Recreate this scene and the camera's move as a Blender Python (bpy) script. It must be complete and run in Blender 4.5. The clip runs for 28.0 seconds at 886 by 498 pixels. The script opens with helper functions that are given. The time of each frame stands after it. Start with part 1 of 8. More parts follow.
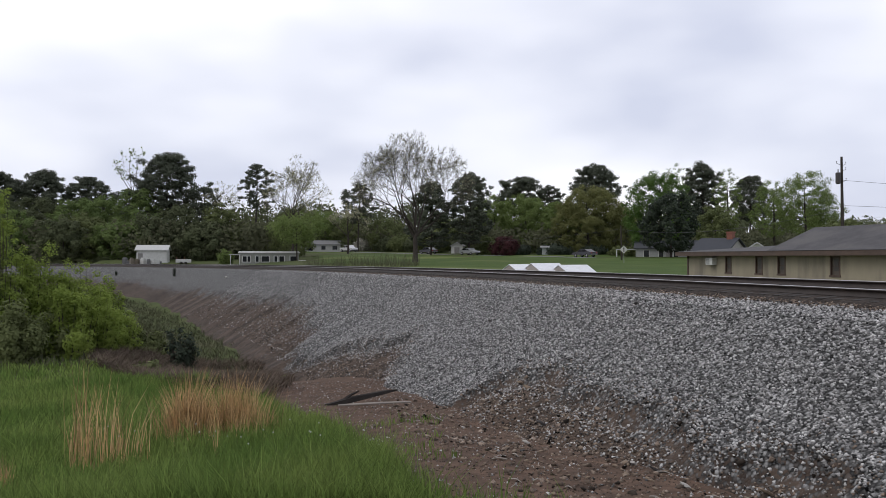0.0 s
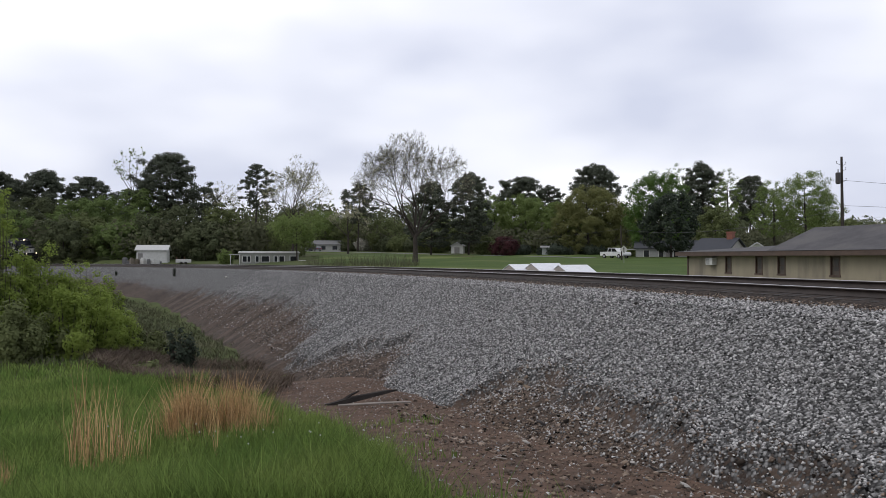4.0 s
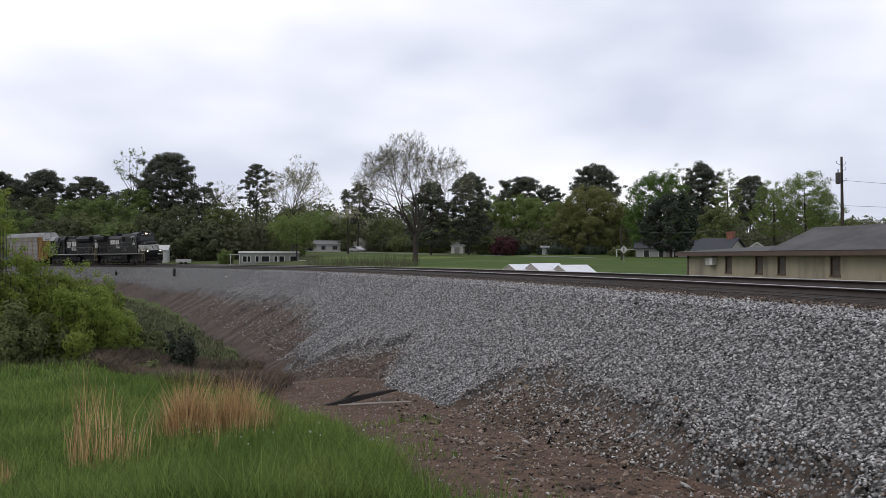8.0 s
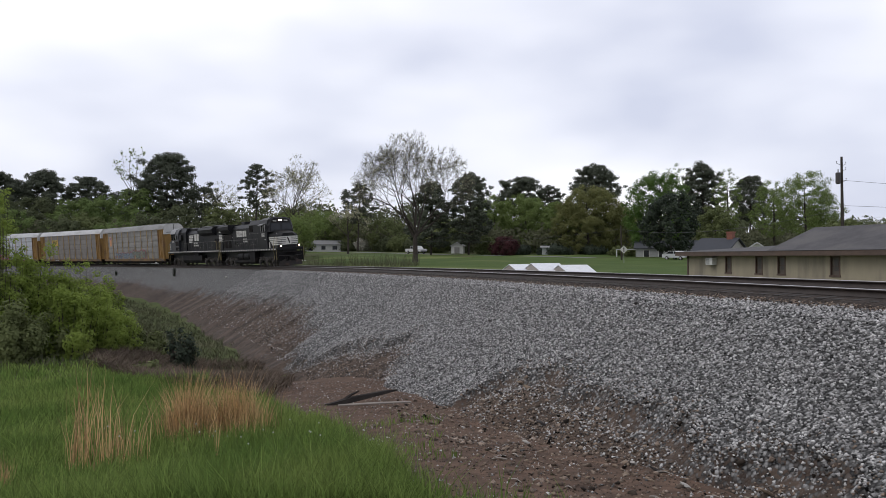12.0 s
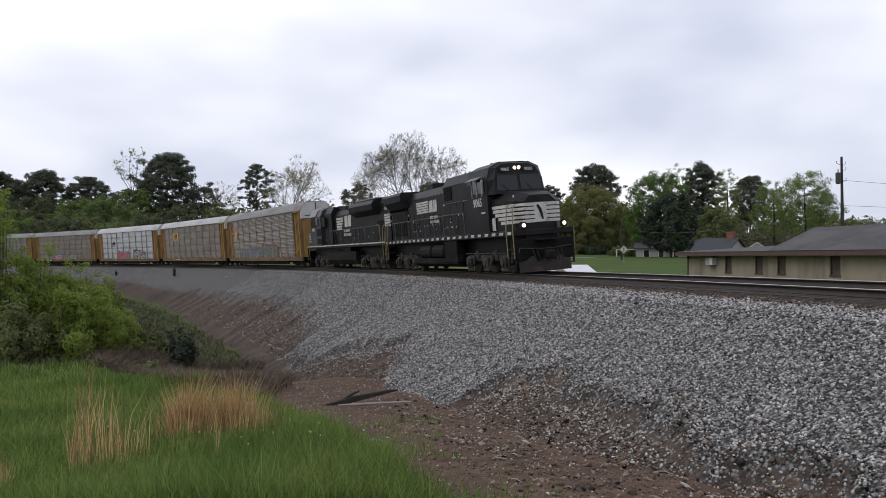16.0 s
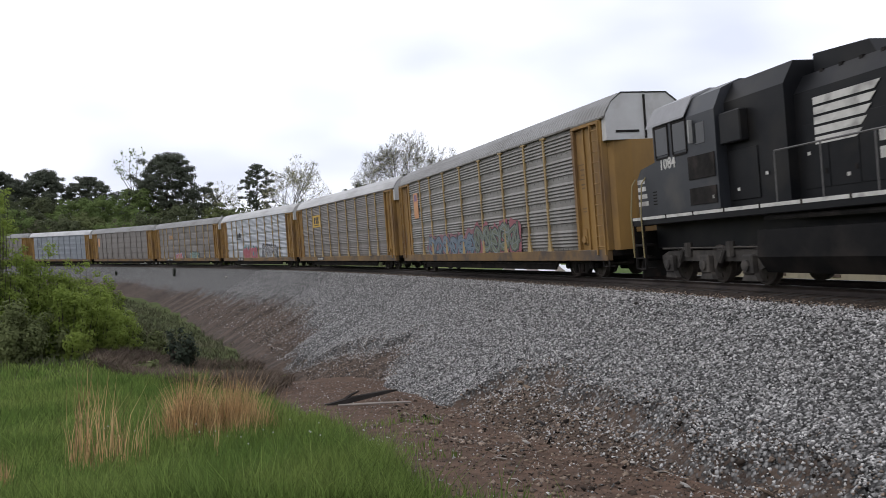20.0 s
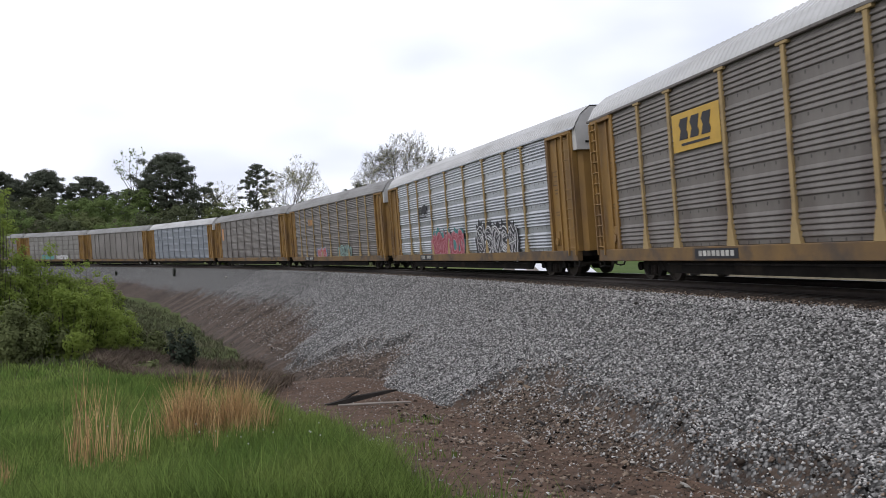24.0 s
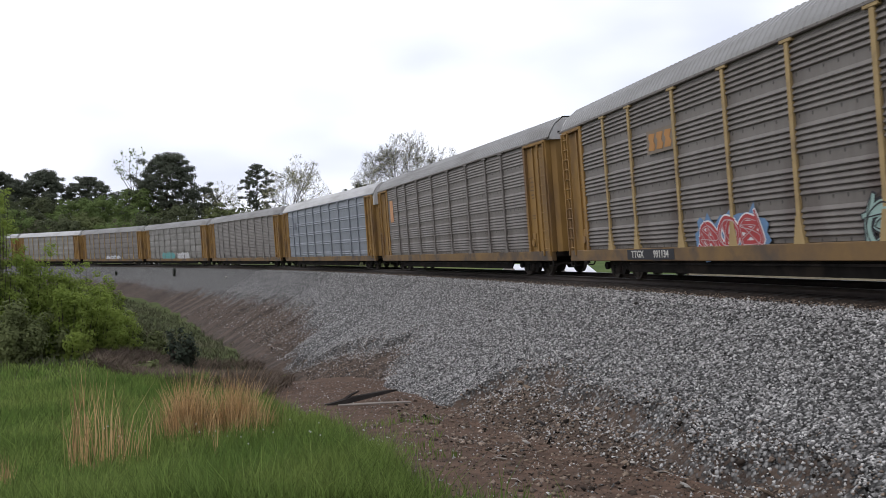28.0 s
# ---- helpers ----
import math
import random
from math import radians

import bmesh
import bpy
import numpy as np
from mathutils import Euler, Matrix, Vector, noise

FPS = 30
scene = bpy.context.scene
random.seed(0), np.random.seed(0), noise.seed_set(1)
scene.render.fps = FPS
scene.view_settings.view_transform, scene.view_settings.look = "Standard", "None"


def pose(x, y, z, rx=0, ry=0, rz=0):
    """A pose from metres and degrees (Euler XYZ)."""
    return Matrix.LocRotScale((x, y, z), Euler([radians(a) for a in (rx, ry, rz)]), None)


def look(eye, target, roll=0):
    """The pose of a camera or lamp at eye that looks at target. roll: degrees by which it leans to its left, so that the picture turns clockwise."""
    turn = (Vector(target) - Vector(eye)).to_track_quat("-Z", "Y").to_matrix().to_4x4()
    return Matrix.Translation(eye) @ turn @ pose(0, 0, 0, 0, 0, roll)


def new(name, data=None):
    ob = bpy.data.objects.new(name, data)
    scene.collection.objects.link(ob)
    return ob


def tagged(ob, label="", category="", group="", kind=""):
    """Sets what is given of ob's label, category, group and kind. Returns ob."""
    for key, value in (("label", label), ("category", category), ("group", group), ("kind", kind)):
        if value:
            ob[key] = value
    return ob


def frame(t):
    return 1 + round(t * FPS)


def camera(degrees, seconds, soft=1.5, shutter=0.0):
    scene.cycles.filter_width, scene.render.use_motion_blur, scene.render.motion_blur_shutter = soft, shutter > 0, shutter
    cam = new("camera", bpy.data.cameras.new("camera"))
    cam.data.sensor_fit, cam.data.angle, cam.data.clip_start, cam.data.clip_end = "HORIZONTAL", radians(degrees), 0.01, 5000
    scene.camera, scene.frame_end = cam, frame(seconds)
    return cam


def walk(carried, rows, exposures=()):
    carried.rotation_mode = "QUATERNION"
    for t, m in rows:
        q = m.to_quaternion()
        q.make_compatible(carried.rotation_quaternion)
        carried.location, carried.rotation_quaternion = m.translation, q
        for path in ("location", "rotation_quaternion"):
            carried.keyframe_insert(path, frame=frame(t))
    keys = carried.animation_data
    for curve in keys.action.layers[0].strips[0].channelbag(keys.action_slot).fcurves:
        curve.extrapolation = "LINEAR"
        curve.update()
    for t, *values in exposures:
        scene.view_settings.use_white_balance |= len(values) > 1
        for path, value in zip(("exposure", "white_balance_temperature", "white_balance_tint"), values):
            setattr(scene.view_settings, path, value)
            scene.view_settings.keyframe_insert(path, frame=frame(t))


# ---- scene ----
EYE = 5.2                       # height of the lens over the ditch floor
TILT = 0.59                     # degrees upwards
cam = camera(58.49, 28.0, soft=0.8, shutter=0.12)
walk(cam, [(0.0, pose(0, 0, EYE, 90 + TILT, 0, 0)), (28.0, pose(0, 0, EYE, 90 + TILT, 0, 0))],
     exposures=[(0.0, 0.0), (14.0, 0.0), (17.0, 0.0), (19.0, 0.25), (22.0, 0.30), (28.0, 0.30)])

# ---------------------------------------------------------------- light
SUN_EL, SUN_AZ = 48.0, 250.0


def make_world():
    w = bpy.data.worlds.new("overcast_sky")
    scene.world = w
    w.use_nodes = True
    nt = w.node_tree
    nt.nodes.clear()
    N, L = nt.nodes.new, nt.links.new
    out, bg = N("ShaderNodeOutputWorld"), N("ShaderNodeBackground")
    sky = N("ShaderNodeTexSky")
    sky.sky_type, sky.sun_disc = "NISHITA", False
    sky.sun_elevation, sky.sun_rotation = radians(SUN_EL), radians(SUN_AZ)
    sky.dust_density, sky.air_density = 3.0, 1.0
    co = N("ShaderNodeTexCoord")
    sep = N("ShaderNodeSeparateXYZ")
    L(co.outputs["Generated"], sep.inputs[0])
    mp = N("ShaderNodeMapping")
    mp.inputs["Scale"].default_value = (1.0, 1.0, 2.3)
    mp.inputs["Location"].default_value = (0.35, 0.2, 0.1)
    L(co.outputs["Generated"], mp.inputs[0])
    n1, n2 = N("ShaderNodeTexNoise"), N("ShaderNodeTexNoise")
    for n, sc, d in ((n1, 2.1, 3.0), (n2, 5.0, 4.0)):
        n.inputs["Scale"].default_value, n.inputs["Detail"].default_value = sc, d
        n.inputs["Roughness"].default_value = 0.5
        L(mp.outputs[0], n.inputs["Vector"])
    add = N("ShaderNodeMath")
    add.operation = "MULTIPLY_ADD"
    add.inputs[1].default_value = 0.14
    L(n2.outputs[0], add.inputs[0]), L(n1.outputs[0], add.inputs[2])
    ramp = N("ShaderNodeValToRGB")
    e = ramp.color_ramp.elements
    e[0].position, e[0].color = 0.42, (6.0, 6.3, 7.6, 1)
    e[1].position, e[1].color = 0.68, (9.4, 9.45, 9.8, 1)
    m = e.new(0.55)
    m.color = (7.8, 8.0, 9.0, 1)
    L(add.outputs[0], ramp.inputs[0])
    mix = N("ShaderNodeMixRGB")
    mix.inputs[0].default_value = 0.9
    L(sky.outputs[0], mix.inputs[1]), L(ramp.outputs[0], mix.inputs[2])
    L(mix.outputs[0], bg.inputs[0])
    bg.inputs[1].default_value = 0.118
    L(bg.outputs[0], out.inputs[0])


make_world()
sun = bpy.data.lights.new("sun", "SUN")
sun.energy, sun.angle, sun.color = 0.7, radians(25), (1.0, 0.97, 0.92)
new("sun", sun).matrix_world = look((0, 0, 50), Vector((0, 0, 50)) - Vector((math.sin(radians(SUN_AZ)) * math.cos(radians(SUN_EL)), math.cos(radians(SUN_AZ)) * math.cos(radians(SUN_EL)), math.sin(radians(SUN_EL)))))

# ---------------------------------------------------------------- materials


def mat(name, c1, c2=None, scale=3.0, rough=0.8, bump=0.0, bscale=None, metal=0.0, fine=None, c3=None, streak=0.0, island=0.0, stretch=None, spec=0.5, trans=0.0):
    """Two noise scales blend c1, c2 (and stains c3); bump is relief height; island varies brightness per piece."""
    m = bpy.data.materials.new(name)
    m.use_nodes = True
    nt = m.node_tree
    N, L = nt.nodes.new, nt.links.new
    b = nt.nodes["Principled BSDF"]
    b.inputs["Roughness"].default_value, b.inputs["Metallic"].default_value = rough, metal
    b.inputs["Specular IOR Level"].default_value = spec
    c2 = c2 or tuple(x * 0.8 for x in c1)
    co = N("ShaderNodeTexCoord")
    vec = co.outputs["Object"]
    if stretch:
        mp = N("ShaderNodeMapping")
        mp.inputs["Scale"].default_value = stretch
        L(vec, mp.inputs[0])
        vec = mp.outputs[0]
    n = N("ShaderNodeTexNoise")
    n.inputs["Scale"].default_value, n.inputs["Detail"].default_value, n.inputs["Roughness"].default_value = scale, 6, 0.6
    L(vec, n.inputs["Vector"])
    r = N("ShaderNodeValToRGB")
    r.color_ramp.elements[0].position, r.color_ramp.elements[1].position = 0.36, 0.66
    r.color_ramp.elements[0].color, r.color_ramp.elements[1].color = (*c1, 1), (*c2, 1)
    L(n.outputs[0], r.inputs[0])
    col = r.outputs[0]
    if c3:
        n3 = N("ShaderNodeTexNoise")
        n3.inputs["Scale"].default_value, n3.inputs["Detail"].default_value = fine or scale * 0.23, 5
        L(vec, n3.inputs["Vector"])
        r3 = N("ShaderNodeValToRGB")
        r3.color_ramp.elements[0].position, r3.color_ramp.elements[1].position = 0.52, 0.68
        L(n3.outputs[0], r3.inputs[0])
        mx = N("ShaderNodeMixRGB")
        L(r3.outputs[0], mx.inputs[0]), L(col, mx.inputs[1])
        mx.inputs[2].default_value = (*c3, 1)
        col = mx.outputs[0]
    if island:
        g = N("ShaderNodeNewGeometry")
        mr = N("ShaderNodeMapRange")
        mr.inputs["To Min"].default_value, mr.inputs["To Max"].default_value = 1 - island, 1 + island
        L(g.outputs["Random Per Island"], mr.inputs[0])
        hs = N("ShaderNodeHueSaturation")
        L(mr.outputs[0], hs.inputs["Value"]), L(col, hs.inputs["Color"])
        col = hs.outputs[0]
    L(col, b.inputs["Base Color"])
    if trans:
        b.inputs["Transmission Weight"].default_value = 0.0
        tr, mxs = N("ShaderNodeBsdfTranslucent"), N("ShaderNodeMixShader")
        L(col, tr.inputs[0])
        mxs.inputs[0].default_value = trans
        L(b.outputs[0], mxs.inputs[1]), L(tr.outputs[0], mxs.inputs[2])
        L(mxs.outputs[0], nt.nodes["Material Output"].inputs[0])
    if bump:
        nb = N("ShaderNodeTexNoise")
        nb.inputs["Scale"].default_value, nb.inputs["Detail"].default_value = bscale or scale * 6, 5
        L(vec, nb.inputs["Vector"])
        bp = N("ShaderNodeBump")
        bp.inputs["Strength"].default_value, bp.inputs["Distance"].default_value = 0.8, bump
        L(nb.outputs[0], bp.inputs["Height"]), L(bp.outputs[0], b.inputs["Normal"])
    return m


def glow(name, colour, strength):
    m = bpy.data.materials.new(name)
    m.use_nodes = True
    b = m.node_tree.nodes["Principled BSDF"]
    b.inputs["Base Color"].default_value = (*colour, 1)
    b.inputs["Emission Color"].default_value, b.inputs["Emission Strength"].default_value = (*colour, 1), strength
    return m


def bank_material():
    """Ballast and soil on the railway bank: the 'soil' attribute says where stone has washed off, and covers the
    darkened band by the rails.
    """
    m = bpy.data.materials.new("ballast_and_soil")
    m.use_nodes = True
    nt = m.node_tree
    N, L = nt.nodes.new, nt.links.new
    b = nt.nodes["Principled BSDF"]
    b.inputs["Roughness"].default_value = 0.92
    b.inputs["Specular IOR Level"].default_value = 0.25
    co = N("ShaderNodeTexCoord")
    vo = N("ShaderNodeTexVoronoi")
    vo.inputs["Scale"].default_value = 13.0
    L(co.outputs["Object"], vo.inputs["Vector"])
    rs = N("ShaderNodeValToRGB")
    e = rs.color_ramp.elements
    e[0].position, e[0].color, e[1].position, e[1].color = 0.0, (0.060, 0.059, 0.058, 1), 1.0, (0.42, 0.415, 0.41, 1)
    k = e.new(0.5)
    k.color = (0.15, 0.148, 0.146, 1)
    sp = N("ShaderNodeSeparateColor")
    L(vo.outputs["Color"], sp.inputs[0]), L(sp.outputs[0], rs.inputs[0])
    # dims each cell's rim: shade between the stones worked into the colour
    gap_shade = N("ShaderNodeMapRange")
    gap_shade.inputs["From Min"].default_value, gap_shade.inputs["From Max"].default_value = 0.25, 0.75
    gap_shade.inputs["To Min"].default_value, gap_shade.inputs["To Max"].default_value = 0.85, 0.18
    L(vo.outputs["Distance"], gap_shade.inputs[0])
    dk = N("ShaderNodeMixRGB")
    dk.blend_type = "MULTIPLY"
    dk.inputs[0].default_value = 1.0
    L(rs.outputs[0], dk.inputs[1]), L(gap_shade.outputs[0], dk.inputs[2])
    so = N("ShaderNodeTexNoise")
    so.inputs["Scale"].default_value, so.inputs["Detail"].default_value = 2.2, 8
    so.inputs["Roughness"].default_value = 0.7
    L(co.outputs["Object"], so.inputs["Vector"])
    rr = N("ShaderNodeValToRGB")
    e = rr.color_ramp.elements
    e[0].position, e[0].color, e[1].position, e[1].color = 0.3, (0.030, 0.022, 0.018, 1), 0.72, (0.105, 0.077, 0.060, 1)
    L(so.outputs[0], rr.inputs[0])
    red = N("ShaderNodeAttribute")
    red.attribute_name = "clay"
    mr = N("ShaderNodeMixRGB")
    mr.inputs[2].default_value = (0.115, 0.078, 0.058, 1)
    L(red.outputs["Fac"], mr.inputs[0]), L(rr.outputs[0], mr.inputs[1])
    # multiplies soil colour: downslope streaks; by the rails, oil stain plus painted shade
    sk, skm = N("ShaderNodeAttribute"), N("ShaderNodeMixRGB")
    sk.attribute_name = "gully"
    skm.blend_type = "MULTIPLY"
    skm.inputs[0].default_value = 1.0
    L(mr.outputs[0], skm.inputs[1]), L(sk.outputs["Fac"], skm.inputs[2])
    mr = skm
    at = N("ShaderNodeAttribute")
    at.attribute_name = "soil"
    # stones thin out gradually: compare the mask with a per-stone random number
    cmp_ = N("ShaderNodeMath")
    cmp_.operation = "ADD"
    br = N("ShaderNodeTexNoise")
    br.inputs["Scale"].default_value, br.inputs["Detail"].default_value = 1.3, 6
    L(co.outputs["Object"], br.inputs["Vector"])
    L(at.outputs["Fac"], cmp_.inputs[0]), L(br.outputs[0], cmp_.inputs[1])
    ad2 = N("ShaderNodeMath")
    ad2.operation = "MULTIPLY_ADD"
    ad2.inputs[1].default_value = 0.45
    L(sp.outputs[1], ad2.inputs[0]), L(cmp_.outputs[0], ad2.inputs[2])
    rm = N("ShaderNodeMapRange")
    rm.inputs["From Min"].default_value, rm.inputs["From Max"].default_value = 1.12, 1.32
    L(ad2.outputs[0], rm.inputs[0])
    fin = N("ShaderNodeMixRGB")
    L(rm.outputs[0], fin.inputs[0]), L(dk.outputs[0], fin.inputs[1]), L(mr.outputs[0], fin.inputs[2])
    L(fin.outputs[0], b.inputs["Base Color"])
    bp = N("ShaderNodeBump")
    bp.inputs["Strength"].default_value, bp.inputs["Distance"].default_value = 1.0, 0.035
    inv = N("ShaderNodeMath")
    inv.operation = "MULTIPLY"
    inv.inputs[1].default_value = -1.0
    L(vo.outputs["Distance"], inv.inputs[0])
    L(inv.outputs[0], bp.inputs["Height"]), L(bp.outputs[0], b.inputs["Normal"])
    return m


M = {}
M["bank"] = bank_material()
M["stone"] = mat("ballast_stone", (0.175, 0.17, 0.167), (0.365, 0.357, 0.352), 9, 0.9, island=0.95, spec=0.25)
M["clod"] = mat("soil_clod", (0.075, 0.058, 0.048), (0.14, 0.11, 0.09), 6, 0.95, island=0.5, spec=0.1)
M["ground"] = mat("meadow_soil", (0.050, 0.066, 0.022), (0.075, 0.088, 0.034), 0.6, 0.95, 0.03, 9, c3=(0.085, 0.075, 0.045), fine=0.11, spec=0.1)


def add_clay(m):
    """Blend red-brown clay into the ground where the 'clay' attribute says so."""
    nt = m.node_tree
    N, L = nt.nodes.new, nt.links.new
    b = nt.nodes["Principled BSDF"]
    src = b.inputs["Base Color"].links[0].from_socket
    at, no, rp, mx = N("ShaderNodeAttribute"), N("ShaderNodeTexNoise"), N("ShaderNodeValToRGB"), N("ShaderNodeMixRGB")
    at.attribute_name = "clay"
    co = N("ShaderNodeTexCoord")
    L(co.outputs["Object"], no.inputs["Vector"])
    no.inputs["Scale"].default_value, no.inputs["Detail"].default_value, no.inputs["Roughness"].default_value = 2.5, 9, 0.7
    e = rp.color_ramp.elements
    e[0].position, e[0].color, e[1].position, e[1].color = 0.3, (0.050, 0.036, 0.029, 1), 0.7, (0.15, 0.097, 0.070, 1)
    L(no.outputs[0], rp.inputs[0]), L(at.outputs["Fac"], mx.inputs[0]), L(src, mx.inputs[1]), L(rp.outputs[0], mx.inputs[2])
    L(mx.outputs[0], b.inputs["Base Color"])


add_clay(M["ground"])
M["road"] = mat("asphalt", (0.12, 0.12, 0.125), (0.16, 0.16, 0.165), 0.5, 0.9, 0.005, 40)
M["rail"] = mat("rail_steel", (0.028, 0.021, 0.018), (0.045, 0.033, 0.028), 4, 0.6, 0.002, 40, metal=0.4)
M["railtop"] = mat("polished_rail_head", (0.50, 0.49, 0.49), (0.36, 0.35, 0.35), 6, 0.42, metal=1.0)
M["tie"] = mat("creosoted_wood", (0.018, 0.015, 0.013), (0.035, 0.029, 0.026), 5, 0.9, 0.01, 30, stretch=(1, 1, 1))
M["black"] = mat("black_loco_paint", (0.006, 0.0065, 0.008), (0.011, 0.011, 0.012), 1.2, 0.45, 0.001, 20, c3=(0.017, 0.016, 0.015), fine=0.7, spec=0.16)
M["navy"] = mat("dark_cab_paint", (0.014, 0.016, 0.021), (0.021, 0.023, 0.028), 1.2, 0.45, 0.001, 20, c3=(0.04, 0.038, 0.036), fine=0.7)
M["grime"] = mat("grimy_running_gear", (0.009, 0.008, 0.0075), (0.02, 0.018, 0.0165), 3, 0.8, 0.006, 20, c3=(0.034, 0.028, 0.025), fine=1.6, spec=0.15)
M["tank"] = mat("dusty_tank_paint", (0.006, 0.006, 0.0065), (0.011, 0.0105, 0.0105), 2, 0.6, 0.002, 20, c3=(0.022, 0.019, 0.017), fine=0.9, spec=0.08)
M["truckgrey"] = mat("dusty_cast_steel", (0.026, 0.024, 0.0225), (0.050, 0.045, 0.041), 3, 0.8, 0.006, 20, c3=(0.075, 0.066, 0.058), fine=1.6, spec=0.3)
# near-black: shadow beneath the cars put into the steel; intake mesh uses it too
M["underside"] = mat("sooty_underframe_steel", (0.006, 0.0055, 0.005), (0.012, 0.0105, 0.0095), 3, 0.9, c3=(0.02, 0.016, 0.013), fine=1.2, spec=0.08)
M["dirty"] = mat("dirty_brown_stone", (0.085, 0.063, 0.049), (0.185, 0.147, 0.118), 8, 0.95, island=1.0, spec=0.15)
M["white"] = mat("white_marking", (0.52, 0.51, 0.48), (0.42, 0.41, 0.385), 3, 0.6, c3=(0.27, 0.26, 0.245), fine=2.0)
M["yellowrail"] = mat("yellow_handrail_paint", (0.22, 0.18, 0.075), (0.17, 0.14, 0.065), 4, 0.5)
M["glass"] = mat("dark_window_glass", (0.010, 0.012, 0.014), (0.014, 0.016, 0.018), 1, 0.08, spec=0.35)
M["wheel"] = mat("worn_wheel_steel", (0.05, 0.042, 0.036), (0.09, 0.075, 0.065), 4, 0.6, metal=0.5)
M["rack_yellow"] = mat("faded_yellow_rack_paint", (0.25, 0.14, 0.034), (0.195, 0.11, 0.03), 1.3, 0.65, 0.002, 25, c3=(0.13, 0.075, 0.035), fine=0.8, stretch=(1, 1, 0.35))
M["rack_sill"] = mat("rust_stained_yellow_sill", (0.17, 0.10, 0.034), (0.105, 0.066, 0.034), 1.1, 0.75, 0.003, 25, c3=(0.055, 0.042, 0.034), fine=0.9)
M["rack_post"] = mat("faded_yellow_post_paint", (0.33, 0.235, 0.105), (0.26, 0.185, 0.085), 1.5, 0.7, c3=(0.15, 0.105, 0.055), fine=1.1)
M["rack_end"] = mat("white_end_door_paint", (0.50, 0.50, 0.49), (0.43, 0.42, 0.41), 1.0, 0.6, c3=(0.33, 0.31, 0.29), fine=0.9)
M["roof_white"] = mat("white_roof_sheet", (0.46, 0.46, 0.465), (0.38, 0.38, 0.385), 0.7, 0.6, c3=(0.30, 0.295, 0.29), fine=0.5, stretch=(1, 0.4, 1))
M["roof_grey"] = mat("weathered_roof_sheet", (0.23, 0.23, 0.23), (0.185, 0.182, 0.18), 0.7, 0.6, c3=(0.14, 0.135, 0.13), fine=0.5, stretch=(1, 0.4, 1))
SIDE = {
    "grey": mat("weathered_grey_panel", (0.225, 0.215, 0.20), (0.15, 0.142, 0.128), 1.3, 0.55, 0.002, 30, c3=(0.105, 0.090, 0.074), fine=0.8, stretch=(1, 1, 0.3), metal=0.3),
    "silver": mat("galvanised_panel", (0.46, 0.475, 0.50), (0.36, 0.375, 0.40), 0.9, 0.38, 0.002, 30, c3=(0.24, 0.25, 0.26), fine=0.8, stretch=(1, 1, 0.3), metal=0.8),
    "brown": mat("rusty_grey_panel", (0.165, 0.150, 0.137), (0.112, 0.099, 0.090), 1.2, 0.55, 0.002, 30, c3=(0.075, 0.057, 0.048), fine=0.7, stretch=(1, 1, 0.3), metal=0.2),
    "blue": mat("blue_grey_panel", (0.21, 0.23, 0.26), (0.17, 0.185, 0.21), 0.9, 0.55, 0.002, 30, c3=(0.16, 0.16, 0.165), fine=0.5, stretch=(1, 1, 0.3), metal=0.3),
}


def add_vents(m, pitch_y=0.42, pitch_z=0.891, z0=1.985):
    """Rows of small dark vent holes punched through a side panel."""
    nt = m.node_tree
    N, L = nt.nodes.new, nt.links.new
    b = nt.nodes["Principled BSDF"]
    src = b.inputs["Base Color"].links[0].from_socket
    co, mp, vo, rg, mx = N("ShaderNodeTexCoord"), N("ShaderNodeMapping"), N("ShaderNodeTexVoronoi"), N("ShaderNodeMapRange"), N("ShaderNodeMixRGB")
    mp.inputs["Scale"].default_value = (0.001, 1 / pitch_y, 1 / pitch_z)
    mp.inputs["Location"].default_value = (0, 0.5, -z0 / pitch_z)
    vo.inputs["Scale"].default_value, vo.inputs["Randomness"].default_value = 1.0, 0.0
    L(co.outputs["Object"], mp.inputs[0]), L(mp.outputs[0], vo.inputs["Vector"]), L(vo.outputs["Distance"], rg.inputs[0])
    rg.inputs["From Min"].default_value, rg.inputs["From Max"].default_value = 0.035, 0.07
    rg.inputs["To Min"].default_value, rg.inputs["To Max"].default_value = 0.85, 0.0
    L(rg.outputs[0], mx.inputs[0]), L(src, mx.inputs[1]), L(mx.outputs[0], b.inputs["Base Color"])
    mx.inputs[2].default_value = (0.02, 0.018, 0.016, 1)


for _m in SIDE.values():
    add_vents(_m)


def plain(name, c, rough=0.6):
    if name not in M:
        M[name] = mat(name, c, tuple(x * 0.85 for x in c), 2.5, rough)
    return M[name]


# ---------------------------------------------------------------- mesh helpers


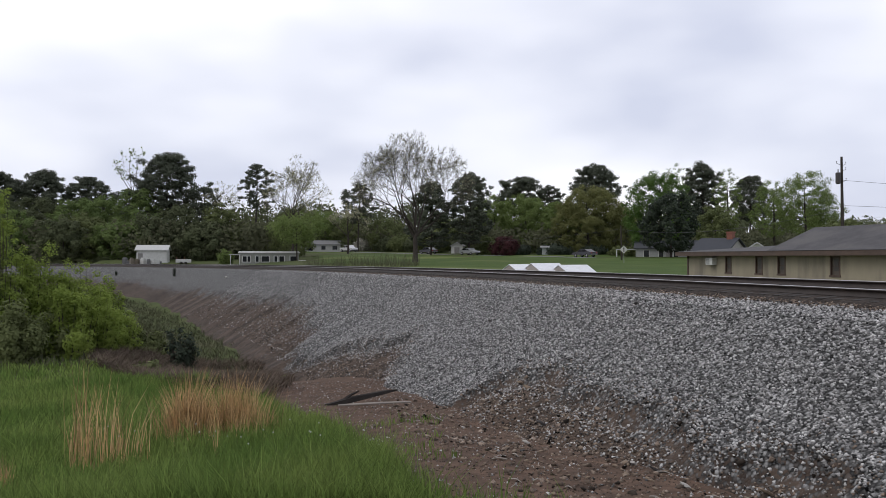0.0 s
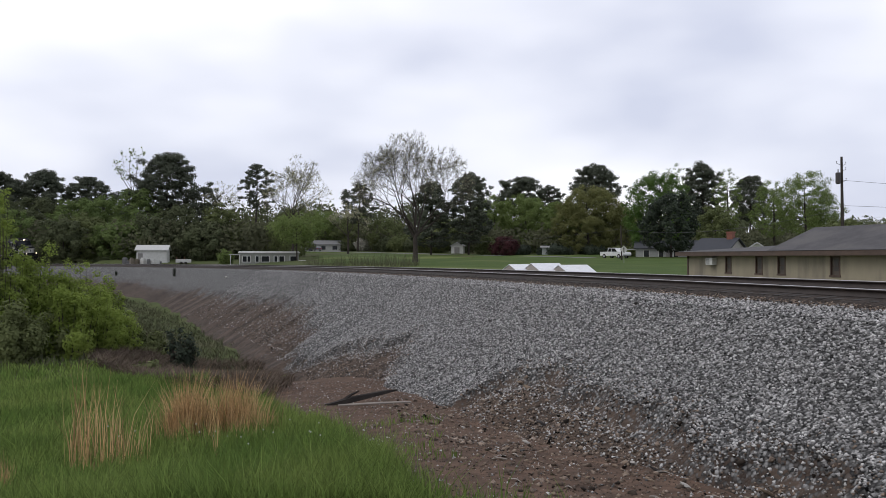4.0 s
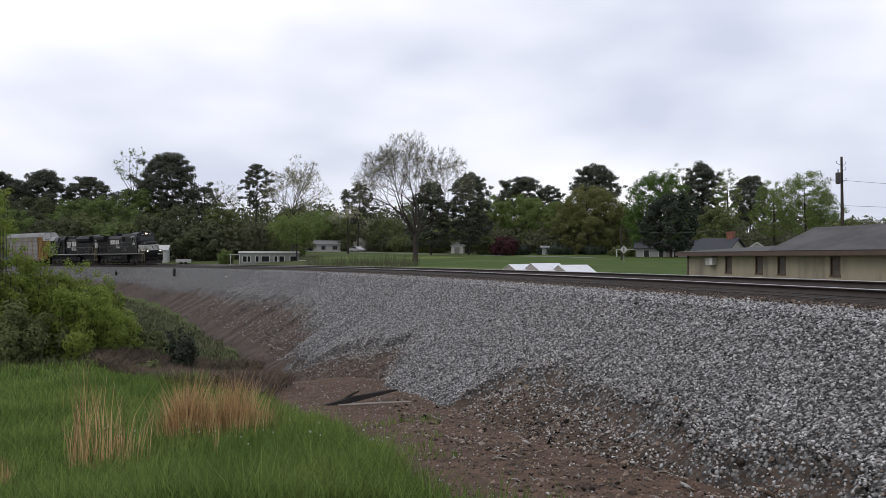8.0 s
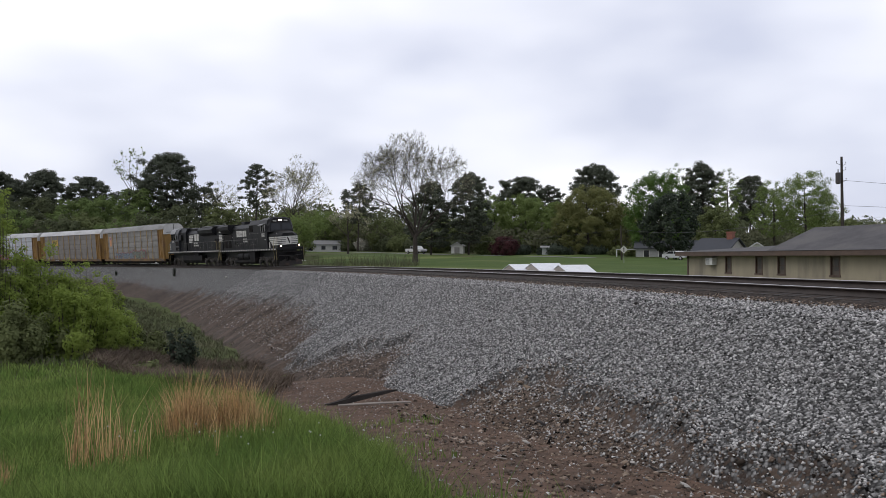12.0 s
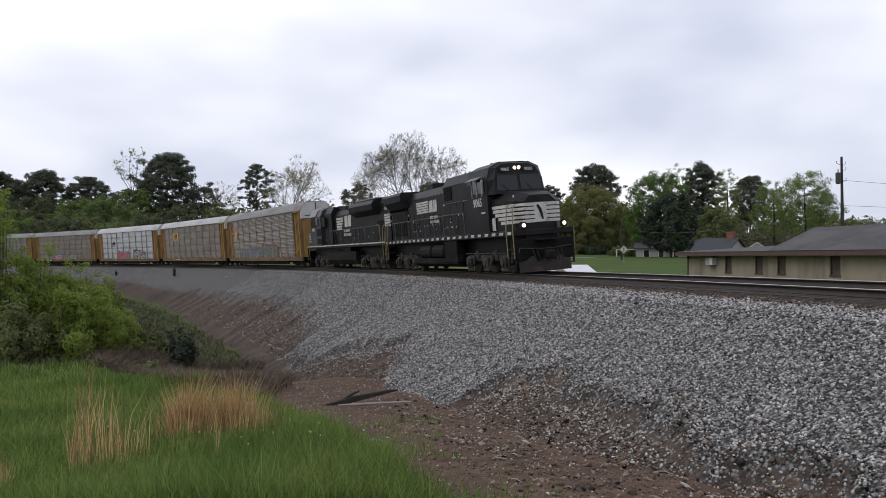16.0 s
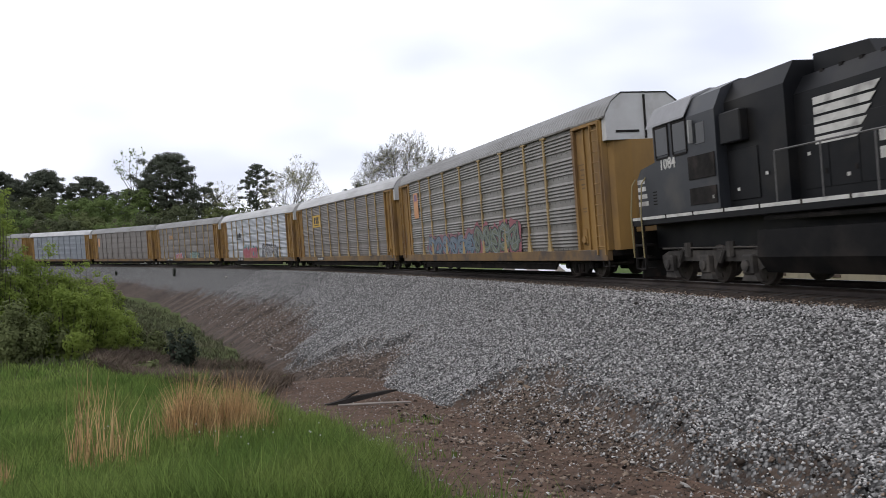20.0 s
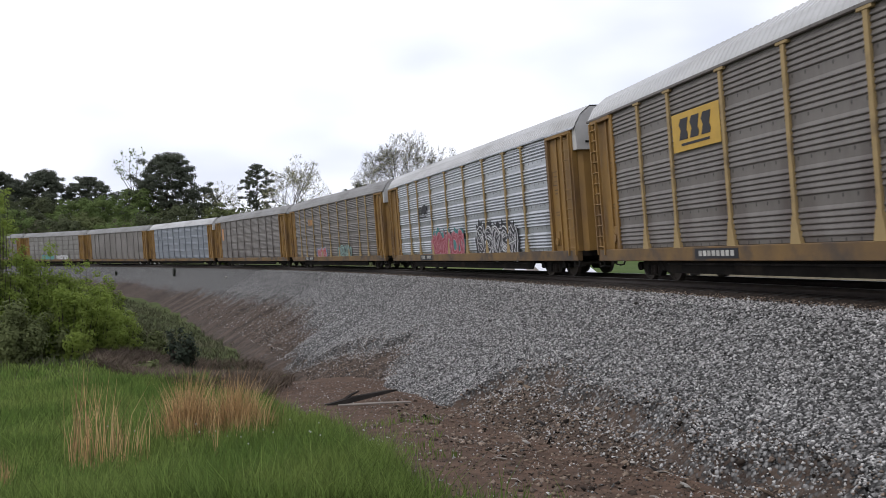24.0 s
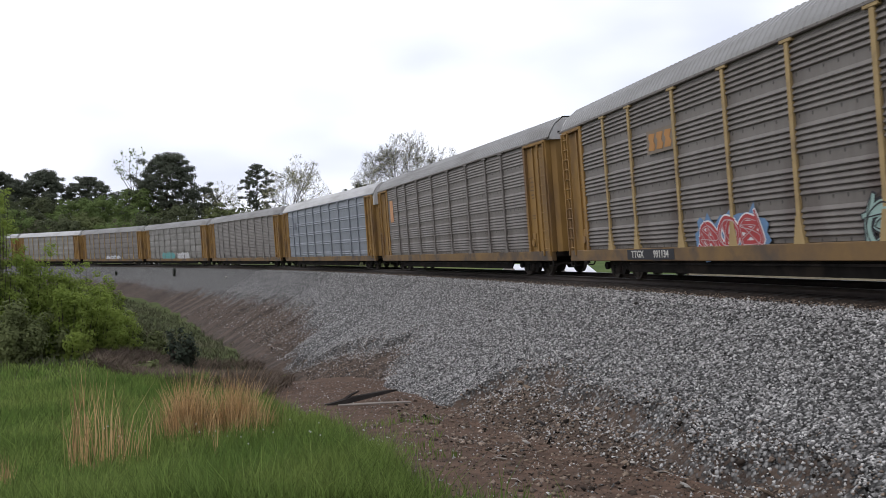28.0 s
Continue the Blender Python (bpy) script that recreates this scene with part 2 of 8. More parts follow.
class MB:
    """Collects vertices and faces of one mesh."""

    def __init__(self):
        self.v, self.f, self.smooth = [], [], False

    def add(self, verts, faces):
        k = len(self.v)
        self.v.extend([tuple(p) for p in verts])
        self.f.extend([tuple(i + k for i in f) for f in faces])
        return self

    def box(self, x0, x1, y0, y1, z0, z1, bev=0.0):
        if bev <= 0:
            vs = [(x, y, z) for x in (x0, x1) for y in (y0, y1) for z in (z0, z1)]
            return self.add(vs, [(0, 1, 3, 2), (4, 6, 7, 5), (0, 4, 5, 1), (2, 3, 7, 6), (0, 2, 6, 4), (1, 5, 7, 3)])
        bm = bmesh.new()
        bmesh.ops.create_cube(bm, size=1)
        for v in bm.verts:
            v.co = Vector(((x0 + x1) / 2 + v.co.x * (x1 - x0), (y0 + y1) / 2 + v.co.y * (y1 - y0), (z0 + z1) / 2 + v.co.z * (z1 - z0)))
        bmesh.ops.bevel(bm, geom=bm.edges[:], offset=bev, segments=1, affect="EDGES")
        self.merge(bm)
        return self

    def merge(self, bm):
        bm.verts.index_update()
        self.add([v.co[:] for v in bm.verts], [[v.index for v in f.verts] for f in bm.faces])
        bm.free()

    def tube(self, pts, radii, sides=6, cap=True):
        pts = [Vector(p) for p in pts]
        n = len(pts)
        radii = [radii] * n if not hasattr(radii, "__len__") else radii
        ring = []
        k0 = len(self.v)
        for i, p in enumerate(pts):
            d = (pts[min(i + 1, n - 1)] - pts[max(i - 1, 0)])
            d = d.normalized() if d.length > 1e-9 else Vector((0, 0, 1))
            a = d.cross(Vector((0, 0, 1)) if abs(d.z) < 0.9 else Vector((1, 0, 0))).normalized()
            b = d.cross(a)
            for j in range(sides):
                t = 2 * math.pi * j / sides
                self.v.append(tuple(p + (a * math.cos(t) + b * math.sin(t)) * radii[i]))
        for i in range(n - 1):
            for j in range(sides):
                a0, a1 = k0 + i * sides + j, k0 + i * sides + (j + 1) % sides
                self.f.append((a0, a1, a1 + sides, a0 + sides))
        if cap:
            self.f.append(tuple(k0 + j for j in range(sides))[::-1])
            self.f.append(tuple(k0 + (n - 1) * sides + j for j in range(sides)))
        return self

    def prism(self, outline, axis, a, b):
        """Extrude a closed 2D outline along an axis from a to b."""
        n = len(outline)
        def place(u, v, w):
            return {"x": (w, u, v), "y": (u, w, v), "z": (u, v, w)}[axis]
        vs = [place(u, v, a) for u, v in outline] + [place(u, v, b) for u, v in outline]
        fs = [tuple(range(n))[::-1], tuple(range(n, 2 * n))] + [(i, (i + 1) % n, n + (i + 1) % n, n + i) for i in range(n)]
        return self.add(vs, fs)

    def mesh(self, name):
        me = bpy.data.meshes.new(name)
        me.from_pydata(self.v, [], self.f)
        if self.smooth:
            me.polygons.foreach_set("use_smooth", [True] * len(me.polygons))
        return me


def fix_normals(me):
    bm = bmesh.new()
    bm.from_mesh(me)
    bmesh.ops.recalc_face_normals(bm, faces=bm.faces[:])
    bm.to_mesh(me)
    bm.free()


def part(name, mb, material, parent=None, label="", at=None):
    """One mesh object under a thing or part."""
    me = mb if isinstance(mb, bpy.types.Mesh) else mb.mesh(name)
    if not isinstance(mb, bpy.types.Mesh) and len(mb.f) < 4000:
        fix_normals(me)
    if material and not me.materials:
        me.materials.append(material)
    ob = new(name, me)
    if parent:
        ob.parent = parent
    if at is not None:
        ob.matrix_basis = at
    if label:
        tagged(ob, label)
    return ob


def quick_mesh(name, verts, faces):
    """A mesh from numpy arrays of triangles or quads."""
    me = bpy.data.meshes.new(name)
    verts, faces = np.asarray(verts, float), np.asarray(faces, int)
    k = faces.shape[1]
    me.vertices.add(len(verts))
    me.vertices.foreach_set("co", verts.ravel())
    me.loops.add(faces.size)
    me.loops.foreach_set("vertex_index", faces.ravel())
    me.polygons.add(len(faces))
    me.polygons.foreach_set("loop_start", np.arange(0, faces.size, k))
    me.update(calc_edges=True)
    return me


def thing(name, label, category, group="", m=None, kind=""):
    ob = new(name)
    ob.empty_display_size = 0.2
    if m is not None:
        ob.matrix_basis = m
    return tagged(ob, label, category, group, kind)


def lettering(text, size, depth=0.006):
    """Mesh of built-in font letters in the local xy plane, centred."""
    cu = bpy.data.curves.new("letters", "FONT")
    cu.body, cu.size, cu.extrude, cu.align_x, cu.align_y = text, size, depth, "CENTER", "CENTER"
    cu.resolution_u = 2
    cu.offset = size * 0.02
    tmp = bpy.data.objects.new("letters", cu)
    scene.collection.objects.link(tmp)
    me = bpy.data.meshes.new_from_object(tmp)
    bpy.data.objects.remove(tmp)
    bpy.data.curves.remove(cu)
    return me


# ---------------------------------------------------------------- the line of the track
R, HD, X0, Y0 = 257.135, -0.32023, 3.201, 40.0
CX, CY = X0 - R * math.cos(HD), Y0 + R * math.sin(HD)
BANK = math.asin(0.1112 / 1.435)          # outer rail raised on the curve
Z0, GRADE = EYE - 0.7215, -0.00446


def line(s):
    """Track centre at arc length s (growing away from the camera): x, y, z, heading."""
    h = HD - s / R
    return CX + R * math.cos(h), CY - R * math.sin(h), Z0 + GRADE * s, h


def sq(x, y):
    """Arc length and offset towards the camera's side."""
    dx, dy = x - CX, y - CY
    r = math.hypot(dx, dy)
    return R * (HD - math.atan2(-dy, dx)), R - r


def rail_point(s, q, z):
    """A point q metres towards the camera's side and z above the rails, with the cant."""
    x, y, z0, h = line(s)
    w = q * math.cos(BANK) + z * math.sin(BANK)
    return x - math.cos(h) * w, y + math.sin(h) * w, z0 + z * math.cos(BANK) - q * math.sin(BANK)


def level_point(s, q, z):
    x, y, z0, h = line(s)
    return x - math.cos(h) * q, y + math.sin(h) * q, z0 + z


def smooth(a, b, t):
    t = min(1.0, max(0.0, (t - a) / (b - a)))
    return t * t * (3 - 2 * t)


def lerp_table(table, t):
    for (a, u), (b, v) in zip(table, table[1:]):
        if t <= b:
            return u + (v - u) * max(0.0, (t - a) / (b - a))
    return table[-1][1]


FAR_RISE = [(0, -3.2), (40, -2.4), (60, -1.75), (90, -1.25), (120, -0.55), (150, 0.05), (200, 1.2), (260, 2.2), (400, 5), (1000, 9), (4200, 25)]


NEAR_FALL = [(0, 3.6), (4, 3.45), (8, 2.25), (10, 1.85), (12, 1.55), (17, 1.2), (24, 0.7), (35, 0.2), (50, 0.0), (170, -0.3), (400, 1.0), (4200, 20)]


def ground_z(x, y):
    """Height of the natural ground under everything."""
    s, q = sq(x, y)
    r = math.hypot(x, y)
    n = noise.noise(Vector((x * 0.11, y * 0.11, 0))) * 0.22 + noise.noise(Vector((x * 0.5, y * 0.5, 3))) * 0.05
    near = lerp_table(NEAR_FALL, r) + n * smooth(6, 20, r)
    az = x / max(y, 1.0)
    far = EYE + lerp_table(FAR_RISE, r) - 1.5 * smooth(-0.1, -0.32, az) * (1 - smooth(150, 320, r)) + n * 0.5
    # ditch along the foot of the bank
    near -= 1.5 * smooth(-9, 9, s) * smooth(7.0, 10.0, q) * (1 - smooth(12.5, 20, q)) * (1 - smooth(60, 130, r))
    k = smooth(1.0, 7.0, -q)
    return near * (1 - k) + far * k

# ---------------------------------------------------------------- ground, bank, track


def spaced(a, b, fine, growth, limit):
    """Coordinates out to the limit, fine between a and b."""
    c = [a]
    while c[-1] < b:
        c.append(c[-1] + fine)
    st = fine
    while c[-1] < limit:
        st *= growth
        c.append(c[-1] + st)
    st = fine
    while c[0] > -limit:
        st *= growth
        c.insert(0, c[0] - st)
    return c


# depth of the tall grass by bearing
MEADOW_EDGE = [(-0.70, 56), (-0.56, 49.1), (-0.517, 48.4), (-0.481, 46.5), (-0.439, 38.6), (-0.396, 33.9), (-0.346, 30.0), (-0.289, 28.7), (-0.246, 26.6), (-0.217, 24.0), (-0.181, 20.8), (-0.146, 18.2), (-0.103, 15.8), (-0.067, 13.7), (-0.031, 12.2), (0.011, 11.3), (0.06, 11.0), (0.3, 10)]


def bare_at(x, y):
    """How bare the ground is: clay spilled at the foot of the bank."""
    if math.hypot(x, y) > 60:
        return 0.0
    s, q = sq(x, y)
    if q < 0 or y < 1:
        return 0.0
    e = lerp_table(MEADOW_EDGE, x / y) * (1 + 0.10 * noise.noise(Vector((x * 0.5, y * 0.3, 3))))
    return smooth(0.90 * e, 1.04 * e, y) * (1 - smooth(2, 10, s)) * smooth(-0.26, -0.22, x / y)


def build_ground():
    xs, ys = spaced(-50, 50, 1.0, 1.2, 4200), spaced(0, 60, 1.0, 1.15, 4200)
    vs = [(x, y, ground_z(x, y)) for y in ys for x in xs]
    n = len(xs)
    fs = [(j * n + i, j * n + i + 1, (j + 1) * n + i + 1, (j + 1) * n + i) for j in range(len(ys) - 1) for i in range(n - 1)]
    me = quick_mesh("ground", vs, fs)
    a = me.attributes.new("clay", "FLOAT", "POINT")
    a.data.foreach_set("value", [bare_at(x, y) for x, y, _ in vs])
    me.polygons.foreach_set("use_smooth", [True] * len(fs))
    me.materials.append(M["ground"])
    tagged(new("ground", me), "rough grassy ground with bare earthy patches", "ground", kind="structure")


# where bare soil begins below the stone, along the line: two slumped scars, a stony tongue, then a long worn slope
SOIL_LINE = [(-60, 8.0), (-40, 7.0), (-31, 5.3), (-28, 5.4), (-25.4, 5.2), (-24, 5.45), (-20.2, 5.8), (-18.4, 5.45), (-16.1, 5.7), (-15.6, 6.7), (-14.6, 8.6), (-13.5, 9.6), (-11.6, 9.6), (-10.4, 9.0), (-9, 8.2), (-7.4, 7.2), (-5, 6.1), (-1, 6.6), (3.6, 7.4), (4.6, 8.6), (6.5, 9.6), (9, 8.8), (12, 7.7), (15, 6.8), (18, 6.1), (20, 5.7), (31, 5.8), (45, 6.0), (61, 6.05), (76, 6.0), (105, 5.1), (330, 5.0)]


def soil_edge(s, q):
    """Offset at which the stone gives way to soil, ragged down the slope."""
    ragged = noise.noise(Vector((s * 0.55, q * 0.10, 11))) * 1.3 + noise.noise(Vector((s * 1.7, q * 0.2, 4))) * 0.5
    return lerp_table(SOIL_LINE, s) + ragged * (0.6 if s < 6 else 0.85)


def bank_drop(s, q):
    """Height of the near slope relative to the rails."""
    edge = 2.5
    if q < edge:
        return -0.178 - 0.10 * smooth(1.2, 1.5, q) - 0.102 * smooth(1.5, edge, q)
    d = q - edge
    z = -0.38 - 0.60 * d
    streak = noise.noise(Vector((s * 0.9, q * 0.12, 8)))
    n = noise.noise(Vector((s * 0.30, q * 0.22, 5))) * 0.26 + streak * 0.09 + noise.noise(Vector((s * 2.6, q * 2.6, 2))) * 0.05
    z += n * smooth(1.0, 5.0, d)
    # low scarp where the stone has slipped away
    e = soil_edge(s, q)
    if q > e:
        z -= (0.34 if s < 8 else 0.16) * smooth(e, e + 0.4, q) * (1 - smooth(e + 0.6, e + 3.2, q))
    # slumped mound of dirty stone near the crossing
    e = ((s + 20.5) / 4.5) ** 2 + ((q - 7.0) / 1.5) ** 2
    return z + 0.30 * max(0.0, 1 - e)


def soil_at(s, q):
    qb = soil_edge(s, q)
    v = (0.90 if s < -11 else 0.91 if s < 5 else 0.86) * smooth(qb - 0.9, qb + (1.3 if s < -11 else 1.7), q)
    if s > -11:
        v += 0.12 * noise.noise(Vector((s * 1.3, q * 0.25, 23))) * smooth(5, 7, q)
    # thin stone over the tongue between the scars and the worn slope
    v = max(v, 0.35 * smooth(7.6, 9.2, q) * smooth(-16, -14, s) * (1 - smooth(-9, -7, s)))
    # full mask by the rails: dark band of oily ballast and painted shade
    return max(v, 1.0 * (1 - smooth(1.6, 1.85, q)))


def build_bank():
    qs = [-12, -9, -6.5, -4.5, -3.4, -2.6, -2.0, -1.2, -0.4, 0.4, 0.85, 1.1, 1.3, 1.5, 1.7, 1.9, 2.15, 2.4]
    q = 2.4
    while q < 14.5:
        q += 0.22
        qs.append(q)
    ss, s = [], -230.0
    while s < 330:
        ss.append(s)
        s += 0.28 if -40 < s < 25 else (0.7 if -45 < s < 70 else 3.0)
    vs, soil, clay, gully = [], [], [], []
    for s in ss:
        for q in qs:
            z = bank_drop(s, q) if q > 0 else (-0.185 - 0.1 * max(0, -q - 1.2) if q > -2.6 else -0.33 - 0.6 * (-q - 2.6))
            vs.append(level_point(s, q, z - (q * math.sin(BANK) if abs(q) < 2.6 else math.copysign(2.6, q) * math.sin(BANK))))
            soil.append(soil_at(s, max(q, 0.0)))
            k = noise.noise(Vector((s * 0.8, q * 0.10, 17))) + 0.6 * noise.noise(Vector((s * 2.4, q * 0.16, 19)))
            # 0.45 by the rails darkens for oily ballast and the shade painted there
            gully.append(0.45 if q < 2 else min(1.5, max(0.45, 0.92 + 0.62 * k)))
            clay.append((smooth(6.2, 8.4, q) * 0.8 + 0.15) * (1 - smooth(-14, -10, s)) * smooth(3, 5, q))
    n = len(qs)
    fs = [(j * n + i, (j + 1) * n + i, (j + 1) * n + i + 1, j * n + i + 1) for j in range(len(ss) - 1) for i in range(n - 1)]
    me = quick_mesh("embankment", vs, fs)
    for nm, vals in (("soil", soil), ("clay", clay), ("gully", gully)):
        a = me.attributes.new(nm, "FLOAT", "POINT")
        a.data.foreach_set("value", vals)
    me.polygons.foreach_set("use_smooth", [True] * len(fs))
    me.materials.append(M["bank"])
    tagged(new("embankment", me), "railway bank of grey crushed stone with washed-out brown soil", "embankment", kind="structure")


STONE_V = np.array([(1, 0, 0), (-1, 0, 0), (0, 1, 0), (0, -1, 0), (0, 0, 1), (0, 0, -1)], float)
STONE_F = np.array([(0, 2, 4), (2, 1, 4), (1, 3, 4), (3, 0, 4), (2, 0, 5), (1, 2, 5), (3, 1, 5), (0, 3, 5)])


def scatter(name, pts, sizes, material, rng, flat=0.75):
    """Angular stones at the given points, joined into one mesh."""
    n = len(pts)
    v = STONE_V[None] * (sizes[:, None, None] * rng.uniform(0.55, 1.25, (n, 6, 1)))
    v[:, :, 2] *= flat
    v += rng.normal(0, 0.16, v.shape) * sizes[:, None, None]
    a, b = rng.uniform(0, 6.28, n), rng.uniform(-0.7, 0.7, n)
    ca, sa, cb, sb = np.cos(a)[:, None], np.sin(a)[:, None], np.cos(b)[:, None], np.sin(b)[:, None]
    x, y, z = v[..., 0], v[..., 1], v[..., 2]
    y, z = y * cb - z * sb, y * sb + z * cb
    x, y = x * ca - y * sa, x * sa + y * ca
    v = np.stack([x, y, z], -1) + pts[:, None, :]
    f = STONE_F[None] + (np.arange(n) * 6)[:, None, None]
    me = quick_mesh(name, v.reshape(-1, 3), f.reshape(-1, 3))
    me.materials.append(material)
    return new(name, me)


def build_stones():
    rng = np.random.default_rng(4)
    pts, sizes, cl, cs = [], [], [], []
    for s0, s1, per, size in ((-36, -20, 430, 0.028), (-20, -8, 340, 0.030), (-8, 6, 270, 0.031), (6, 28, 130, 0.036), (28, 52, 55, 0.042)):
        count = int((s1 - s0) * 8.5 * per)
        S, Q = rng.uniform(s0, s1, count), rng.uniform(1.38, 10.0, count)
        keep = rng.uniform(0, 1, count)
        for s, q, k in zip(S, Q, keep):
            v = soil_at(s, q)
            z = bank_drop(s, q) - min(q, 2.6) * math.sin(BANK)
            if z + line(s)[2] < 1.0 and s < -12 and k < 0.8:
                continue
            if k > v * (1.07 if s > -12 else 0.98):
                pts.append(level_point(s, q, z + 0.008))
                sizes.append(size * (0.6 + 0.9 * k))
            elif k > v * (0.45 if s > -12 else 0.22):
                cl.append(level_point(s, q, z + 0.005))
                cs.append(size * (0.5 + 1.0 * rng.uniform()))
    tagged(scatter("ballast_stones", np.array(pts), np.array(sizes), M["stone"], rng), "loose grey crushed ballast stones on the bank", "ballast", kind="stuff")
    tagged(scatter("soil_clods", np.array(cl), np.array(cs), M["dirty"], rng), "brown soil clods and dirty gravel on the bank", "soil", kind="stuff")


def build_toe_litter():
    """Pebbles, clods and pale chips spilled over the clay at the bank foot."""
    rng = np.random.default_rng(14)
    pts, sz, pale, psz = [], [], [], []
    for _ in range(46000):
        d, u = math.sqrt(rng.uniform(90, 1000)), rng.uniform(-0.26, 0.42)
        x, y = u * d, d
        b = bare_at(x, y)
        if rng.uniform() > b:
            continue
        z = ground_z(x, y)
        s, q = sq(x, y)
        if line(s)[2] + bank_drop(s, q) - 2.6 * math.sin(BANK) > z:
            continue
        if rng.uniform() < 0.80:
            pts.append((x, y, z + 0.004))
            sz.append(0.008 + 0.022 * rng.uniform() ** 3)
        else:
            pale.append((x, y, z + 0.004))
            psz.append(0.008 + 0.03 * rng.uniform() ** 3)
    tagged(scatter("clay_pebbles", np.array(pts), np.array(sz), M["clod"], rng), "brown pebbles and clods on red clay", "pebbles", kind="stuff")
    tagged(scatter("pale_chips", np.array(pale), np.array(psz), M["stone"], rng), "pale stone chips scattered on red clay", "pebbles", kind="stuff")
    # single larger stones and slabs on the bank
    tan, dark, pale_, green = plain("tan_rock", (0.22, 0.165, 0.12), 0.9), plain("dark_rock", (0.035, 0.03, 0.028), 0.9), plain("pale_rock", (0.36, 0.34, 0.31), 0.9), plain("green_glass_chip", (0.22, 0.36, 0.30), 0.4)
    for i, (s, q, a, b, c, m, label) in enumerate(((-17.5, 2.72, 0.10, 0.08, 0.07, dark, "dark rock lying on the ballast"), (-16.7, 3.39, 0.10, 0.08, 0.06, dark, "dark rock lying on the ballast"), (-9.5, 4.44, 0.10, 0.09, 0.07, dark, "dark rock lying on the ballast"),
            (-20.9, 6.84, 0.26, 0.12, 0.05, dark, "flat dark stone slab on dirty gravel"), (-17.7, 6.08, 0.17, 0.12, 0.09, tan, "tan angular rock in the slumped soil"), (-17.2, 6.1, 0.13, 0.12, 0.07, tan, "tan angular rock in the slumped soil"), (-20.3, 6.9, 0.24, 0.06, 0.05, tan, "weathered splinter of wood"),
            (-25.7, 6.48, 0.19, 0.06, 0.05, dark, "dark weathered wood scrap"), (-26.9, 6.61, 0.14, 0.09, 0.05, pale_, "pale flat rock at the bank foot"), (-27.9, 6.1, 0.08, 0.06, 0.05, green, "pale green slag lump"), (-28.0, 5.86, 0.22, 0.12, 0.05, tan, "brown piece of bark"), (-28.7, 5.95, 0.10, 0.07, 0.05, pale_, "pale flat rock at the bank foot"),
            (-22.1, 7.68, 0.11, 0.08, 0.05, pale_, "pale flat rock at the bank foot"), (-16.4, 9.15, 0.10, 0.05, 0.04, pale_, "white paper litter scrap"), (-19.3, 8.34, 0.09, 0.05, 0.04, pale_, "white paper litter scrap"), (-18.0, 8.6, 0.20, 0.06, 0.04, pale_, "pale splinter of plank"), (59.5, 3.88, 0.25, 0.2, 0.2, pale_, "white litter on the far bank"), (30.0, 7.2, 0.15, 0.1, 0.12, pale_, "white litter on the far bank"), (23.0, 5.5, 0.12, 0.1, 0.1, pale_, "white litter on the far bank"), (-17.0, 6.6, 0.3, 0.05, 0.05, dark, "thin dark branch on the slope"), (-19.8, 7.4, 0.12, 0.1, 0.06, tan, "tan angular rock in the slumped soil"), (-21.6, 5.8, 0.11, 0.09, 0.06, tan, "tan angular rock in the slumped soil"), (-23.6, 6.0, 0.13, 0.09, 0.06, tan, "tan angular rock in the slumped soil"), (-25.0, 6.6, 0.12, 0.08, 0.06, pale_, "pale rock in the slumped soil"))):
        rr = random.Random(i)
        bm = bmesh.new()
        bmesh.ops.create_icosphere(bm, subdivisions=2, radius=1)
        for v in bm.verts:
            k = 0.8 + 0.45 * noise.noise(v.co * 1.3 + Vector((i * 3.1, 0, 0)))
            v.co = Vector((v.co.x * a * k, v.co.y * b * k, max(-0.3, v.co.z) * c * k))
        mb = MB()
        mb.merge(bm)
        x, y, z0 = level_point(s, q, bank_drop(s, q) - min(q, 2.6) * math.sin(BANK))
        z0 = max(z0, ground_z(x, y))
        h = line(s)[3]
        t = part("rock" if m is not pale_ else "pale_rock", mb, m, None, label, Matrix.Translation((x, y, z0 + 0.02)) @ Matrix.Rotation(-h + rr.uniform(-0.5, 0.5), 4, "Z") @ Matrix.Rotation(0.5, 4, "Y"))
        tagged(t, category="rock", group="loose stones on the bank")


def surface_z(x, y):
    """Top of the ground or the bank, whichever is higher."""
    s, q = sq(x, y)
    return max(ground_z(x, y), line(s)[2] + bank_drop(s, q) - min(q, 2.6) * math.sin(BANK))


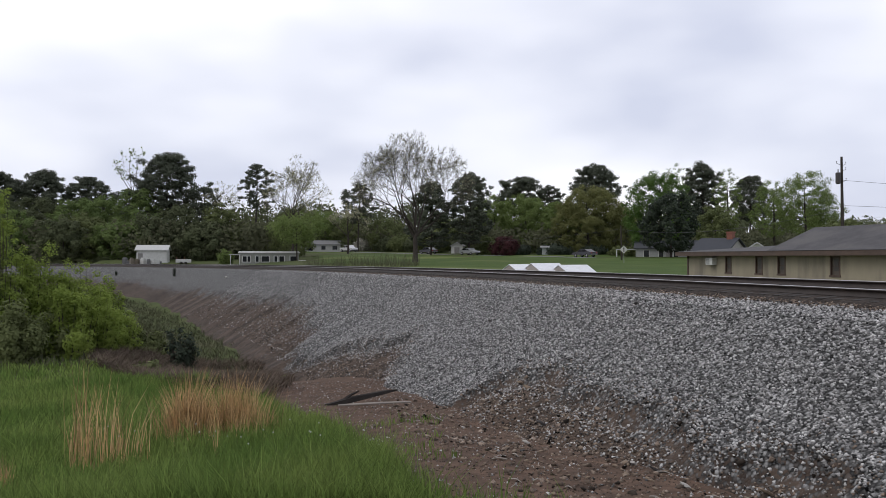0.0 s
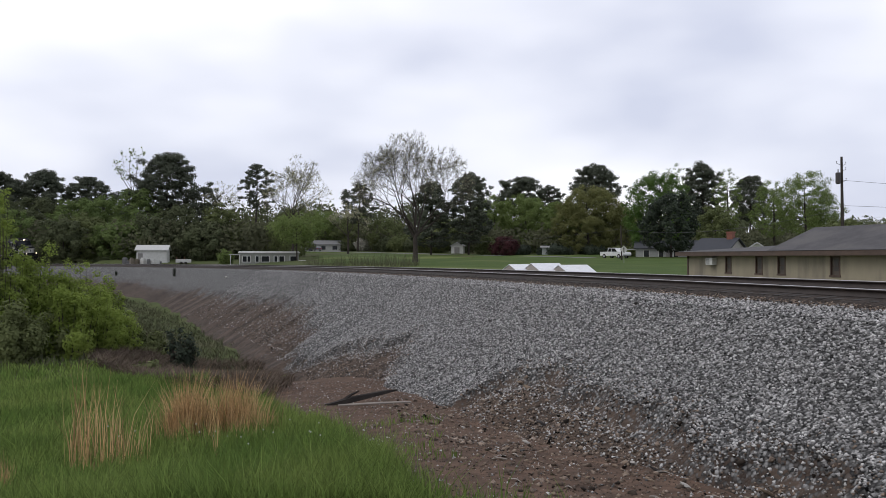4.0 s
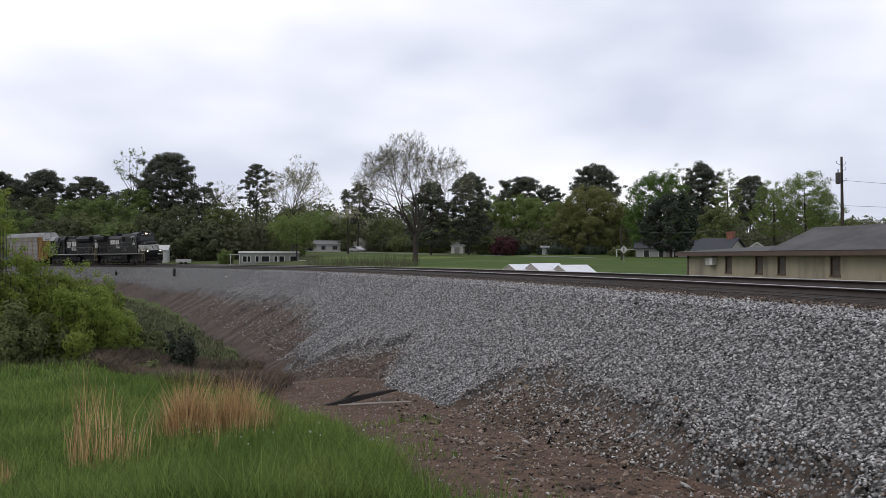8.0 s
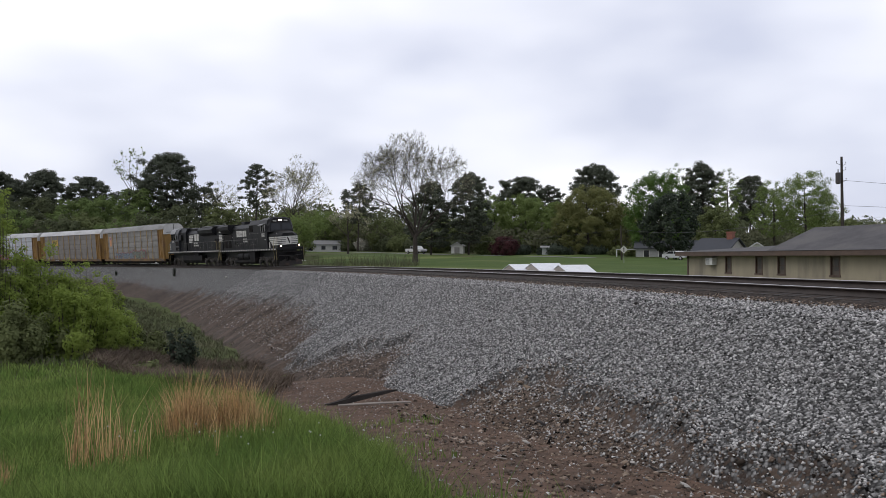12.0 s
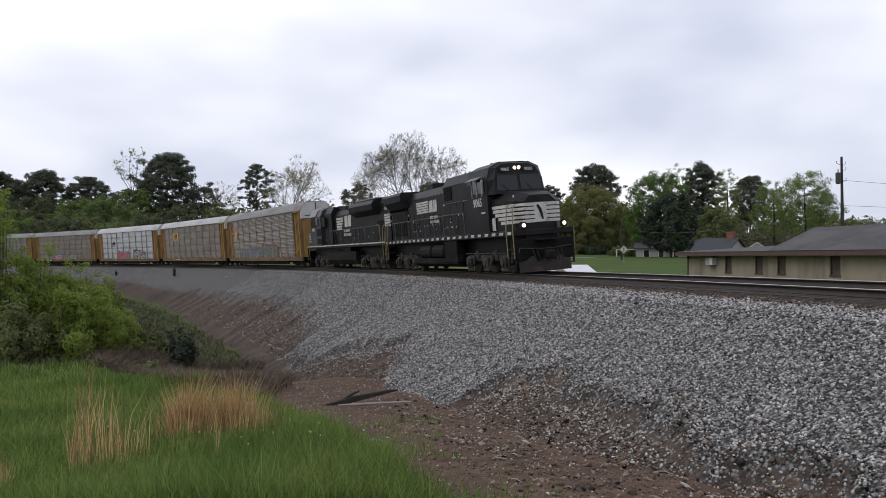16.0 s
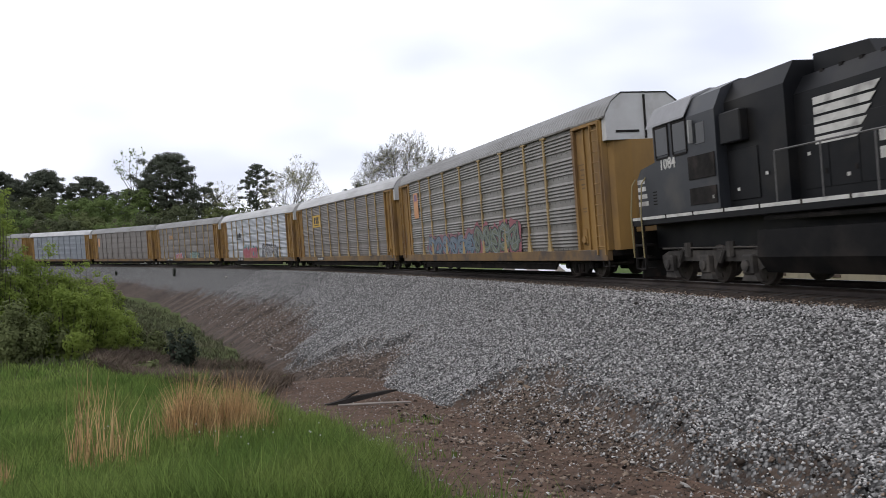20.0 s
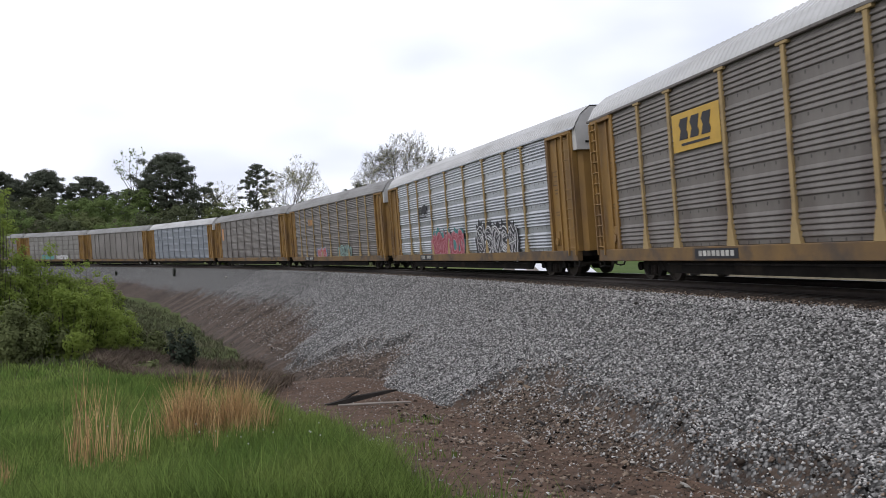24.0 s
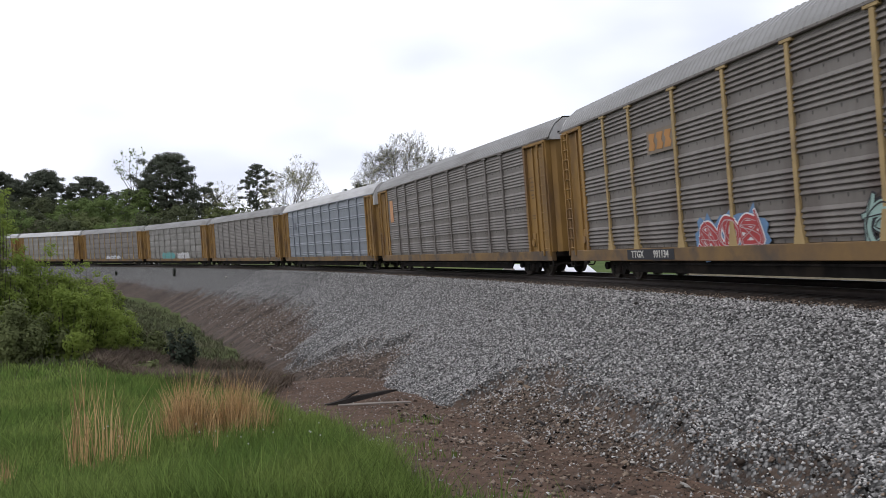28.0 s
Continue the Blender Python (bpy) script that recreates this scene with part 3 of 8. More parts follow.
def build_slump_debris():
    """Angular soil lumps, chips and sticks in the slumped patch and along the bank foot."""
    rng = np.random.default_rng(61)
    pts, sz, stick = [], [], MB()
    while len(pts) < 1500:
        s, q = rng.uniform(-33, -13), rng.uniform(5.2, 9.6)
        if rng.uniform() > soil_at(s, q) * 0.9:
            continue
        x, y, z = level_point(s, q, bank_drop(s, q) - min(q, 2.6) * math.sin(BANK))
        pts.append((x, y, max(z, ground_z(x, y)) + 0.012))
        sz.append(0.03 + 0.075 * rng.uniform() ** 3)
    n = len(pts)
    k = n // 3
    tagged(scatter("soil_lumps", np.array(pts[:2 * k]), np.array(sz[:2 * k]), M["dirty"], rng, 0.6), "angular dirty brown lumps in the slumped soil", "soil", kind="stuff")
    tagged(scatter("tan_chips", np.array(pts[2 * k:]), np.array(sz[2 * k:]) * 0.8, plain("tan_rock", (0.22, 0.165, 0.12), 0.9), rng, 0.45), "tan flat chips in the slumped soil", "soil", kind="stuff")
    for _ in range(90):
        s, q = rng.uniform(-32, -13), rng.uniform(5.6, 9.4)
        if soil_at(s, q) < 0.6:
            continue
        x, y, z = level_point(s, q, bank_drop(s, q) - min(q, 2.6) * math.sin(BANK))
        z = max(z, ground_z(x, y)) + 0.025
        a, L = rng.uniform(0, 6.28), rng.uniform(0.08, 0.3)
        stick.tube([(x, y, z), (x + math.cos(a) * L * 0.5, y + math.sin(a) * L * 0.5, z + 0.03), (x + math.cos(a) * L, y + math.sin(a) * L, z + 0.01)], [0.012, 0.01, 0.006], 4)
    me = stick.mesh("dead_sticks")
    me.materials.append(plain("weathered_wood", (0.30, 0.27, 0.24), 0.9))
    tagged(new("dead_sticks", me), "scattered grey sticks and splinters on the soil", "sticks", kind="stuff")


def sweep(profile, q0, s_list):
    """Sweep a rail section along the line."""
    vs, fs, n = [], [], len(profile)
    for s in s_list:
        for a, z in profile:
            vs.append(rail_point(s, q0 + a, z))
    for j in range(len(s_list) - 1):
        for i in range(n - 1):
            fs.append((j * n + i, j * n + i + 1, (j + 1) * n + i + 1, (j + 1) * n + i))
    return quick_mesh("rail", vs, fs)


def build_track():
    t = thing("railway_track", "single curved railway track with polished steel rails on dark ties", "railway track", kind="structure")
    s_list = [-230 + 2.0 * i for i in range(281)]
    body = [(-0.075, -0.17), (-0.072, -0.155), (-0.012, -0.135), (-0.010, -0.045), (-0.036, -0.035), (-0.036, -0.006), (0.036, -0.006), (0.036, -0.035), (0.010, -0.045), (0.012, -0.135), (0.072, -0.155), (0.075, -0.17)]
    head = [(-0.034, -0.006), (-0.030, 0.0), (0.030, 0.0), (0.034, -0.006)]
    for q in (-0.7525, 0.7525):
        r = part("rail", sweep(body, q, s_list), M["rail"], t)
        part("rail_head", sweep(head, q, s_list), M["railtop"], r, "polished running surface")
    me = MB().box(-1.3, 1.3, -0.115, 0.115, -0.35, -0.172, 0.012).mesh("tie")
    fix_normals(me)
    rng = random.Random(2)
    for i in range(300):
        s = -44 + i * 0.52
        x, y, z, h = line(s)
        m = Matrix.Translation((x, y, z + rng.uniform(-0.01, 0.004))) @ Matrix.Rotation(-h + rng.uniform(-0.02, 0.02), 4, "Z") @ Matrix.Rotation(-BANK, 4, "Y") @ Matrix.Translation((rng.uniform(-0.05, 0.05), 0, 0))
        part("tie", me, M["tie"], t, at=m)

# ---------------------------------------------------------------- train: local +y forward, +x the side towards the camera, z from the rails
WHEEL_R = 0.46
WHEELS = []                     # (wheelset, radius, rest matrix) to roll


def lathe(mb, profile, axis_pts, seg=14):
    """Discs along x: profile of (x, radius)."""
    k = len(mb.v)
    cy, cz = axis_pts
    for x, r in profile:
        for j in range(seg):
            a = 2 * math.pi * j / seg
            mb.v.append((x, cy + r * math.cos(a), cz + r * math.sin(a)))
    for i in range(len(profile) - 1):
        for j in range(seg):
            a, b = k + i * seg + j, k + i * seg + (j + 1) % seg
            mb.f.append((a, b, b + seg, a + seg))
    mb.f.append(tuple(k + j for j in range(seg)))
    mb.f.append(tuple(k + (len(profile) - 1) * seg + j for j in range(seg))[::-1])


_wheel = {}


def wheelset_mesh(r):
    if r not in _wheel:
        mb = MB()
        lathe(mb, [(-0.82, 0.11), (-0.82, r * 0.55), (-0.80, r * 0.86), (-0.83, r * 0.9), (-0.83, r), (-0.70, r + 0.005), (-0.69, r + 0.028), (-0.67, r + 0.025), (-0.66, r * 0.5), (-0.6, 0.09), (0.6, 0.09), (0.66, r * 0.5), (0.67, r + 0.025), (0.69, r + 0.028), (0.70, r + 0.005), (0.83, r), (0.83, r * 0.9), (0.80, r * 0.86), (0.82, r * 0.55), (0.82, 0.11)], (0, 0), 20)
        for sx in (-0.815, 0.815):        # lightening holes as raised bosses
            for j in range(4):
                a = j * math.pi / 2
                mb.box(sx - 0.02, sx + 0.02, 0.6 * r * math.cos(a) - 0.05, 0.6 * r * math.cos(a) + 0.05, 0.6 * r * math.sin(a) - 0.05, 0.6 * r * math.sin(a) + 0.05)
        me = mb.mesh("wheelset")
        fix_normals(me)
        me.materials.append(M["wheel"])
        _wheel[r] = me
    return _wheel[r]


def freight_truck(car, y, roll):
    """Two-axle bogie with cast side frames."""
    mb = MB()
    for sx in (-1, 1):
        x0, x1 = (0.93, 1.10)
        out = [(-1.15, 0.52), (-1.15, 0.36), (-0.62, 0.36), (-0.45, 0.17), (0.45, 0.17), (0.62, 0.36), (1.15, 0.36), (1.15, 0.52), (0.6, 0.62), (0.35, 0.70), (-0.35, 0.70), (-0.6, 0.62)]
        mb.prism(out, "x", sx * x0, sx * x1)
        for j in (-0.2, 0.0, 0.2):
            mb.tube([(sx * 1.13, j, 0.22), (sx * 1.13, j, 0.5)], 0.07, 8)
        for yy in (-0.875, 0.875):
            lathe(mb, [(sx * 1.08, 0.14), (sx * 1.17, 0.14), (sx * 1.2, 0.08)], (yy, WHEEL_R), 10)
    mb.box(-1.05, 1.05, -0.2, 0.2, 0.42, 0.72, 0.03)
    t = part("truck", mb, M["grime"], car)
    t.matrix_basis = Matrix.Translation((0, y, 0)) @ Matrix.Rotation(y / R, 4, "Z")
    for yy in (-0.875, 0.875):
        w = part("wheelset", wheelset_mesh(WHEEL_R), None, t, at=Matrix.Translation((0, yy, WHEEL_R)))
        if roll:
            WHEELS.append((w, WHEEL_R))
    return t


def corrugated(width, pattern):
    """One side panel with soft horizontal ribs in groups, in the yz plane facing +x."""
    z0, z1 = 1.02, 5.03
    flat, count, pitch, deep = {"grouped": (0.22, 5, 0.118, 0.055), "soft": (0.22, 5, 0.118, 0.036), "sparse": (0.55, 2, 0.14, 0.04), "even": (0.03, 6, 0.15, 0.03)}[pattern]
    prof = [(0.0, z0)]
    z = z0 + 0.10
    while z < z1 - 0.2:
        for _ in range(count):
            if z < z1 - pitch - 0.03:
                prof += [(0, z), (deep * 0.7, z + pitch * 0.10), (deep, z + pitch * 0.22), (deep * 0.95, z + pitch * 0.36), (deep * 0.5, z + pitch * 0.66), (0, z + pitch * 0.95)]
                z += pitch
        z += flat
    prof.append((0.0, z1))
    mb = MB()
    for x, zz in prof:
        mb.v += [(x, -width / 2, zz), (x, width / 2, zz)]
    mb.f += [(2 * i, 2 * i + 1, 2 * i + 3, 2 * i + 2) for i in range(len(prof) - 1)]
    return mb.mesh("side_panel")


_panels = {}
ROOF = [(-1.58, 5.06), (-1.50, 5.22), (-1.28, 5.52), (-0.88, 5.79), (0.88, 5.79), (1.28, 5.52), (1.50, 5.22), (1.58, 5.06)]


def roof_mesh(half):
    mb = MB()
    ys, y = [], -half
    while y < half - 0.01:
        ys += [(y, 0.0), (y + 0.09, 0.0), (y + 0.12, 0.03), (y + 0.21, 0.03)]
        y += 0.24
    ys.append((half, 0.0))
    n = len(ROOF)
    for y, d in ys:
        for x, z in ROOF:
            mb.v.append((x * (1 + d * 0.25), y, z + d * 0.8))
    for j in range(len(ys) - 1):
        for i in range(n - 1):
            mb.f.append((j * n + i, j * n + i + 1, (j + 1) * n + i + 1, (j + 1) * n + i))
    me = mb.mesh("roof_sheet")
    fix_normals(me)
    return me


def autorack(label, side, roof, posts, pattern, post_mat, roll=False, pale_end=True):
    """Enclosed auto carrier, 27.7 m between coupler faces."""
    car = thing("autorack_railcar", label, "railcar", "autoracks of the train")
    H = 13.25
    end = posts[-1]
    xs = 1.52
    # panels between posts on the side towards the camera, one sheet on the other
    ps = sorted([-p for p in posts if p > 0] + list(posts))
    for a, b in zip(ps, ps[1:]):
        key = (round(b - a, 3), pattern, side)
        if key not in _panels:
            me = corrugated(b - a, pattern)
            me.materials.append(SIDE[side])
            _panels[key] = me
        part("side_panel", _panels[key], None, car, at=Matrix.Translation((xs, (a + b) / 2, 0)))
    part("far_side", MB().box(-xs - 0.03, -xs, -H + 0.2, H - 0.2, 1.0, 5.06), SIDE[side], car)
    post = MB()
    if "post" not in _panels:
        post.box(0, 0.085, -0.065, 0.065, 1.0, 4.98, 0.01)
        post.prism([(-0.18, 1.0), (0.18, 1.0), (0.07, 1.55), (-0.07, 1.55)], "x", 0.0, 0.10)
        post.box(0, 0.10, -0.2, 0.2, 4.96, 5.05, 0.01)
        _panels["post"] = post.mesh("post")
        fix_normals(_panels["post"])
    me = _panels["post"].copy()
    me.materials.append(post_mat)
    for p in ps[1:-1]:
        part("post", me, None, car, at=Matrix.Translation((xs + 0.002, p, 0)))
    # sill, deck, roof
    part("side_sill", MB().box(1.40, 1.62, -H + 0.36, H - 0.36, 0.66, 1.01, 0.015).box(-1.62, -1.40, -H + 0.36, H - 0.36, 0.66, 1.01, 0.015), M["rack_sill"], car)
    part("underframe", MB().box(-1.40, 1.40, -H + 0.3, H - 0.3, 0.80, 1.0).box(-0.4, 0.4, -13.4, 13.4, 0.62, 0.95), M["grime"], car)
    # sill plates hung low and near-black, standing for the shadow under the car
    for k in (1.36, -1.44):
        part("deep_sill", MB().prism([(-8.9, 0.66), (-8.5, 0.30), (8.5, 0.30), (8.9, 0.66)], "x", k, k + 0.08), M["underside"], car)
    part("brake_pipe", MB().tube([(1.45, -8.3, 0.56), (1.45, 8.3, 0.56)], 0.03, 6).tube([(1.45, -8.3, 0.56), (1.3, -9.0, 0.62)], 0.03, 6).tube([(1.45, 8.3, 0.56), (1.3, 9.0, 0.62)], 0.03, 6), M["grime"], car)
    if ("roof", roof) not in _panels:
        me = roof_mesh(13.1)
        me.materials.append(M[roof])
        _panels[("roof", roof)] = me
    part("roof", _panels[("roof", roof)], None, car, "ribbed sheet roof with sloped shoulders")
    part("roof_rail", MB().box(1.50, 1.63, -H + 0.1, H - 0.1, 5.02, 5.10, 0.015).box(-1.63, -1.50, -H + 0.1, H - 0.1, 5.02, 5.10, 0.015), SIDE[side], car)
    for e in (-1, 1):
        # end bay: recessed yellow wall, corner posts, ladder, end doors
        y0, y1 = sorted((e * end, e * (H - 0.35)))
        bay = part("end_bay", MB().box(1.40, 1.47, y0, y1, 1.0, 5.04), M["rack_yellow"], car)
        ym = (y0 + y1) / 2 - e * 0.3
        part("stiffener", MB().box(1.47, 1.53, ym - 0.04, ym + 0.04, 1.0, 5.04), M["rack_yellow"], bay)
        # framed stencil panel and rows of small unreadable notices
        yn = e * (end + 0.42)
        part("notice_frame", MB().box(1.471, 1.478, yn - 0.26, yn + 0.26, 3.30, 3.33).box(1.471, 1.478, yn - 0.26, yn + 0.26, 3.77, 3.80).box(1.471, 1.478, yn - 0.26, yn - 0.23, 3.33, 3.77).box(1.471, 1.478, yn + 0.23, yn + 0.26, 3.33, 3.77), M["rack_sill"], bay)
        for z, w in ((3.62, 0.16), (3.45, 0.12), (3.14, 0.14), (3.02, 0.10), (2.36, 0.17), (2.26, 0.13)):
            part("notice_line", MB().box(1.471, 1.476, yn - w, yn + w, z - 0.025, z + 0.025), M["rack_sill"], bay)
        part("bay_post", MB().box(1.30, 1.60, e * end - 0.09, e * end + 0.09, 0.98, 5.04, 0.015), M["rack_yellow"], bay)
        part("corner_post", MB().box(1.36, 1.60, e * (H - 0.42) - 0.12, e * (H - 0.42) + 0.12, 0.98, 5.06, 0.02).box(1.30, 1.62, y0, y1, 4.92, 5.06, 0.01), M["rack_yellow"], car)
        lad = MB()
        yl = e * (H - 0.66)
        for dy in (-0.27, 0.27):
            lad.box(1.60, 1.67, yl + dy - 0.035, yl + dy + 0.035, 0.85, 4.95)
        for k in range(12):
            lad.tube([(1.635, yl - 0.27, 1.1 + k * 0.33), (1.635, yl + 0.27, 1.1 + k * 0.33)], 0.02, 5)
        part("ladder", lad, M["rack_yellow"], car)
        # radial doors: yellow below, pale above
        for lo, hi, mt, nm in ((0.98, 4.35 if pale_end else 5.0, M["rack_yellow"], "end_door"), (4.35 if pale_end else 5.0, 5.79, M["rack_end"], "end_cap")):
            mb = MB()
            if nm == "end_door":
                out = [(-1.46, e * (H - 0.42)), (-1.2, e * (H - 0.16)), (-0.6, e * H), (0.6, e * H), (1.2, e * (H - 0.16)), (1.46, e * (H - 0.42)), (1.3, e * (H - 0.6)), (-1.3, e * (H - 0.6))]
                mb.prism(out, "z", lo, hi)
            else:
                shp = [(-1.52, lo), (1.52, lo), (1.52, 5.12), (1.28, 5.50), (0.88, 5.77), (-0.88, 5.77), (-1.28, 5.50), (-1.52, 5.12)]
                mb.prism(shp, "y", e * (H - 0.5), e * (H - 0.02))
            door = part(nm, mb, mt, car)
            if nm == "end_cap":
                part("door_seam", MB().box(-0.03, 0.03, e * (H + 0.0) - 0.03, e * (H + 0.0) + 0.03, lo + 0.02, 5.72), M["grime"], door)
                part("notice_bar", MB().box(0.25, 1.15, e * H - 0.028 if e > 0 else e * H, e * H if e > 0 else e * H + 0.028, lo + 0.22, lo + 0.29), M["grime"], door)
        part("handbrake", MB().tube([(1.50, e * (end + 0.35), 1.35), (1.58, e * (end + 0.35), 1.35)], [0.13, 0.13], 12).box(1.36, 1.52, e * (end + 0.35) - 0.14, e * (end + 0.35) + 0.14, 1.2, 1.7, 0.02), M["rack_yellow"], car)
        part("coupler", MB().box(-0.14, 0.14, e * 13.84 - 0.5 * (e > 0) - 0.0, e * 13.84 + 0.5 * (e < 0), 0.72, 1.0, 0.03).box(-0.2, 0.2, e * 13.74 - 0.15, e * 13.74 + 0.15, 0.68, 1.02, 0.04).tube([(0.35, e * 13.35, 0.75), (0.4, e * 13.55, 0.45), (0.38, e * 13.8, 0.42)], 0.03, 5), M["grime"], car)
        part("end_step", MB().box(1.35, 1.6, e * (H - 0.5) - 0.2, e * (H - 0.5) + 0.2, 0.45, 0.49).box(1.56, 1.6, e * (H - 0.5) - 0.2, e * (H - 0.5) - 0.16, 0.45, 0.7).box(1.56, 1.6, e * (H - 0.5) + 0.16, e * (H - 0.5) + 0.2, 0.45, 0.7), M["grime"], car)
        freight_truck(car, e * 9.95, roll)
    return car


def stretch_racks(cars):
    """Tall three-deck bodies: the box above the sill grows by a tenth."""
    done = set()
    for car in cars:
        for o in car.children_recursive:
            if o.name.split(".")[0] in ("truck", "wheelset", "coupler", "brake_pipe", "deep_sill", "end_step"):
                continue
            if abs(o.location.z) > 0.01:
                o.location.z += 0.10 * max(0.0, o.location.z - 0.66)
            elif o.data.name not in done:
                done.add(o.data.name)
                for v in o.data.vertices:
                    v.co.z += 0.10 * max(0.0, v.co.z - 0.66)


def paint_patch(name, car, y0, y1, z0, z1, material, x=1.56, label=""):
    return part(name, MB().box(x, x + 0.006, y0, y1, z0, z1), material, car, label)


def blob(rng, cy, cz, w, h, k=9, rough=0.14):
    pts = []
    for i in range(k):
        a = 2 * math.pi * i / k
        r = 1 + rng.uniform(-rough, rough)
        pts.append((cy + math.cos(a) * w * r, cz + math.sin(a) * h * r))
    return pts


GLYPHS = [[(-0.40, -0.95), (-0.40, 0.3), (0.0, 0.95), (0.38, 0.3), (0.42, -0.95)],
          [(0.36, 0.62), (-0.05, 0.95), (-0.38, 0.5), (0.1, 0.05), (0.38, -0.45), (0.0, -0.95), (-0.42, -0.62)],
          [(0.40, 0.62), (0.0, 0.95), (-0.40, 0.3), (-0.36, -0.5), (0.05, -0.95), (0.42, -0.5)],
          [(-0.42, -0.95), (-0.36, 0.85), (0.28, -0.75), (0.42, 0.95)],
          [(-0.42, 0.85), (-0.22, -0.85), (0.05, 0.35), (0.24, -0.85), (0.44, 0.9)]]


def curve_through(pts, n=5):
    """Smooth line through the given points."""
    p = [Vector(q) for q in pts]
    p = [p[0] * 2 - p[1]] + p + [p[-1] * 2 - p[-2]]
    out = []
    for i in range(1, len(p) - 2):
        for k in range(n):
            t = k / n
            out.append(0.5 * (2 * p[i] + (p[i + 1] - p[i - 1]) * t + (2 * p[i - 1] - 5 * p[i] + 4 * p[i + 1] - p[i + 2]) * t * t + (3 * p[i] - p[i - 1] - 3 * p[i + 1] + p[i + 2]) * t ** 3))
    return out + [p[-2]]


def graffiti(car, y0, y1, z0, z1, n, outline, fill, glint, seed, back=None):
    """A sprayed tag: backing cloud, fat rounded letter strokes with an outline and inner glints; each colour is one layer of paint."""
    rng = random.Random(seed)
    tag = None
    w, h = (y1 - y0) / n, (z1 - z0) / 2
    layers = {}
    for i in range(n):
        cy, cz = y0 + (i + 0.5) * w, (z0 + z1) / 2 + rng.uniform(-0.12, 0.12) * h
        if back:
            layers.setdefault(("backing", back, 0), []).append(("blob", blob(rng, cy, cz, w * 0.72, h * 1.08, 24, 0.26)))
        fat = 0.125 * min(h, w * 1.1)
        for turn in (rng.uniform(-0.4, 0.4), rng.choice((-1, 1)) * rng.uniform(1.0, 2.2), rng.uniform(2.4, 3.8)):
          ca, sa = math.cos(turn), math.sin(turn)
          sc = rng.uniform(0.75, 1.0)
          line_ = curve_through([(cy + (gx * ca * 1.5 - gz * sa * 0.7) * w * 0.8 * sc, cz + (gx * sa * 1.6 + gz * ca) * h * 0.85 * sc) for gx, gz in rng.choice(GLYPHS)])
          for nm, colour, r, lay, off in (("outline", outline, fat * 1.6, 1, 0), ("fill", fill, fat, 2, 0), ("highlight", glint, fat * 0.16, 3, fat * 0.45)):
              layers.setdefault((nm, colour, lay), []).append(("stroke", line_, r, off))
    for (nm, colour, lay), shapes in sorted(layers.items(), key=lambda kv: kv[0][2]):
        mb = MB()
        for k, shp in enumerate(shapes):
            x = 1.59 + lay * 0.008 + (k % 5) * 0.0012
            if shp[0] == "blob":
                mb.add([(x, y, max(z0 - 0.1, z)) for y, z in shp[1]], [tuple(range(len(shp[1])))])
                continue
            line_, r, off = shp[1:]
            m = len(line_)
            vs = []
            for j, p in enumerate(line_):
                d = (line_[min(j + 1, m - 1)] - line_[max(j - 1, 0)]).normalized()
                q = Vector((-d.y, d.x))
                bulge = r * (0.82 + 0.3 * math.sin(math.pi * j / (m - 1)))
                if j in (0, m - 1):
                    p = p - d * r * (0.8 if j == 0 else -0.8)
                    bulge *= 0.55
                a, b = p + q * (bulge + off), p - q * (bulge - off)
                vs += [(x, a.x, max(z0 - 0.12, a.y)), (x, b.x, max(z0 - 0.12, b.y))]
            mb.add(vs, [(2 * j, 2 * j + 1, 2 * j + 3, 2 * j + 2) for j in range(m - 1)])
        ob = part(nm if tag else "graffiti", mb, colour, tag or car, "sprayed graffiti lettering" if not tag else "")
        tagged(ob, kind="stuff")
        tag = tag or ob


TYPE_A = [1.4, 4.1, 6.6, 8.5, 10.9]
TYPE_B = [0.0, 2.45, 4.9, 7.55, 9.4, 11.3]


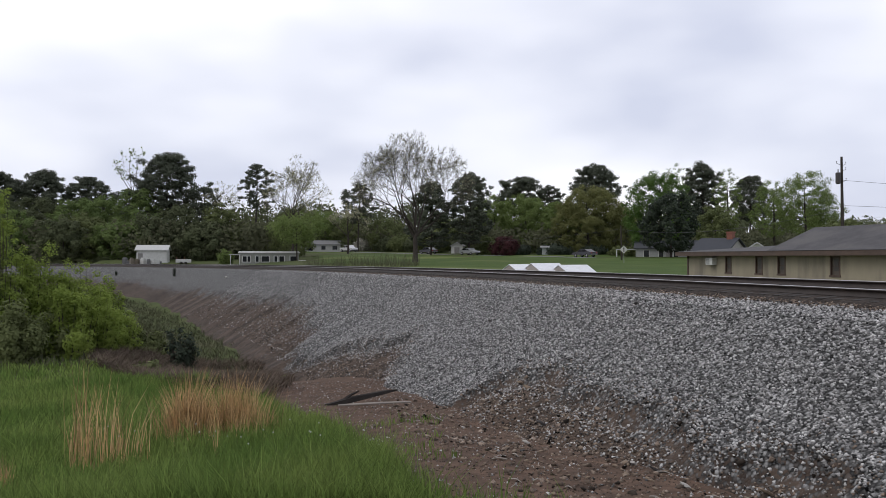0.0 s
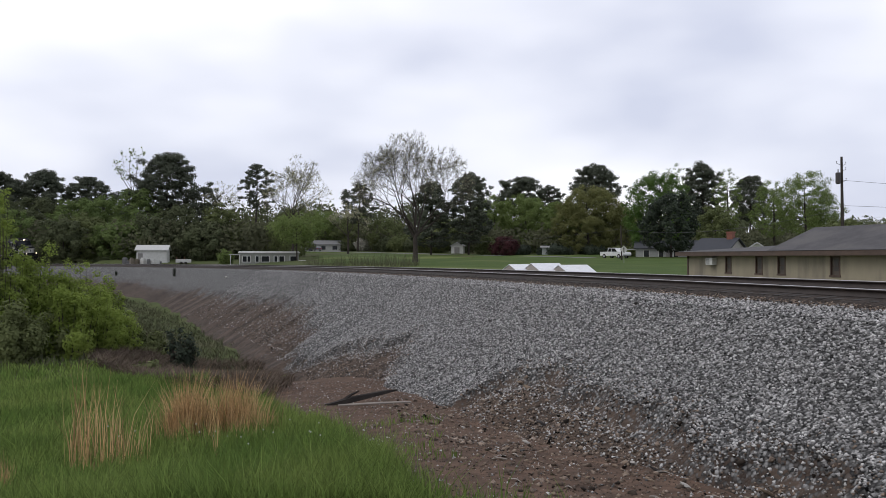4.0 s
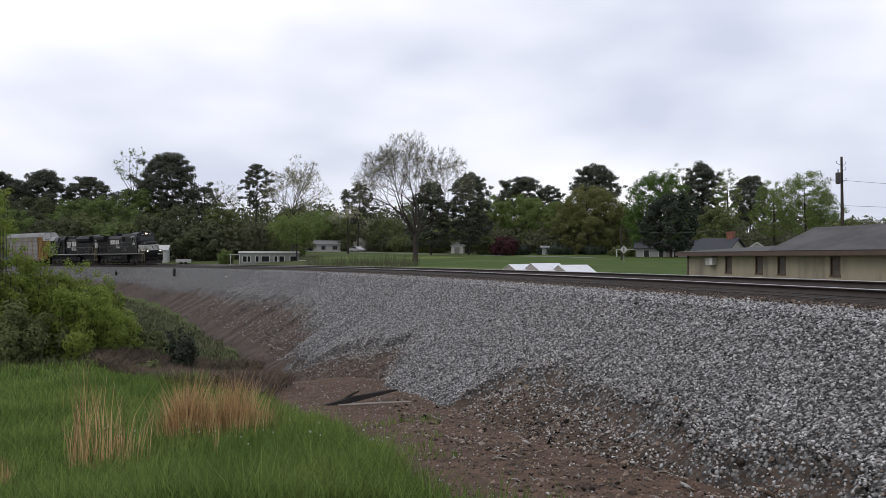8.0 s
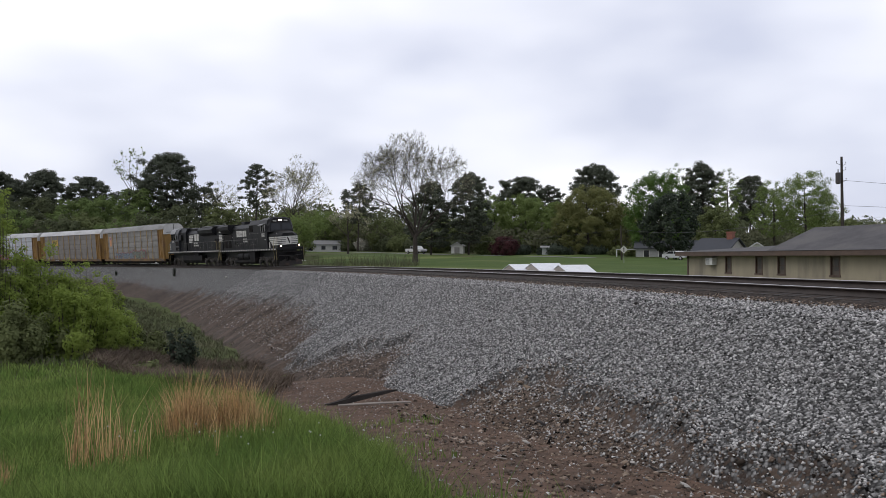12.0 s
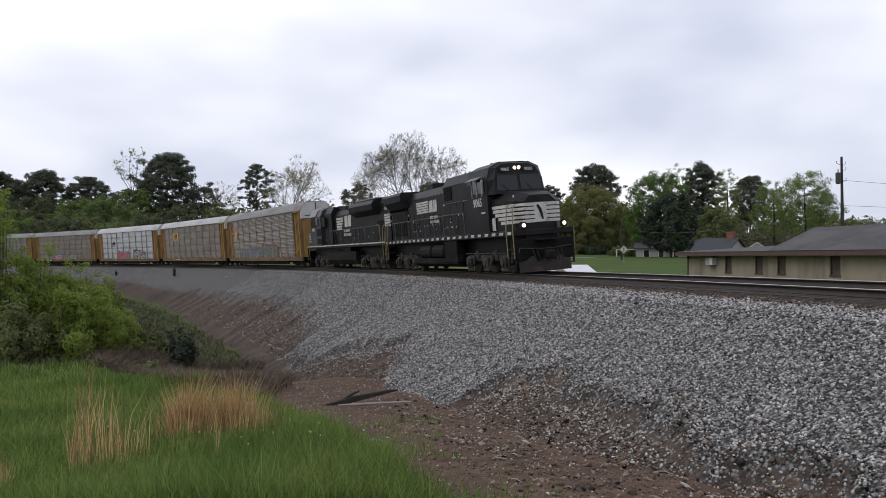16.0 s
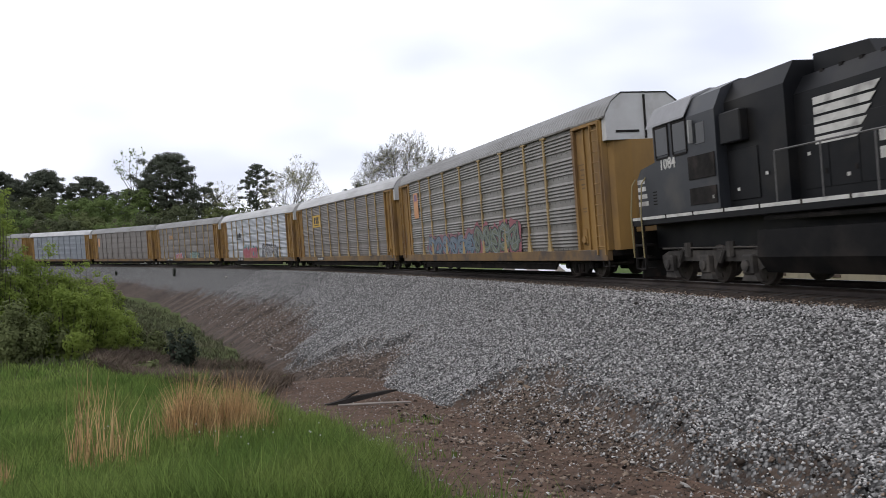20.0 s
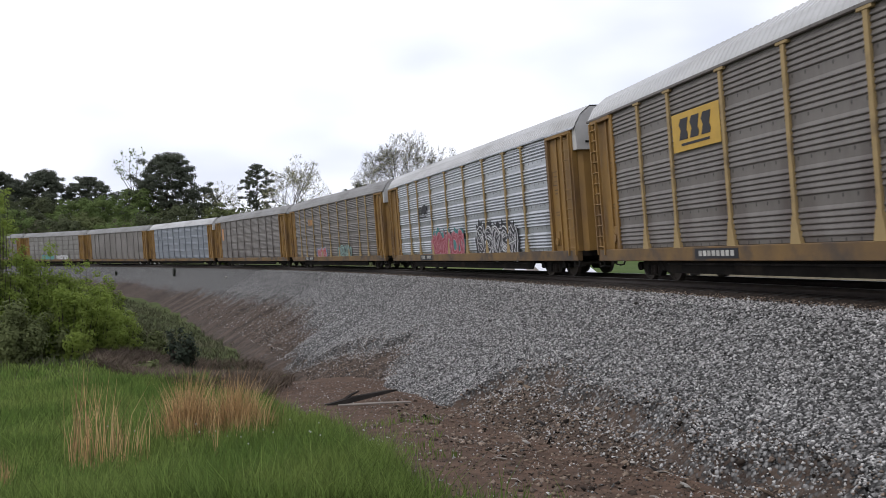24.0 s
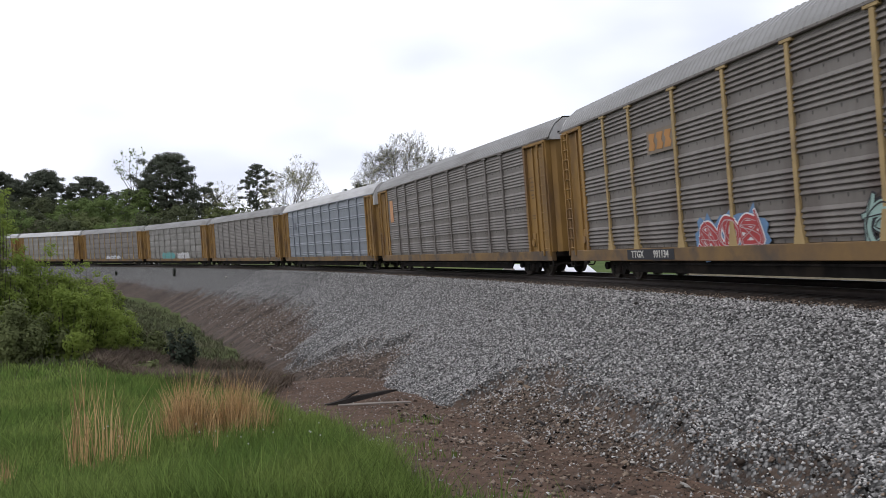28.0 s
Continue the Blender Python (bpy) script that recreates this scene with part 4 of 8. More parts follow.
def build_racks():
    black, pale, teal, blue, red = (plain("spray_black", (0.015, 0.015, 0.02)), plain("spray_white", (0.62, 0.62, 0.64)), plain("spray_teal", (0.10, 0.30, 0.30)), plain("spray_blue", (0.10, 0.19, 0.33)), plain("spray_red", (0.34, 0.035, 0.04)))
    orange, yellow = plain("faded_orange_plate", (0.50, 0.25, 0.12)), plain("yellow_plate", (0.50, 0.31, 0.05))
    P, W = M["rack_post"], "roof_white"
    cars = []
    c = autorack("grey corrugated auto carrier with yellow ends and blue-pink graffiti", "grey", "roof_grey", TYPE_A, "grouped", P, True)
    paint_patch("road_plate", c, -9.9, -9.0, 3.0, 4.4, orange, 1.592, label="faded orange plate")
    paint_patch("herald", c, -9.7, -9.2, 3.95, 4.3, plain("herald_purple", (0.2, 0.12, 0.2)), 1.60)
    graffiti(c, -7.4, 0.2, 0.85, 2.0, 6, plain("spray_slate", (0.03, 0.04, 0.05)), plain("spray_dull_blue", (0.12, 0.17, 0.22)), plain("spray_dull_white", (0.20, 0.23, 0.25)), 11, plain("spray_mauve", (0.22, 0.11, 0.125)))
    graffiti(c, 0.2, 5.6, 0.9, 2.25, 5, plain("spray_slate", (0.03, 0.04, 0.05)), plain("spray_dull_green", (0.13, 0.15, 0.10)), plain("spray_dull_white", (0.20, 0.23, 0.25)), 12, plain("spray_rose", (0.25, 0.085, 0.10)))
    cars.append(c)
    c = autorack("brown-grey auto carrier with yellow posts and a yellow plate", "brown", W, TYPE_B, "soft", M["rack_post"], True)
    paint_patch("road_plate", c, -7.35, -5.0, 3.38, 4.33, yellow, 1.592, label="yellow plate with dark block mark")
    for k in range(3):
        y = -7.0 + k * 0.56
        part("block_mark", MB().prism([(y, 3.66), (y + 0.42, 3.66), (y + 0.46, 3.78), (y + 0.40, 3.88), (y + 0.50, 4.18), (y + 0.12, 4.18), (y + 0.02, 4.04), (y + 0.1, 3.9)], "x", 1.60, 1.606), black, c)
    paint_patch("mark_bar", c, -6.9, -5.5, 3.51, 3.57, black, 1.60)
    paint_patch("number_panel", c, -6.6, -4.6, 0.72, 0.96, black, 1.622)
    for k in range(8):
        paint_patch("number_bar", c, -6.4 + k * 0.21, -6.25 + k * 0.21, 0.78, 0.91, M["white"], 1.63)
    cars.append(c)
    c = autorack("silver galvanised auto carrier with pink and black graffiti", "silver", W, TYPE_A, "grouped", P, True)
    graffiti(c, -4.3, 0.9, 0.75, 2.15, 6, plain("spray_rose_pink", (0.50, 0.22, 0.26)), plain("spray_crimson", (0.27, 0.035, 0.055)), plain("spray_rose_pink", (0.50, 0.22, 0.26)), 21, plain("spray_dark_teal", (0.05, 0.19, 0.19)))
    graffiti(c, 2.9, 7.6, 0.72, 2.25, 5, pale, black, pale, 22, black)
    # herald: slanted bars, a dark block shape and a thin line below
    for k in range(4):
        z = 3.12 + k * 0.11
        part("herald_bar", MB().prism([(-6.75 + 0.05 * k, z), (-6.2 + 0.10 * k, z), (-6.1 + 0.10 * k, z + 0.06), (-6.65 + 0.05 * k, z + 0.06)], "x", 1.592, 1.597), black, c)
    part("herald_mark", MB().prism([(-5.95, 3.14), (-5.75, 3.16), (-5.6, 3.3), (-5.35, 3.12), (-4.98, 3.2), (-4.95, 3.55), (-5.2, 3.66), (-5.6, 3.58), (-5.85, 3.42)], "x", 1.592, 1.597), black, c)
    paint_patch("herald_line", c, -6.75, -5.0, 2.98, 3.04, black, 1.592)
    face = Matrix.Rotation(radians(90), 4, "Z") @ Matrix.Rotation(radians(90), 4, "X")
    part("number_panel", MB().box(1.622, 1.628, -6.6, -4.35, 0.70, 0.98), black, c)
    for txt, y in (("TTGX", -6.05), ("704311", -4.95)):
        me = lettering(txt, 0.27)
        me.materials.append(M["white"])
        part("reporting_letters", me, None, c, at=Matrix.Translation((1.634, y, 0.84)) @ face)
    cars.append(c)
    c = autorack("brown-grey auto carrier with yellow posts, small worn plate and red-blue graffiti", "brown", "roof_grey", TYPE_B, "grouped", M["rack_post"], True)
    paint_patch("road_plate", c, -6.45, -4.95, 3.5, 4.12, plain("worn_plate", (0.17, 0.135, 0.10)), 1.592, label="small worn plate with orange block mark")
    rust = plain("faded_orange_mark", (0.36, 0.17, 0.045))
    for k in range(3):
        y = -6.35 + k * 0.46
        part("block_mark", MB().prism([(y, 3.6), (y + 0.34, 3.58), (y + 0.40, 3.72), (y + 0.31, 3.82), (y + 0.42, 4.02), (y + 0.08, 4.04), (y + 0.02, 3.92), (y + 0.1, 3.82)], "x", 1.60, 1.606), rust, c)
    graffiti(c, -4.0, -1.3, 0.72, 1.75, 3, pale, red, plain("spray_dull_pink", (0.42, 0.30, 0.31)), 31, blue)
    graffiti(c, 1.9, 5.5, 0.72, 1.95, 4, black, plain("spray_pale_teal", (0.25, 0.36, 0.33)), black, 32)
    me = lettering("TTGX", 0.30)
    me.materials.append(M["white"])
    face = Matrix.Rotation(radians(90), 4, "Z") @ Matrix.Rotation(radians(90), 4, "X")
    part("number_panel", MB().box(1.622, 1.628, -8.2, -5.3, 0.70, 0.98), black, c)
    part("reporting_letters", me, None, c, at=Matrix.Translation((1.634, -7.5, 0.84)) @ face)
    me = lettering("991134", 0.30)
    me.materials.append(M["white"])
    part("car_number", me, None, c, at=Matrix.Translation((1.634, -6.05, 0.84)) @ face)
    cars.append(c)
    c = autorack("dull brown auto carrier with faint posts and an orange plate", "brown", "roof_grey", TYPE_A, "soft", SIDE["brown"], True, False)
    paint_patch("road_plate", c, -10.3, -9.6, 3.0, 4.3, orange)
    cars.append(c)
    c = autorack("blue-grey auto carrier with yellow ends", "blue", W, TYPE_B, "sparse", SIDE["blue"])
    paint_patch("stencil_block", c, -9.0, -8.3, 3.4, 4.0, plain("stencil_grey", (0.13, 0.14, 0.17)))
    cars.append(c)
    c = autorack("brown-grey auto carrier with pale posts", "brown", "roof_grey", TYPE_B, "even", SIDE["grey"], False, False)
    cars.append(c)
    c = autorack("grey auto carrier with green and white graffiti", "grey", "roof_grey", TYPE_A, "grouped", SIDE["grey"], False, False)
    graffiti(c, -5, 0, 0.8, 1.8, 4, teal, teal, teal, 41, teal)
    graffiti(c, 1, 6, 0.8, 1.8, 5, pale, pale, black, 42)
    cars.append(c)
    c = autorack("rust-brown auto carrier with pale roof", "brown", "roof_grey", TYPE_B, "grouped", P, False, False)
    graffiti(c, -2, 4, 0.8, 1.6, 4, pale, pale, blue, 43)
    cars.append(c)
    c = autorack("grey auto carrier with white roof", "grey", W, TYPE_A, "sparse", P, False, False)
    cars.append(c)
    c = autorack("rust-brown auto carrier at the tail", "brown", W, TYPE_B, "grouped", P, False, False)
    cars.append(c)
    stretch_racks(cars)
    return cars


def loco_truck(loco, y, flip=1):
    """Three-axle bogie."""
    mb = MB()
    for sx in (-1, 1):
        out = [(-2.75, 0.78), (-2.75, 0.55), (-2.4, 0.42), (-1.75, 0.42), (-1.55, 0.62), (-0.45, 0.62), (-0.3, 0.42), (0.3, 0.42), (0.45, 0.62), (1.55, 0.62), (1.75, 0.42), (2.4, 0.42), (2.75, 0.55), (2.75, 0.78), (2.3, 0.92), (-2.3, 0.92)]
        mb.prism(out, "x", sx * 0.98, sx * 1.16)
        for yy in (-2.05, 0.0, 2.05):
            mb.box(min(sx * 1.14, sx * 1.34), max(sx * 1.14, sx * 1.34), yy - 0.22, yy + 0.22, 0.30, 0.80, 0.04)
            mb.prism([(yy - 0.34, 0.14), (yy + 0.34, 0.14), (yy + 0.2, 0.36), (yy - 0.2, 0.36)], "x", sx * 1.15, sx * 1.28)
            lathe(mb, [(sx * 1.3, 0.15), (sx * 1.4, 0.15), (sx * 1.42, 0.08)], (yy, 0.53), 10)
        for yy in (-1.2, 1.0):
            mb.tube([(sx * 1.24, yy - 0.05, 0.95), (sx * 1.24, yy - 0.3, 0.6)], 0.07, 6)
            mb.tube([(sx * 1.22, yy + 0.2, 0.75), (sx * 1.22, yy + 0.2, 1.15)], 0.12, 8)
        mb.tube([(sx * 1.2, -2.6, 1.0), (sx * 1.2, 2.5, 0.98)], 0.03, 5)
    mb.box(-1.0, 1.0, -2.5, 2.5, 0.62, 0.9)
    t = part("truck", mb, M["truckgrey"], loco)
    t.matrix_basis = Matrix.Translation((0, y, 0)) @ Matrix.Rotation(y / R, 4, "Z")
    for yy in (-2.05, 0.0, 2.05):
        w = part("wheelset", wheelset_mesh(0.53), None, t, at=Matrix.Translation((0, yy, 0.53)))
        WHEELS.append((w, 0.53))


def stripes(loco, y0, y1, z0, z1, n, x, taper, name="stripe", mt=None):
    """Slanting-ended white speed stripes on a side."""
    p = (z1 - z0) / n
    h = p * 0.76
    for i in range(n):
        z = z1 - i * p
        yb = y1 - taper * i / max(1, n - 1)
        part(name, MB().prism([(y0, z - h), (yb - 0.06, z - h), (yb, z), (y0, z)], "x", x, x + 0.006), mt or M["white"], loco)


def handrail(loco, x, ys, z0, h, mt, r=0.02):
    mb = MB()
    for y in ys:
        mb.tube([(x, y, z0), (x, y, z0 + h)], r, 5)
    mb.tube([(x, ys[0], z0 + h), (x, ys[-1], z0 + h)], r, 5)
    part("handrail", mb, mt, loco)


def sill_marks(loco, y0, y1, n, x, z, long=0.5, fill=0.55):
    for i in range(n):
        y = y0 + (y1 - y0) * i / (n - 1)
        part("reflective_mark", MB().prism([(y - fill * long / 2 - 0.06, z - 0.06), (y + fill * long / 2 - 0.06, z - 0.06), (y + fill * long / 2, z + 0.06), (y - fill * long / 2, z + 0.06)], "x", x, x + 0.006), M["white"], loco)


def end_steps(loco, e, mt):
    """Corner steps, pilot plough, coupler and end rails at y = e * end."""
    for sx in (-1, 1):
        xa, xb = sorted((sx * 1.1, sx * 1.5))
        xc, xd = sorted((sx * 1.42, sx * 1.5))
        for k in range(4):
            z = 0.38 + 0.34 * k
            part("step", MB().box(xa, xb, min(e * 10.0, e * 10.55), max(e * 10.0, e * 10.55), z, z + 0.035), M["grime"], loco)
        for y in (9.96, 10.55):
            part("step_side", MB().box(xc, xd, min(e * y, e * (y + 0.04)), max(e * y, e * (y + 0.04)), 0.38, 1.6), M["grime"], loco)
    for sx in (-1, 1):
        for y in (9.95, 10.62):
            part("grab_rail", MB().tube([(sx * 1.52, e * y, 0.75), (sx * 1.54, e * y, 1.7), (sx * 1.44, e * y, 2.55 if sx > 0 else 1.9), (sx * 1.3, e * y, 2.72 if sx > 0 else 2.0)], 0.022, 6), mt, loco)
    part("pilot", MB().box(-1.42, 1.42, min(e * 10.58, e * 10.66), max(e * 10.58, e * 10.66), 0.62, 1.58, 0.02).box(-0.5, 0.5, min(e * 10.6, e * 10.8), max(e * 10.6, e * 10.8), 0.55, 1.15, 0.03), M["tank"], loco)
    pl = MB()
    for sx in (-1, 1):
        pl.add([(0, e * 11.02, 0.10), (sx * 1.3, e * 10.62, 0.10), (sx * 1.3, e * 10.54, 0.80), (0, e * 10.80, 0.80), (0, e * 10.98, 0.10), (sx * 1.3, e * 10.58, 0.10), (sx * 1.3, e * 10.50, 0.80), (0, e * 10.76, 0.80)], [(0, 1, 2, 3), (4, 7, 6, 5), (0, 4, 5, 1), (2, 6, 7, 3), (1, 5, 6, 2), (0, 3, 7, 4)])
    part("plough", pl, mat("rust_streaked_plough", (0.010, 0.0085, 0.008), (0.022, 0.016, 0.013), 2.5, 0.8, c3=(0.06, 0.032, 0.022), fine=1.2), loco)
    part("drop_step", MB().box(-0.55, 0.55, min(e * 10.66, e * 11.0), max(e * 10.66, e * 11.0), 1.5, 1.54), M["grime"], loco)
    part("cut_lever", MB().tube([(-1.3, e * 10.72, 1.2), (-0.3, e * 10.9, 1.12), (0.3, e * 10.9, 1.12), (1.3, e * 10.72, 1.2), (1.35, e * 10.72, 1.0)], 0.02, 5), M["truckgrey"], loco)
    part("coupler", MB().box(-0.16, 0.16, min(e * 10.7, e * 11.15), max(e * 10.7, e * 11.15), 0.70, 1.0, 0.04).box(-0.24, 0.24, min(e * 10.95, e * 11.2), max(e * 10.95, e * 11.2), 0.66, 1.04, 0.05), M["grime"], loco)
    for x in (-0.7, -0.5, 0.5, 0.7):
        part("air_hose", MB().tube([(x, e * 10.8, 1.1), (x, e * 11.0, 0.8), (x * 0.9, e * 11.1, 0.55)], 0.03, 5), M["grime"], loco)


def raise_body(lo, by, grow, skip=("truck", "wheelset", "coupler", "pilot", "plough", "cut_lever", "drop_step", "air_hose")):
    """Lift and stretch everything above the running gear."""
    def lifted(z):
        return z + by * smooth(0.95, 1.4, z) + grow * max(0.0, z - 1.5)
    done = set()
    for o in lo.children_recursive:
        if o.name.split(".")[0] in skip:
            continue
        if o.matrix_basis == Matrix.Identity(4):
            if o.data.name not in done:
                done.add(o.data.name)
                for v in o.data.vertices:
                    v.co.z = lifted(v.co.z)
        else:
            o.matrix_basis = Matrix.Translation((0, 0, lifted(o.location.z) - o.location.z)) @ o.matrix_basis


def set_back(lo, by):
    """Move the cab and windscreen back behind a longer nose."""
    def moved(y):
        return y - by * smooth(4.6, 6.0, y) * (1 - smooth(9.2, 10.1, y))
    for o in lo.children_recursive:
        if o.name.split(".")[0] in ("truck", "wheelset", "coupler", "reflective_mark", "handrail"):
            continue
        if o.matrix_basis == Matrix.Identity(4):
            for v in o.data.vertices:
                v.co.y = moved(v.co.y)
        else:
            o.location.y = moved(o.location.y)


def lead_loco():
    """Black wide-nosed road engine."""
    lo = thing("locomotive", "black wide-nosed diesel locomotive with white nose stripes, lit headlights", "locomotive", "locomotives of the train")
    B, G, W = M["black"], M["grime"], M["white"]
    part("frame", MB().box(-1.5, 1.5, -10.6, 10.65, 1.42, 1.66, 0.02).box(-0.8, 0.8, -10.4, 10.4, 1.0, 1.42), B, lo)
    # hood sections: engine hood, equipment section, radiator
    hood = [(-0.92, 1.66), (0.92, 1.66), (0.92, 3.86), (0.62, 4.28), (-0.62, 4.28), (-0.92, 3.86)]
    part("engine_hood", MB().prism(hood, "y", -6.6, 0.8), B, lo)
    eq = [(-1.12, 1.66), (1.12, 1.66), (1.12, 4.12), (0.85, 4.56), (-0.85, 4.56), (-1.12, 4.12)]
    part("equipment_hood", MB().prism(eq, "y", 0.8, 6.0), B, lo)
    rad = MB().prism([(-0.98, 1.66), (0.98, 1.66), (0.98, 3.35), (-0.98, 3.35)], "y", -10.35, -6.6)
    rad.prism([(-0.98, 3.5), (0.98, 3.5), (1.46, 3.92), (1.48, 4.28), (1.38, 4.42), (-1.38, 4.42), (-1.48, 4.28), (-1.46, 3.92)], "y", -10.45, -6.4)
    part("radiator_section", rad, B, lo)
    part("exhaust_stack", MB().box(-0.5, 0.5, -3.9, -2.6, 4.2, 4.62, 0.04), B, lo)
    part("radiator_intake", MB().box(0.98, 1.0, -10.1, -6.8, 2.75, 3.36), G, lo, "dark open radiator intake")
    part("walkway_light", MB().box(0.98, 1.02, -6.4, -6.3, 3.0, 3.1), W, lo)
    rng = random.Random(3)
    for k in range(26):
        y, z = rng.uniform(-6.2, 5.6), rng.choice((2.05, 2.3, 2.6, 3.2))
        x = 0.938 if y < 0.8 else 1.136
        if -5.0 < y < -0.4 and z > 2.3:
            continue
        part("placard", MB().box(x, x + 0.004, y, y + rng.uniform(0.06, 0.16), z, z + rng.uniform(0.04, 0.09)), W, lo)
    for k in range(14):
        y = -6.3 + k * 0.62
        part("grab_iron", MB().tube([(0.92, y, 3.84), (0.96, y, 3.90), (0.92, y + 0.25, 3.84)], 0.012, 4), G, lo)
    # doors on the hood: thin raised leaves and louvres
    for i in range(7):
        y = -6.2 + i * 0.98
        d = part("hood_door", MB().box(0.92, 0.936, y, y + 0.84, 1.85, 3.0, 0.004), B, lo)
        part("latch", MB().box(0.936, 0.95, y + 0.74, y + 0.79, 2.4, 2.52), G, d)
    for i in range(7):
        y = -10.0 + i * 0.46
        part("radiator_louvre", MB().box(0.98, 1.02, y, y + 0.3, 1.9, 2.7, 0.004), G, lo)
    for i in range(5):
        d = part("equipment_door", MB().box(1.12, 1.134, 0.95 + i * 0.98, 1.86 + i * 0.98, 1.85, 3.2, 0.004), B, lo)
        part("latch", MB().box(1.134, 1.15, 1.74 + i * 0.98, 1.80 + i * 0.98, 2.4, 2.55), plain("worn_rail_grey", (0.085, 0.082, 0.08)), d)
    gr = part("intake_grille", MB().box(1.12, 1.15, 1.0, 2.2, 3.42, 4.08, 0.006), M["underside"], lo, "dark mesh air intake")
    for k in range(7):
        part("grille_slat", MB().box(1.15, 1.158, 1.02, 2.18, 3.46 + k * 0.088, 3.49 + k * 0.088), G, gr)
    # louvred vents and a light hand hold on the hood side
    for y in (-5.6, -5.0, -0.2):
        for k in range(5):
            part("vent_slot", MB().box(0.936, 0.946, y, y + 0.42, 2.1 + k * 0.09, 2.14 + k * 0.09), G, lo)
    part("hand_hold", MB().tube([(1.16, 1.0, 3.25), (1.19, 1.05, 3.25), (1.19, 5.6, 3.25), (1.16, 5.7, 3.25)], 0.018, 5), plain("worn_rail_grey", (0.085, 0.082, 0.08)), lo)
    # cab
    cab = MB().prism([(-1.5, 1.66), (1.5, 1.66), (1.5, 3.85), (1.30, 4.45), (0.8, 4.66), (-0.8, 4.66), (-1.3, 4.45), (-1.5, 3.85)], "y", 6.0, 8.55)
    part("cab", cab, B, lo)
    # windshield wall leans back above the nose
    fr = MB()
    fr.add([(-1.48, 8.55, 3.25), (1.48, 8.55, 3.25), (1.48, 8.55, 3.85), (1.28, 8.55, 4.42), (0.8, 8.55, 4.64), (-0.8, 8.55, 4.64), (-1.28, 8.55, 4.42), (-1.48, 8.55, 3.85),
            (-1.3, 9.15, 3.25), (1.3, 9.15, 3.25), (1.25, 8.95, 3.9), (1.05, 8.78, 4.40), (0.7, 8.74, 4.58), (-0.7, 8.74, 4.58), (-1.05, 8.78, 4.40), (-1.25, 8.95, 3.9)],
           [(8, 9, 10, 11, 12, 13, 14, 15)] + [(i, (i + 1) % 8, 8 + (i + 1) % 8, 8 + i) for i in range(8)])
    part("cab_front", fr, B, lo)
    for x0, x1 in ((0.07, 1.19), (-1.19, -0.07)):
        part("windshield", MB().add([(x0, 9.118, 3.40), (x1, 9.118, 3.40), (x1 * 0.93, 8.935, 4.06), (x0, 8.935, 4.06), (x0, 9.09, 3.40), (x1, 9.09, 3.40), (x1 * 0.93, 8.90, 4.06), (x0, 8.90, 4.06)], [(0, 1, 2, 3), (4, 7, 6, 5), (0, 4, 5, 1), (2, 6, 7, 3), (1, 5, 6, 2), (0, 3, 7, 4)]), M["glass"], lo)
        part("wiper", MB().tube([((x0 + x1) / 2, 9.15, 3.40), ((x0 + x1) / 2 + 0.25, 9.09, 3.66)], 0.012, 4), G, lo)
    for x in (-0.62, 0.62):
        nb = part("number_board", MB().box(x - 0.36, x + 0.36, 8.80, 8.87, 4.18, 4.42, 0.01), G, lo)
        me = lettering("9065", 0.22)
        me.materials.append(W)
        part("number", me, None, nb, at=Matrix.Translation((x, 8.885, 4.30)) @ Matrix.Rotation(radians(180), 4, "Z") @ Matrix.Rotation(radians(90), 4, "X"))
    hb = part("headlight_box", MB().box(-0.25, 0.25, 8.7, 8.86, 4.24, 4.5, 0.03), G, lo)
    lamp = glow("lit_headlamp", (1.0, 0.78, 0.55), 6.0)
    for x in (-0.11, 0.11):
        part("headlamp", MB().tube([(x, 8.85, 4.37), (x, 8.89, 4.37)], 0.075, 12), lamp, hb)
    for x in (-1.02, 1.02):
        db = part("ditch_light_box", MB().box(x - 0.14, x + 0.14, 10.55, 10.72, 1.68, 1.98, 0.03), G, lo)
        part("ditch_lamp", MB().tube([(x, 10.72, 1.84), (x, 10.75, 1.84)], 0.075, 12), lamp, db)
    # side windows with awning
    part("side_window", MB().box(1.46, 1.515, 6.75, 8.0, 3.38, 4.0, 0.01), M["glass"], lo)
    for y in (6.72, 7.36, 8.0):
        part("window_bar", MB().box(1.5, 1.54, y - 0.03, y + 0.03, 3.25, 4.05), plain("window_alloy", (0.3, 0.3, 0.29)), lo)
    part("awning", MB().add([(1.5, 6.6, 4.1), (1.5, 8.1, 4.1), (1.85, 8.1, 3.95), (1.85, 6.6, 3.95), (1.5, 6.6, 4.12), (1.5, 8.1, 4.12), (1.85, 8.1, 3.97), (1.85, 6.6, 3.97)], [(0, 1, 2, 3), (4, 7, 6, 5), (0, 4, 5, 1), (2, 6, 7, 3), (1, 5, 6, 2), (0, 3, 7, 4)]), plain("awning_grey", (0.12, 0.12, 0.12)), lo)
    part("mirror", MB().box(1.52, 1.62, 8.12, 8.2, 3.35, 3.95, 0.01), plain("window_alloy", (0.3, 0.3, 0.29)), lo)
    # nose
    ns = MB()
    a = [(-1.32, 1.66), (1.32, 1.66), (1.32, 3.05), (0.75, 3.42), (-0.75, 3.42), (-1.32, 3.05)]
    b = [(-0.8, 1.66), (0.8, 1.66), (0.8, 2.85), (0.5, 3.12), (-0.5, 3.12), (-0.8, 2.85)]
